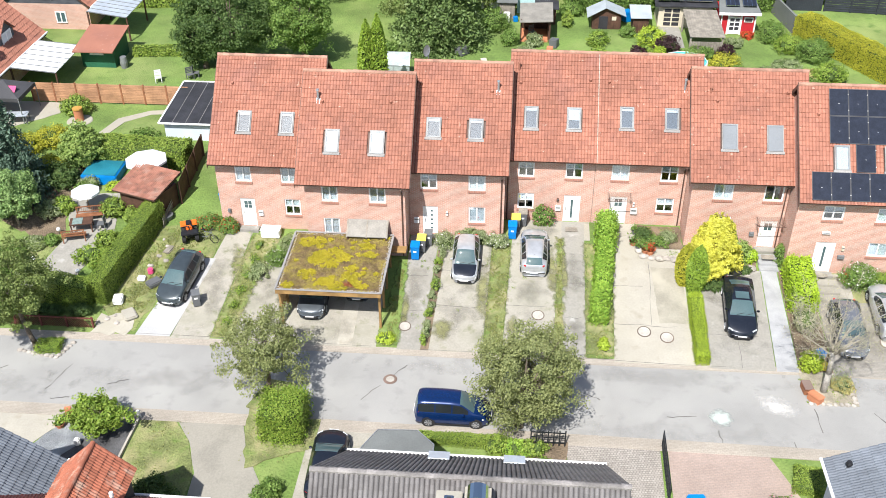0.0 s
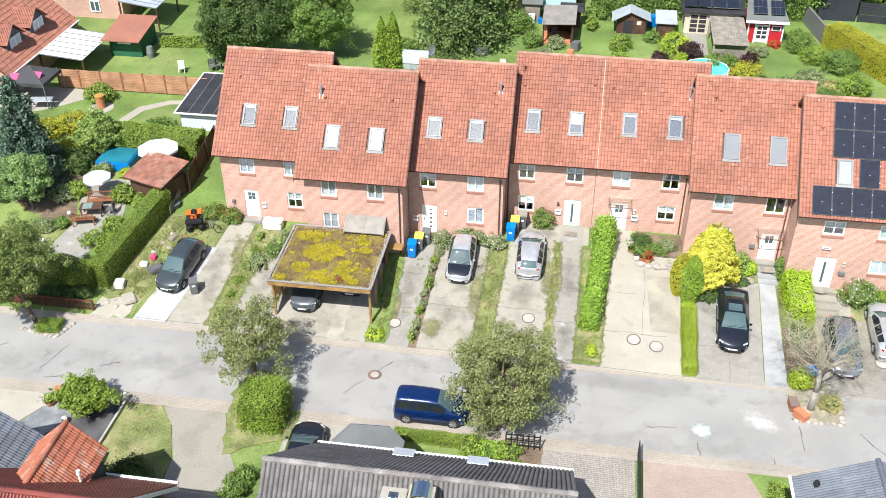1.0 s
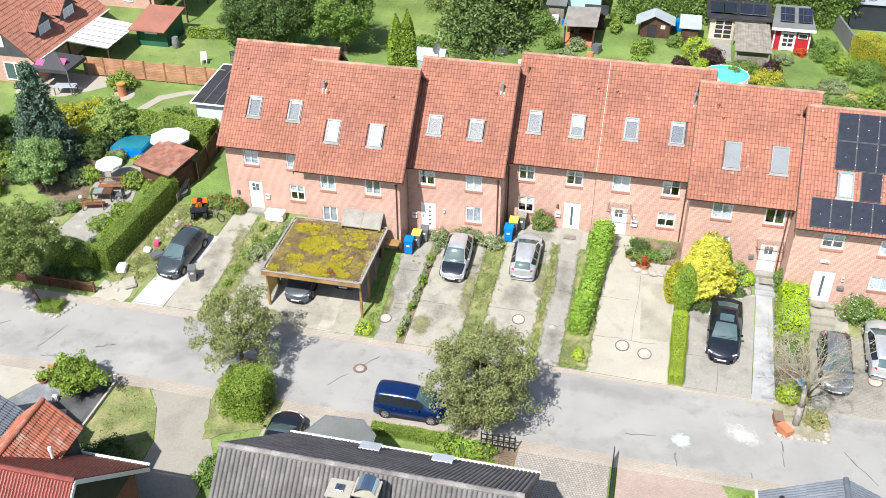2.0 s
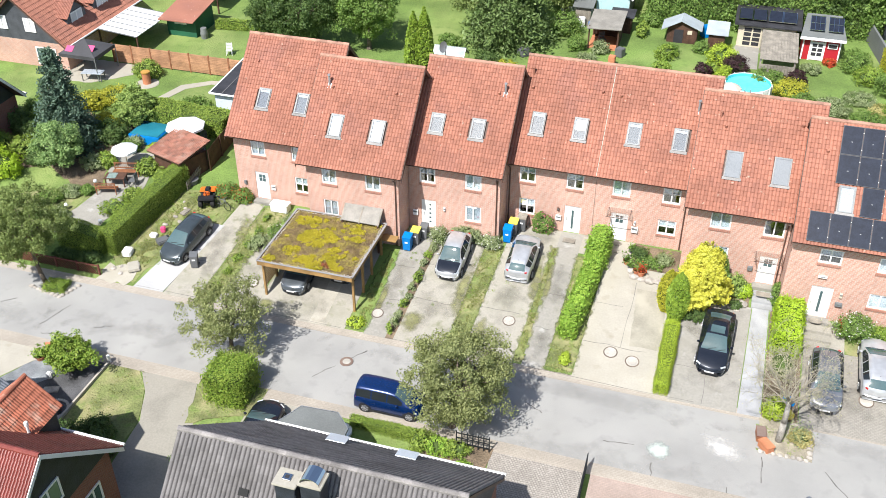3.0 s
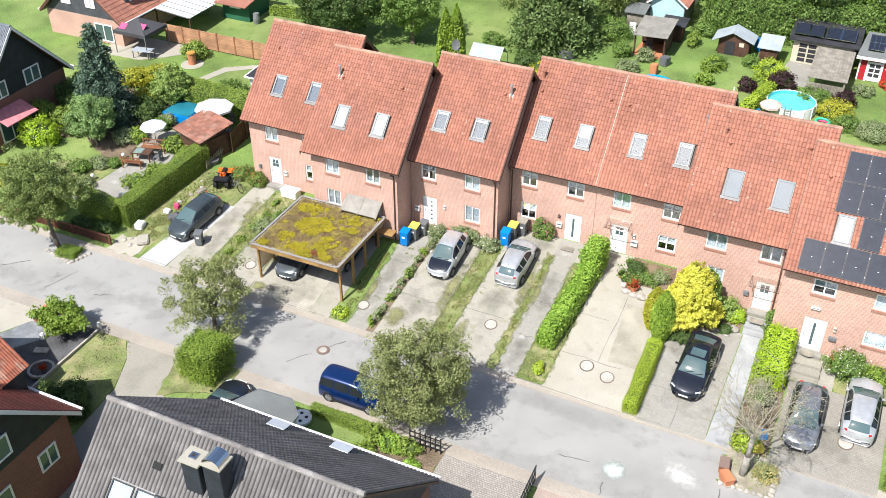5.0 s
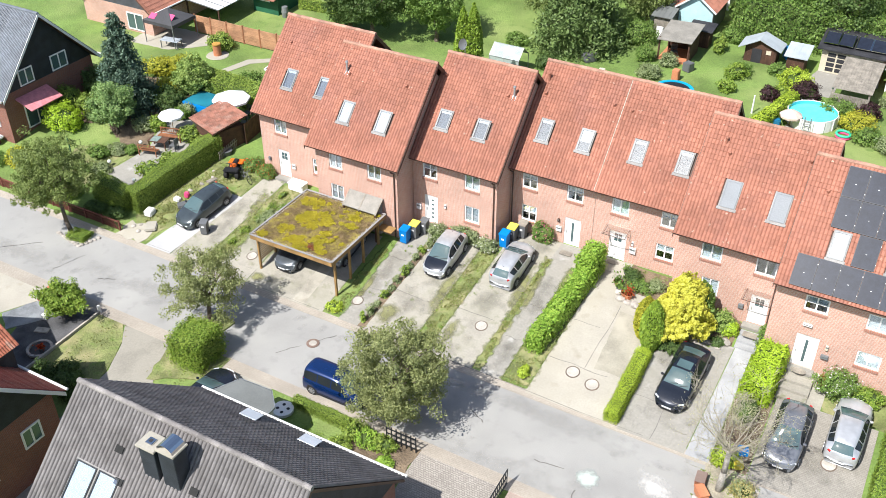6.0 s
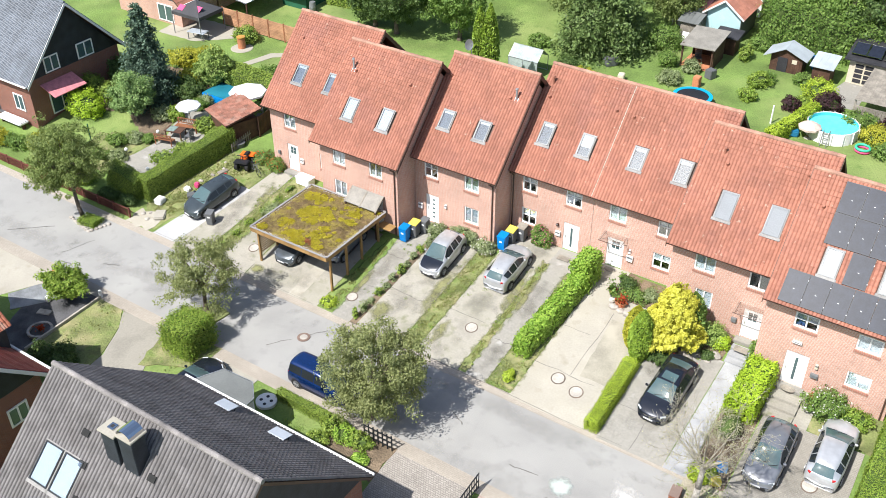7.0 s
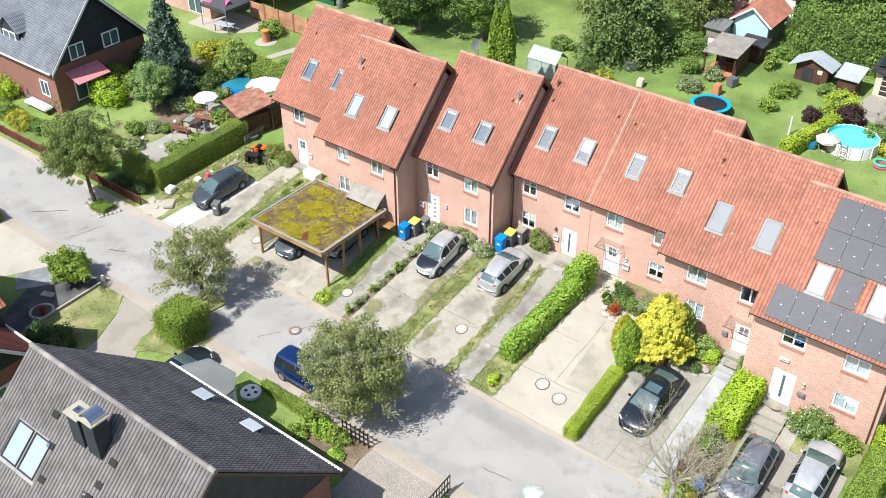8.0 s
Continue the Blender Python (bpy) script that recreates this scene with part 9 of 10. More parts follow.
dr = part("door", box(nb(), 13.0, 14.6, 86.32, 86.397, gz(86) + 0.05, 5.55), m_cream_p, s4, "door with black panes")
for i in range(2):
    for j in range(4):
        part("pane", box(nb(), 13.1 + i * 0.75, 13.72 + i * 0.75, 86.3, 86.318, 3.9 + j * 0.42, 4.22 + j * 0.42), m_dark, dr)
# weathered deck roof
dk = thing("deck_roof", "weathered plank canopy roof on posts", "canopy", (16.1, 82.7, gz(82)))
for i in range(13):
    x = 14.6 + i * 0.23
    part("plank", prism(nb(), [(x, 80.1, 5.35), (x + 0.22, 80.1, 5.35), (x + 0.22, 85.6, 5.7), (x, 85.6, 5.7)], (0, 0, 0.05)), m_wood_grey, dk)
for x, y in ((14.7, 80.3), (17.4, 80.3), (14.7, 85.4), (17.4, 85.4)):
    part("post", box(nb(), x - 0.07, x + 0.07, y - 0.07, y + 0.07, gz(y), 5.4), m_wood_grey, dk)
for i in range(12):
    x = 14.65 + i * 0.23
    part("board", box(nb(), x, x + 0.21, 80.22, 80.27, gz(80), 4.9), m_wood_grey, dk)
# red and white shed
s5 = thing("summer_house", "red and white summer house with solar panels", "summer house", (19.7, 86.3, gz(86)))
part("wall", box(nb(), 18.0, 21.1, 85.2, 88.0, gz(85) - 0.1, 5.7), m_redp, s5, "red board wall")
part("roof", prism(nb(), [(17.7, 84.8, 5.72), (21.4, 84.8, 5.72), (21.0, 88.4, 6.5), (18.1, 88.4, 6.5)], (0, 0, 0.1)), m_render_g, s5, "grey felt roof")
for xa, xb in ((18.0, 18.12), (18.6, 18.75), (20.98, 21.1), (19.75, 19.87)):
    part("corner_board", box(nb(), xa, xb, 85.12, 85.197, gz(85), 5.65), m_whitepaint, s5)
part("fascia", box(nb(), 17.7, 21.4, 84.74, 84.797, 5.6, 5.84), m_whitepaint, s5)
dr = part("door", box(nb(), 18.76, 19.74, 85.14, 85.197, gz(85) + 0.05, 5.35), m_whitepaint, s5, "white double door")
for i in range(2):
    for j in range(3):
        part("pane", box(nb(), 18.83 + i * 0.46, 19.2 + i * 0.46, 85.12, 85.138, 4.1 + j * 0.4, 4.38 + j * 0.4), m_dark, dr)
w = part("window", box(nb(), 20.05, 20.85, 85.12, 85.197, 4.85, 5.3), m_whitepaint, s5)
part("pane", box(nb(), 20.13, 20.77, 85.1, 85.118, 4.93, 5.22), m_dark, w)
for xa, tl in ((18.4, 0.0), (19.9, 0.0)):
    p = part("solar_panel", prism(nb(), [(xa, 85.6, 6.15), (xa + 1.15, 85.6, 6.15), (xa + 1.15, 87.2, 6.8), (xa, 87.2, 6.8)], (0, -0.01, 0.04)), m_pv, s5)
    bm = nb()
    for f in (0, 0.33, 0.66, 1):
        beam(bm, (xa + 1.15 * f, 85.6, 6.2), (xa + 1.15 * f, 87.2, 6.85), 0.04, 0.03)
    for f in (0, 0.5, 1):
        beam(bm, (xa, 85.6 + 1.6 * f, 6.2 + 0.65 * f), (xa + 1.15, 85.6 + 1.6 * f, 6.2 + 0.65 * f), 0.04, 0.03)
    part("panel_frame", bm, m_chrome, p)
# pale cyan hut with red tiles
hx, hy = 1.2, 88.8
s6 = thing("garden_hut", "pale cyan hut with a red tiled gable roof", "hut", (hx, hy + 1.6, gz(hy)))
part("wall", box(nb(), hx - 1.5, hx + 1.5, hy, hy + 4.3, gz(hy) - 0.1, 6.2), m_cyan, s6)
part("gable", prism(nb(), [(hx - 1.5, hy + 0.002, 6.2), (hx + 1.5, hy + 0.002, 6.2), (hx, hy + 0.002, 7.3)], (0, 0.12, 0)), m_cyan, s6)
part("wall_side", box(nb(), hx + 1.502, hx + 1.56, hy, hy + 4.3, gz(hy), 6.2), m_render_g, s6)
tiles(s6, slope_frame((hx + 1.85, hy - 0.3, 6.0), (hx, hy - 0.3, 7.4), (0, 1, 0)), 4.9, 2.32, m_tile)
tiles(s6, slope_frame((hx - 1.85, hy + 4.6, 6.0), (hx, hy + 4.6, 7.4), (0, -1, 0)), 4.9, 2.32, m_tile)
for xa in (hx + 1.85, hx - 1.85):
    part("verge_board", beam(nb(), (xa, hy - 0.32, 6.0), (hx, hy - 0.32, 7.4), 0.06, 0.14), m_whitepaint, s6)
shed("tool_shed", "small weathered grey tool shed", -1.9, -0.5, 86.9, 88.3, 5.5, 5.8, m_wood_grey, m_render_g)
shed("garden_shed", "white garden shed with a flat pink roof", -3.7, -0.9, 89.6, 92.0, 6.0, 6.2, m_whitepaint, m_awning)
shed("garden_shed", "white shed with a grey roof", -1.6, 2.6, 95.0, 98.0, 6.6, 7.0, m_whitepaint, m_sheet)
for i, (x, y, s, mt, lb) in enumerate(((-1.2, 86.6, (0.6, 0.2, 1.0), m_whitepaint, "white boards leaning on a shed"), (-0.4, 86.8, (0.4, 0.4, 0.5), m_blue, "light blue plastic tub"), (9.9, 87.6, (0.8, 0.8, 1.0), m_blue, "blue tank behind a shed"), (-4.9, 79.5, (1.1, 0.8, 0.7), m_grey_pl, "grey compost crate on the lawn"), (3.1, 81.5, (0.7, 0.7, 0.75), m_grey_pl, "covered dark grill on the lawn"), (2.7, 79.5, (0.55, 0.55, 0.9), m_terra, "rust-red fire basket on the lawn"), (-2.9, 77.3, (0.7, 0.5, 0.6), m_cream_p, "small wooden nesting house on the lawn"))):
    plain("garden_item", lb, "garden item", (x, y, gz(y)), s, mt, 17 * i, 0.04)
# trampoline
tp = local_thing("trampoline", "round trampoline with a bright blue pad", "trampoline", (3.5, 76.5, gz(76.5)))
bm = nb()
N = 28
for i in range(N):
    a0, a1 = 2 * math.pi * i / N, 2 * math.pi * (i + 1) / N
    prism(bm, [(1.55 * math.cos(a0), 1.55 * math.sin(a0), 0.72), (1.55 * math.cos(a1), 1.55 * math.sin(a1), 0.72), (1.25 * math.cos(a1), 1.25 * math.sin(a1), 0.72), (1.25 * math.cos(a0), 1.25 * math.sin(a0), 0.72)], (0, 0, 0.05))
part("pad", bm, surf("trampoline_blue", (0.0, 0.33, 0.6), 0.5, var=0.08), tp)
bm = nb()
bmesh.ops.create_circle(bm, cap_ends=True, segments=N, radius=1.26, matrix=Matrix.Translation((0, 0, 0.73)))
bmesh.ops.solidify(bm, geom=bm.faces[:], thickness=0.02)
part("mat", bm, m_black, tp)
for i in range(6):
    a = i * math.pi / 3
    part("leg", tube(nb(), (1.45 * math.cos(a), 1.45 * math.sin(a), 0), (1.45 * math.cos(a), 1.45 * math.sin(a), 0.72), 0.03), m_frame_grey, tp)
# round pool
PX, PY = 14.0, 77.6
pl = local_thing("round_pool", "round white-walled pool with turquoise water", "pool", (PX, PY, gz(PY)))
bm = nb()
for i in range(32):
    a0, a1 = 2 * math.pi * i / 32, 2 * math.pi * (i + 1) / 32
    prism(bm, [(1.85 * math.cos(a0), 1.85 * math.sin(a0), -0.05), (1.85 * math.cos(a1), 1.85 * math.sin(a1), -0.05), (1.8 * math.cos(a1), 1.8 * math.sin(a1), -0.05), (1.8 * math.cos(a0), 1.8 * math.sin(a0), -0.05)], (0, 0, 0.95))
part("wall", bm, m_whitepaint, pl, "white panel pool wall")
bm = nb()
bmesh.ops.create_circle(bm, cap_ends=True, segments=32, radius=1.8, matrix=Matrix.Translation((0, 0, 0.62)))
part("water", bm, m_water, pl, "turquoise water")
bm = nb()
for i in range(32):
    a0, a1 = 2 * math.pi * i / 32, 2 * math.pi * (i + 1) / 32
    prism(bm, [(1.795 * math.cos(a0), 1.795 * math.sin(a0), 0.4), (1.795 * math.cos(a1), 1.795 * math.sin(a1), 0.4), (1.77 * math.cos(a1), 1.77 * math.sin(a1), 0.4), (1.77 * math.cos(a0), 1.77 * math.sin(a0), 0.4)], (0, 0, 0.46))
part("liner", bm, m_pool, pl, "turquoise pool liner")
for i in range(14):
    a = 2 * math.pi * i / 14
    part("upright", tube(nb(), (1.89 * math.cos(a), 1.89 * math.sin(a), 0), (1.89 * math.cos(a), 1.89 * math.sin(a), 0.93), 0.035, 0.035, 6), m_upvc, pl)
bm = nb()
for s in (-0.22, 0.22):
    tube(bm, (s, -2.3, 0), (s, -1.88, 1.15), 0.03)
    tube(bm, (s, -1.5, 0.5), (s, -1.88, 1.15), 0.03)
for i in range(4):
    tube(bm, (-0.22, -2.22 + i * 0.09, 0.22 + i * 0.24), (0.22, -2.22 + i * 0.09, 0.22 + i * 0.24), 0.025)
part("ladder", bm, m_frame_grey, pl, "grey pool ladder")
umbrella("beige parasol beside a pool", PX - 1.3, PY - 1.5, gz(PY - 1.5), 1.4, 0.85, surf("beige_canvas", (0.58, 0.47, 0.4), 0.85, var=0.08))
plain("pool_pump", "blue pump box beside a pool", "pump", (PX - 2.3, PY - 1.7, gz(PY - 1.7)), (0.7, 0.6, 0.5), m_tarp, 20, 0.08)
rt = local_thing("swim_ring", "pink and green inflatable ring on the lawn", "toy", (16.6, 76.3, gz(76.3)))
for z, mt in ((0.1, m_pink), (0.28, surf("toy_green", (0.05, 0.5, 0.3), 0.5))):
    v, f = [], []
    for i in range(20):
        a = 2 * math.pi * i / 20
        for j in range(8):
            g = 2 * math.pi * j / 8
            v.append(((0.5 + 0.1 * math.cos(g)) * math.cos(a), (0.5 + 0.1 * math.cos(g)) * math.sin(a), z + 0.1 * math.sin(g)))
            f.append((i * 8 + j, (i + 1) % 20 * 8 + j, (i + 1) % 20 * 8 + (j + 1) % 8, i * 8 + (j + 1) % 8))
    raw_part("ring", v, f, mt, rt, smooth=True)
pp = local_thing("clothes_post", "white post standing on the lawn", "post", (9.7, 76.8, gz(76.8)))
part("post", tube(nb(), (0, 0, 0), (0, 0, 1.5), 0.07, 0.06, 8), m_upvc, pp)
# greenhouse
gh = thing("greenhouse", "small glass greenhouse with white frame", "greenhouse", (-10.3, 74.8, gz(74.8)))
gx0, gx1, gy0, gy1, g0 = -11.6, -8.9, 73.9, 75.8, gz(74.5)
bm = nb()
for x in (gx0, (gx0 + gx1) / 2, gx1):
    for a, b in (((x, gy0, g0), (x, gy0, g0 + 1.4)), ((x, gy1, g0), (x, gy1, g0 + 1.4)), ((x, gy0, g0 + 1.4), (x, (gy0 + gy1) / 2, g0 + 2.2)), ((x, (gy0 + gy1) / 2, g0 + 2.2), (x, gy1, g0 + 1.4))):
        beam(bm, a, b, 0.045, 0.045)
for y, z in ((gy0, g0 + 1.4), (gy1, g0 + 1.4), ((gy0 + gy1) / 2, g0 + 2.2), (gy0, g0 + 0.1), (gy1, g0 + 0.1)):
    beam(bm, (gx0, y, z), (gx1, y, z), 0.045, 0.045)
part("glazing_frame", bm, m_zinc, gh)
ymid = (gy0 + gy1) / 2
for xa, xb in ((gx0, (gx0 + gx1) / 2), ((gx0 + gx1) / 2, gx1)):
    for q in ([(xa, gy0, g0 + 1.42), (xb, gy0, g0 + 1.42), (xb, ymid, g0 + 2.22), (xa, ymid, g0 + 2.22)], [(xa, gy1, g0 + 1.42), (xb, gy1, g0 + 1.42), (xb, ymid, g0 + 2.22), (xa, ymid, g0 + 2.22)], [(xa, gy0, g0), (xb, gy0, g0), (xb, gy0, g0 + 1.4), (xa, gy0, g0 + 1.4)]):
        part("pane", prism(nb(), q, (0, 0.01, 0.01)), m_polyglass, gh)
# satellite dish on a pole
sd = local_thing("satellite_dish", "pale blue-grey satellite dish on the roof ridge", "satellite dish", (-5.8, 58.75, 11.5))
part("pole", tube(nb(), (0, 0, 0), (0, 0, 1.2), 0.03, 0.03, 8), m_frame_grey, sd)
bm = nb()
rows = []
for i in range(5):
    rr = 0.4 * i / 4
    rows.append([Vector((rr * math.cos(a) * 0.5 - 0.1, -0.1 + 0.5 * rr * math.cos(a) - 0.4 * rr * rr, 1.2 + rr * math.sin(a))) for a in np.linspace(0, 2 * math.pi, 19)[:-1]])
for r0, r1 in zip(rows[:-1], rows[1:]):
    for i in range(18):
        j = (i + 1) % 18
        if (r0[i] - r0[j]).length < 1e-6:
            bm.faces.new([bm.verts.new(v) for v in (r0[i], r1[i], r1[j])])
        else:
            bm.faces.new([bm.verts.new(v) for v in (r0[i], r1[i], r1[j], r0[j])])
bmesh.ops.remove_doubles(bm, verts=bm.verts, dist=0.001)
part("dish", bm, m_zinc, sd, smooth=True)
part("feed_arm", tube(nb(), (-0.1, -0.15, 0.85), (0.1, -0.55, 1.1), 0.015), m_frame_grey, sd)
# boundary walls and fences on the right
gw = thing("garden_wall", "grey rendered wall between two gardens", "wall", (24.2, 88, gz(88)))
part("wall", prism(nb(), [(24.7, 85.0, gz(85)), (24.9, 85.0, gz(85)), (23.6, 91.5, gz(91)), (23.4, 91.5, gz(91))], (0, 0, 1.7)), m_render_g, gw)
hedge("clipped_hedge", "tall golden yellow clipped hedge", [(25.3, 85.4), (34.0, 71.0)], 1.9, 2.1, l_yhedge, 0.15, 210, 300)
dkf = thing("board_fence", "black horizontal board fence", "fence", (33, 88, gz(88)))
for i in range(8):
    part("plank", beam(nb(), (28.6, 91.0, gz(91) + 0.15 + i * 0.23), (38.0, 90.0, gz(90) + 0.15 + i * 0.23), 0.04, 0.2), m_blackp, dkf)
for i in range(5):
    f = i / 4
    part("post", box(nb(), 28.55 + 9.4 * f, 28.69 + 9.4 * f, 90.9 - f, 91.04 - f, gz(90), gz(90) + 2.0), m_blackp, dkf)
shed("garden_shed", "dark blue-black shed with a pale sheet roof", 25.0, 28.4, 91.0, 94.2, 6.3, 6.6, m_blackp, m_sheet)
rs_ = thing("sleeper_wall", "weathered timber edging along a hedge", "edging", (31.5, 80, gz(80)))
for i in range(3):
    part("sleeper", beam(nb(), (28.0, 86.5, gz(86) + 0.12 + i * 0.22), (36.5, 72.5, gz(73) + 0.12 + i * 0.22), 0.2, 0.2), m_wood_grey, rs_)
# shrubs of the back gardens
for i, (x, y, r, mt, lb) in enumerate(((-7.4, 76.7, (1.2, 0.9, 1.0), l_dark, "blue-green rounded shrub on the lawn"), (-5.9, 76.0, (1.1, 0.8, 0.9), l_yhedge, "golden yellow shrub on the lawn"), (-4.6, 75.0, (0.9, 0.7, 0.6), l_mid, "low green shrub on the lawn"), (0.6, 79.0, (1.1, 0.8, 1.0), l_pale, "pale grassy shrub on the lawn"), (1.3, 81.7, (0.8, 0.7, 1.0), l_pale, "silvery shrub before a shelter"), (-0.8, 81.8, (0.8, 0.8, 1.3), l_mid, "green shrub beside a shelter"),
                                        (6.9, 82.1, (0.9, 0.8, 1.1), l_privet, "yellow-green shrub on the lawn"), (7.2, 83.2, (0.8, 0.8, 0.8), l_mid, "green shrub before a shed"), (9.7, 84.2, (0.7, 0.6, 0.9), l_mid, "green shrub before a shed"), (11.7, 82.3, (1.3, 1.2, 1.7), l_bright, "bright green tall shrub"), (12.8, 80.5, (1.2, 1.1, 1.7), l_purple, "dark purple-leaved shrub on the lawn"), (10.3, 79.6, (0.7, 0.6, 1.1), l_purple, "purple-leaved shrub beside the lawn"),
                                        (11.0, 80.4, (0.8, 0.7, 0.9), l_privet, "green shrub beside a pool"), (15.5, 79.6, (1.3, 1.0, 1.2), l_mid, "green shrub before a canopy"), (17.6, 79.9, (0.9, 0.8, 1.3), l_purple, "purple-leaved shrub beside the lawn"), (17.2, 77.6, (1.5, 1.2, 1.4), l_yhedge, "yellow-green shrub on the lawn"), (18.2, 76.4, (1.1, 1.0, 1.0), l_mid, "green shrub on the lawn"),
                                        (20.4, 84.4, (0.5, 0.4, 0.6), l_redf, "red flowers before a summer house"), (22.4, 84.0, (1.3, 1.4, 1.7), l_mid, "green shrub by a wall"), (23.6, 81.8, (1.4, 1.3, 1.4), l_privet, "green shrub by a wall"), (25.2, 80.2, (1.6, 1.4, 1.8), l_mid, "green shrub by a wall"), (22.6, 78.2, (1.3, 1.0, 0.8), l_pale, "grey-green perennials by a wall"), (25.6, 76.2, (1.5, 1.2, 1.5), l_privet, "arching green shrub by a wall"), (24.2, 76.6, (1.0, 0.9, 0.7), l_dryleaf, "dry orange perennials by a wall"), (20.3, 75.6, (1.4, 1.1, 1.3), l_pale, "pale shrub behind the row"), (23.0, 73.4, (1.5, 1.3, 1.5), l_mid, "green shrub behind the row"),
                                        (4.4, 86.2, (0.5, 0.8, 1.3), l_hedge, "clipped hedge piece beside a shelter"), (4.9, 88.9, (1.2, 1.0, 1.2), l_mid, "green shrub behind a shelter"), (-2.6, 85.0, (1.8, 1.6, 1.8), l_mid, "green bush under trees"), (-11.8, 79.6, (1.0, 0.9, 1.0), l_mid, "green shrub on the lawn"), (6.9, 79.5, (0.7, 0.6, 1.0), l_privet, "loose green shrub on the lawn"), (18.9, 82.6, (0.8, 0.7, 0.8), l_pale, "pale perennials on the lawn"))):
    bush("garden_shrub", lb, (x, y), r, mt, 0.145, int(620 * r[0] * r[2] + 450), 310 + i)
hedge("clipped_hedge", "laurel hedge between two gardens", [(10.6, 73.6), (12.1, 79.4)], 0.9, 1.2, l_bright, 0.19, 120, 350)
column("column_thuja", "tall twin columnar thuja behind the row", (-11.6, 69.3), 7.3, 0.66, l_thuja, 5000, 0.15, 360)
column("column_thuja", "tall twin columnar thuja behind the row", (-10.75, 69.4), 7.7, 0.68, l_thuja, 5000, 0.15, 361)
# trees and woods along the back
for i, (x, y, hc_, r, mt, lb) in enumerate(((-24.0, 75.2, 4.4, (3.3, 3.0, 3.7), l_dark, "dark green broad garden tree"), (-18.4, 77.0, 4.1, (2.9, 2.7, 3.3), l_mid, "green garden tree behind the row"), (-26.6, 75.5, 3.4, (2.4, 2.2, 3.0), l_dark, "dark bushy tree by a lawn"), (-9.5, 84.6, 4.6, (3.4, 3.0, 4.0), l_lime, "pale green weeping tree"), (-15.0, 92.0, 4.6, (4.5, 3.4, 4.4), l_dark, "dark green tree in shade"), (-21.0, 90.5, 5.4, (4.4, 3.6, 5.0), l_dark, "dark green tree in shade"), (-3.2, 89.0, 3.6, (2.6, 2.2, 3.2), l_lime, "light green tall bush by trees"), (-6.3, 93.5, 4.8, (4.0, 3.0, 4.4), l_lime, "light green tree behind the gardens"),
                                             (36.5, 81.0, 4.0, (3.0, 3.0, 4.0), l_blue, "dark green tree by a fence"), (-29.0, 93.0, 4.0, (4.0, 3.0, 3.6), l_mid, "green tree beyond a hedge"))):
    tree("garden_tree", lb, (x, y), hc_, r, mt, 0.2, 165, 78, 0.2, 400 + i, low=-0.9, shell=0.55)
conifer("spruce_tree", "broad dark green spruce", (-6.9, 81.8), 10.5, 4.2, l_conif, 34000, 0.21, 420)
conifer("spruce_tree", "dark green spruce in a garden", (-25.0, 83.5), 9.5, 3.4, l_conif, 20000, 0.22, 421)
for i in range(14):
    x = 5.5 + i * 2.6
    y = 92.8 + 1.6 * math.sin(i * 1.7) + (3 if i > 9 else 0) + (1.5 if i < 1 else 0)
    tree("wood_edge_tree", "dense green tree at the edge of a wood", (x, y), 3.8 + 0.6 * math.sin(i), (2.6, 2.4, 3.8 + 0.5 * math.cos(i * 2)), l_mid if i % 3 else l_dark, 0.235, 110, 68, 0.18, 430 + i, low=-0.95, shell=0.6)
rg = np.random.default_rng(500)
cs = []
bm = nb()
for i in range(190):
    x, y = rg.uniform(-75, 85), rg.uniform(97, 135)
    r = rg.uniform(2.2, 4.2)
    h = rg.uniform(4.5, 8.5)
    d = rg.normal(size=(150, 3))
    d /= np.linalg.norm(d, axis=1)[:, None]
    d *= rg.uniform(0.7, 1.1, (150, 1))
    cs.append(np.array((x, y, gz(y) + h * 0.55)) + d * np.array((r, r, h * 0.55)))
    ball(bm, (x, y, gz(y) + h * 0.5), 0.8, r, r, h * 0.5, 1)
wood = thing("far_wood", "dense green wood beyond the gardens", "wood", (0, 115, gz(115)), kind="stuff")
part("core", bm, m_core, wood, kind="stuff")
leaf_part("foliage", rg, np.concatenate(cs), 0.85, l_mid, wood, kind="stuff")
hedge("overgrown_hedge", "tall overgrown green thicket behind garden sheds", [(4.6, 90.4), (12.0, 91.0), (24.0, 92.0)], 3.0, 3.6, l_mid, 0.24, 75, 512, rough=0.34)
hedge("overgrown_hedge", "tall overgrown green thicket behind a fence", [(24.5, 96.2), (44.0, 94.0)], 3.0, 3.6, l_mid, 0.24, 70, 513, rough=0.34)
hedge("clipped_hedge", "long clipped hedge at the end of a lawn", [(-37, 88.5), (-22, 89.5)], 1.6, 1.8, l_hedge, 0.24, 90, 510)
hedge("clipped_hedge", "low clipped hedge by a lawn", [(-33.5, 77.5), (-28.0, 78.0)], 0.9, 0.8, l_hedge, 0.18, 130, 511)

# door mats
for x, y, z, rnd_ in ((7.0, 54.95, 2.12, True), (16.4, 52.2, 2.03, False), (19.5, 50.95, 1.68, True), (4.0, 54.4, 2.1, False)):
    t = local_thing("door_mat", "dark coir mat before a front door", "door mat", (x, y, z + 0.005), "door mats")
    bm = nb()
    if rnd_:
        bmesh.ops.create_cone(bm, cap_ends=True, segments=20, radius1=0.42, radius2=0.42, depth=0.03, matrix=Matrix.Translation((0, 0, 0.015)) @ Matrix.Diagonal((1, 0.6, 1, 1)))
    else:
        box(bm, -0.4, 0.4, -0.25, 0.25, 0, 0.03, 0.005)
    part("mat", bm, m_wood_grey, t)
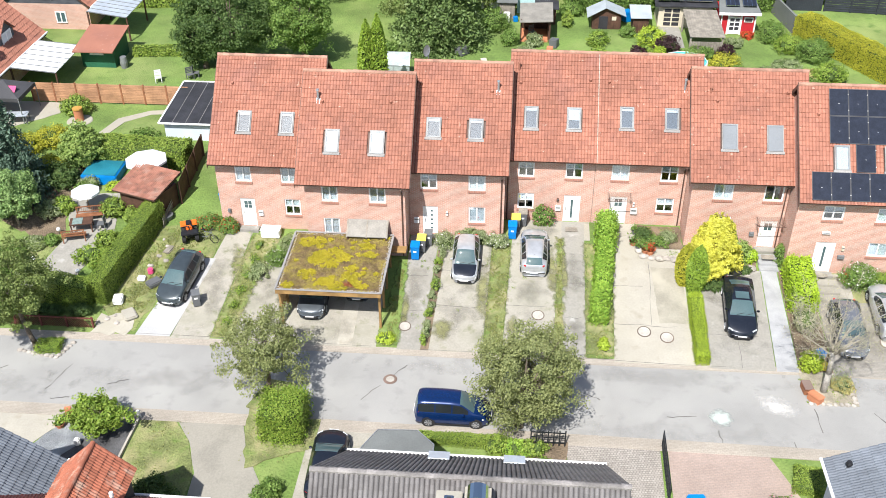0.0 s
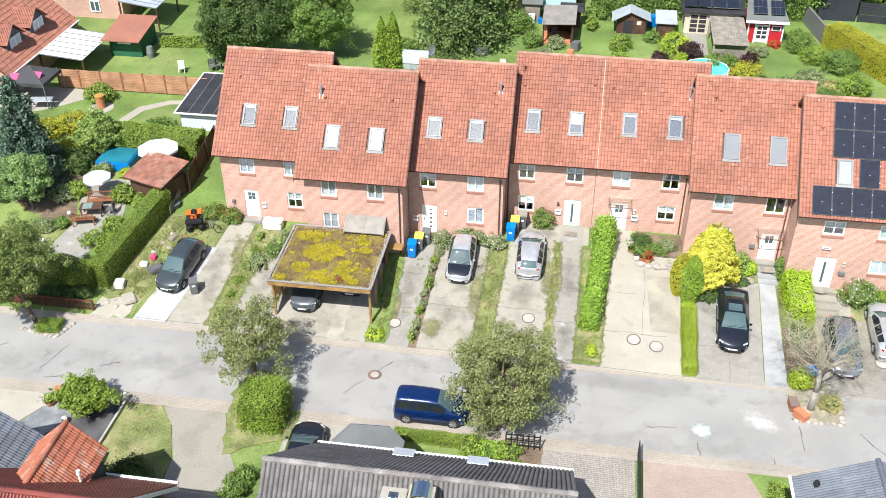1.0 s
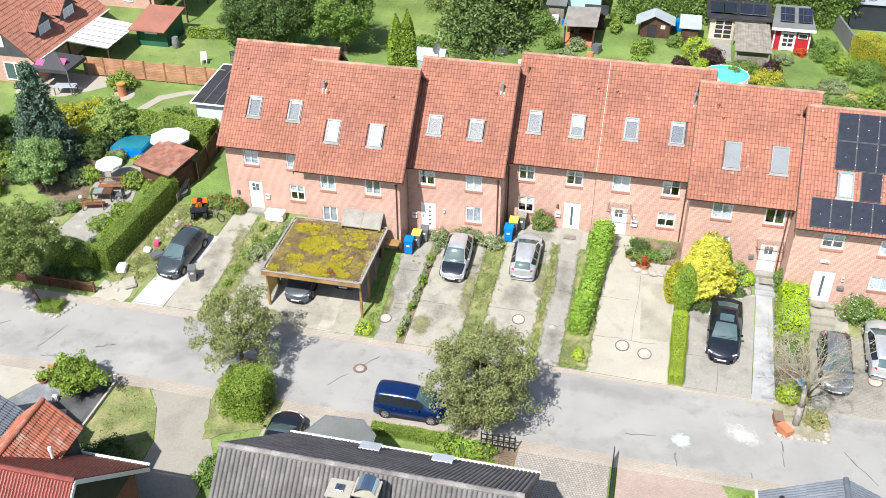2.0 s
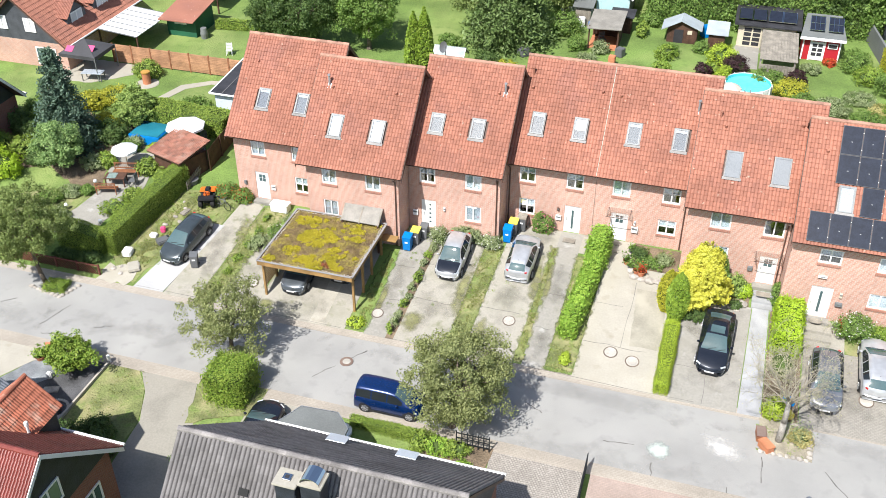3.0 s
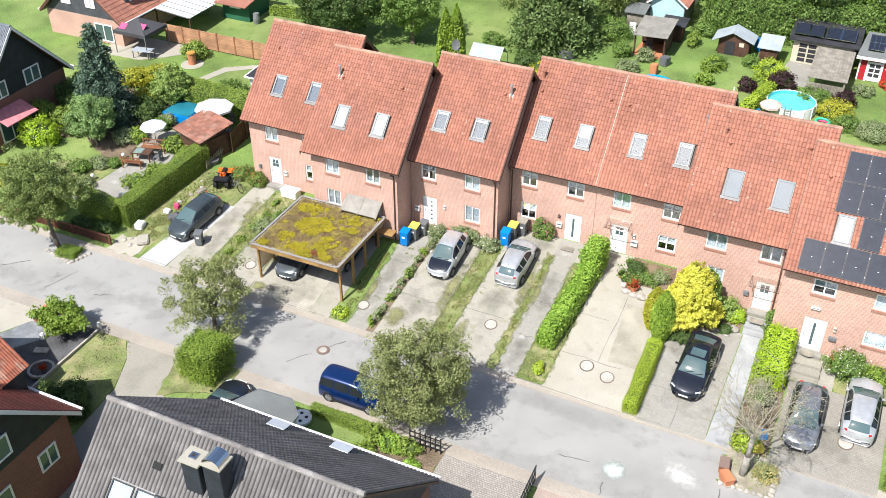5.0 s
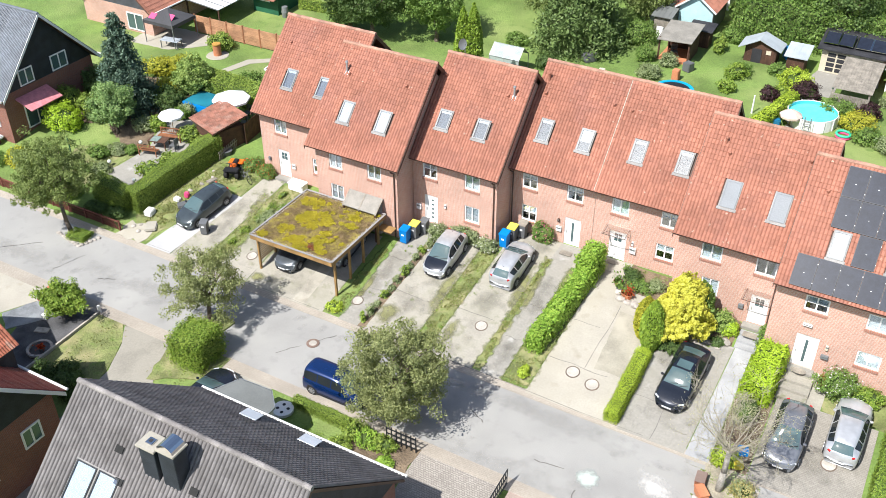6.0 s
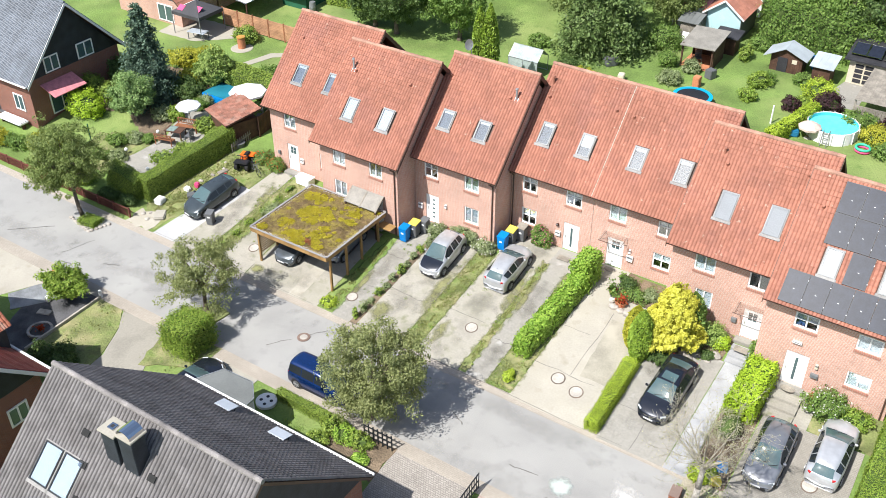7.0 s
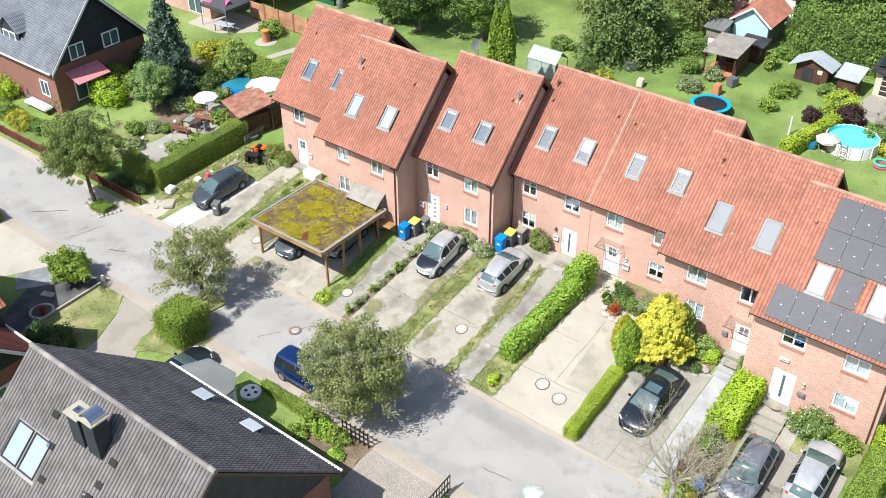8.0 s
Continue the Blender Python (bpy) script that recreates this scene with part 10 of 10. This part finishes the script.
# weeds in joints and along edges
rg = np.random.default_rng(900)
wp = []
for xa, xb, y0, y1, k in ((-4.6, -1.2, 46.5, 52.6, 8), (-0.3, 3.1, 46.5, 53.4, 8), (-16.7, -13.8, 46, 51, 14), (-6.6, -4.7, 45, 53, 14), (-17.9, -16.4, 44, 53, 26), (4.7, 6.2, 44, 53, 20), (-1.4, -0.1, 44, 53, 30), (2.8, 3.4, 44, 53, 16), (-7.7, -6.5, 44, 50, 14), (11.4, 15.6, 49.8, 53, 26), (8.3, 11.1, 52.3, 55, 22), (-24.5, -19.2, 46, 53, 60), (-4.4, -0.6, 52.3, 53.2, 16), (-16, -13.2, 50.5, 53.2, 30), (16.8, 19.6, 41, 43, 24), (-14, -12, 38.3, 40.3, 16), (-4, 3, 33.6, 36.4, 30)):
    for _ in range(k):
        c = np.array((rg.uniform(xa, xb), rg.uniform(y0, y1)))
        q = c + rg.normal(size=(26, 2)) * rg.uniform(0.03, 0.12)
        wp.append(np.column_stack([q, np.interp(q[:, 1], GY, GZ) + rg.uniform(0.03, 0.1, 26)]))
w_ = thing("weeds", "scattered low weeds in joints and borders", "weeds", (0, 48, gz(48)), kind="stuff")
leaf_part("foliage", rg, np.concatenate(wp), 0.05, l_privet, w_, kind="stuff", up=0.5)
# grass blades along the verges and on rough lawns
rg = np.random.default_rng(901)
gp = []
for xa, xb, y0, y1, x2, x3, k in ((-17.8, -16.7, 44, 52.6, -17.1, -15.2, 2600), (-7.7, -6.55, 44, 50.6, -6.9, -6.65, 1600), (-1.35, -0.3, 44, 52.6, -1.15, 0.05, 2600), (2.85, 3.3, 44, 53.4, 3.15, 3.4, 1500), (4.75, 6.3, 43.8, 53, 4.9, 6.6, 2600),
                                  (-24.6, -22.6, 45.6, 53, -23.6, -19.2, 5200), (-19.6, -18.1, 31.6, 37, -19.6, -16.6, 500), (-14.1, -12.2, 38.2, 40.4, -13.4, -12.0, 800), (-13.8, -10.2, 34.6, 37.8, -13.8, -10.0, 600)):
    w = rg.uniform(0, 1, k)
    u = np.clip(rg.normal(0.5, 0.25, k), 0.02, 0.98)
    x = (xa + (x2 - xa) * w) * (1 - u) + (xb + (x3 - xb) * w) * u
    y = y0 + (y1 - y0) * w
    thin = np.array([noise.noise(Vector((p * 1.4, q * 1.4, 7.0))) for p, q in zip(x, y)]) > -0.12
    x, y = x[thin], y[thin]
    gp.append(np.column_stack([x, y, np.interp(y, GY, GZ) + rg.uniform(0.04, 0.08, len(x))]))
gt_ = thing("grass_tufts", "short dry grass blades on verges and rough lawns", "grass", (0, 48, gz(48)), kind="stuff")
leaf_part("blades", rg, np.concatenate(gp), 0.085, leafy("leaf_grass", (0.22, 0.26, 0.08), (0.38, 0.37, 0.16), 0.3), gt_, kind="stuff", up=0.4, long=1.3)
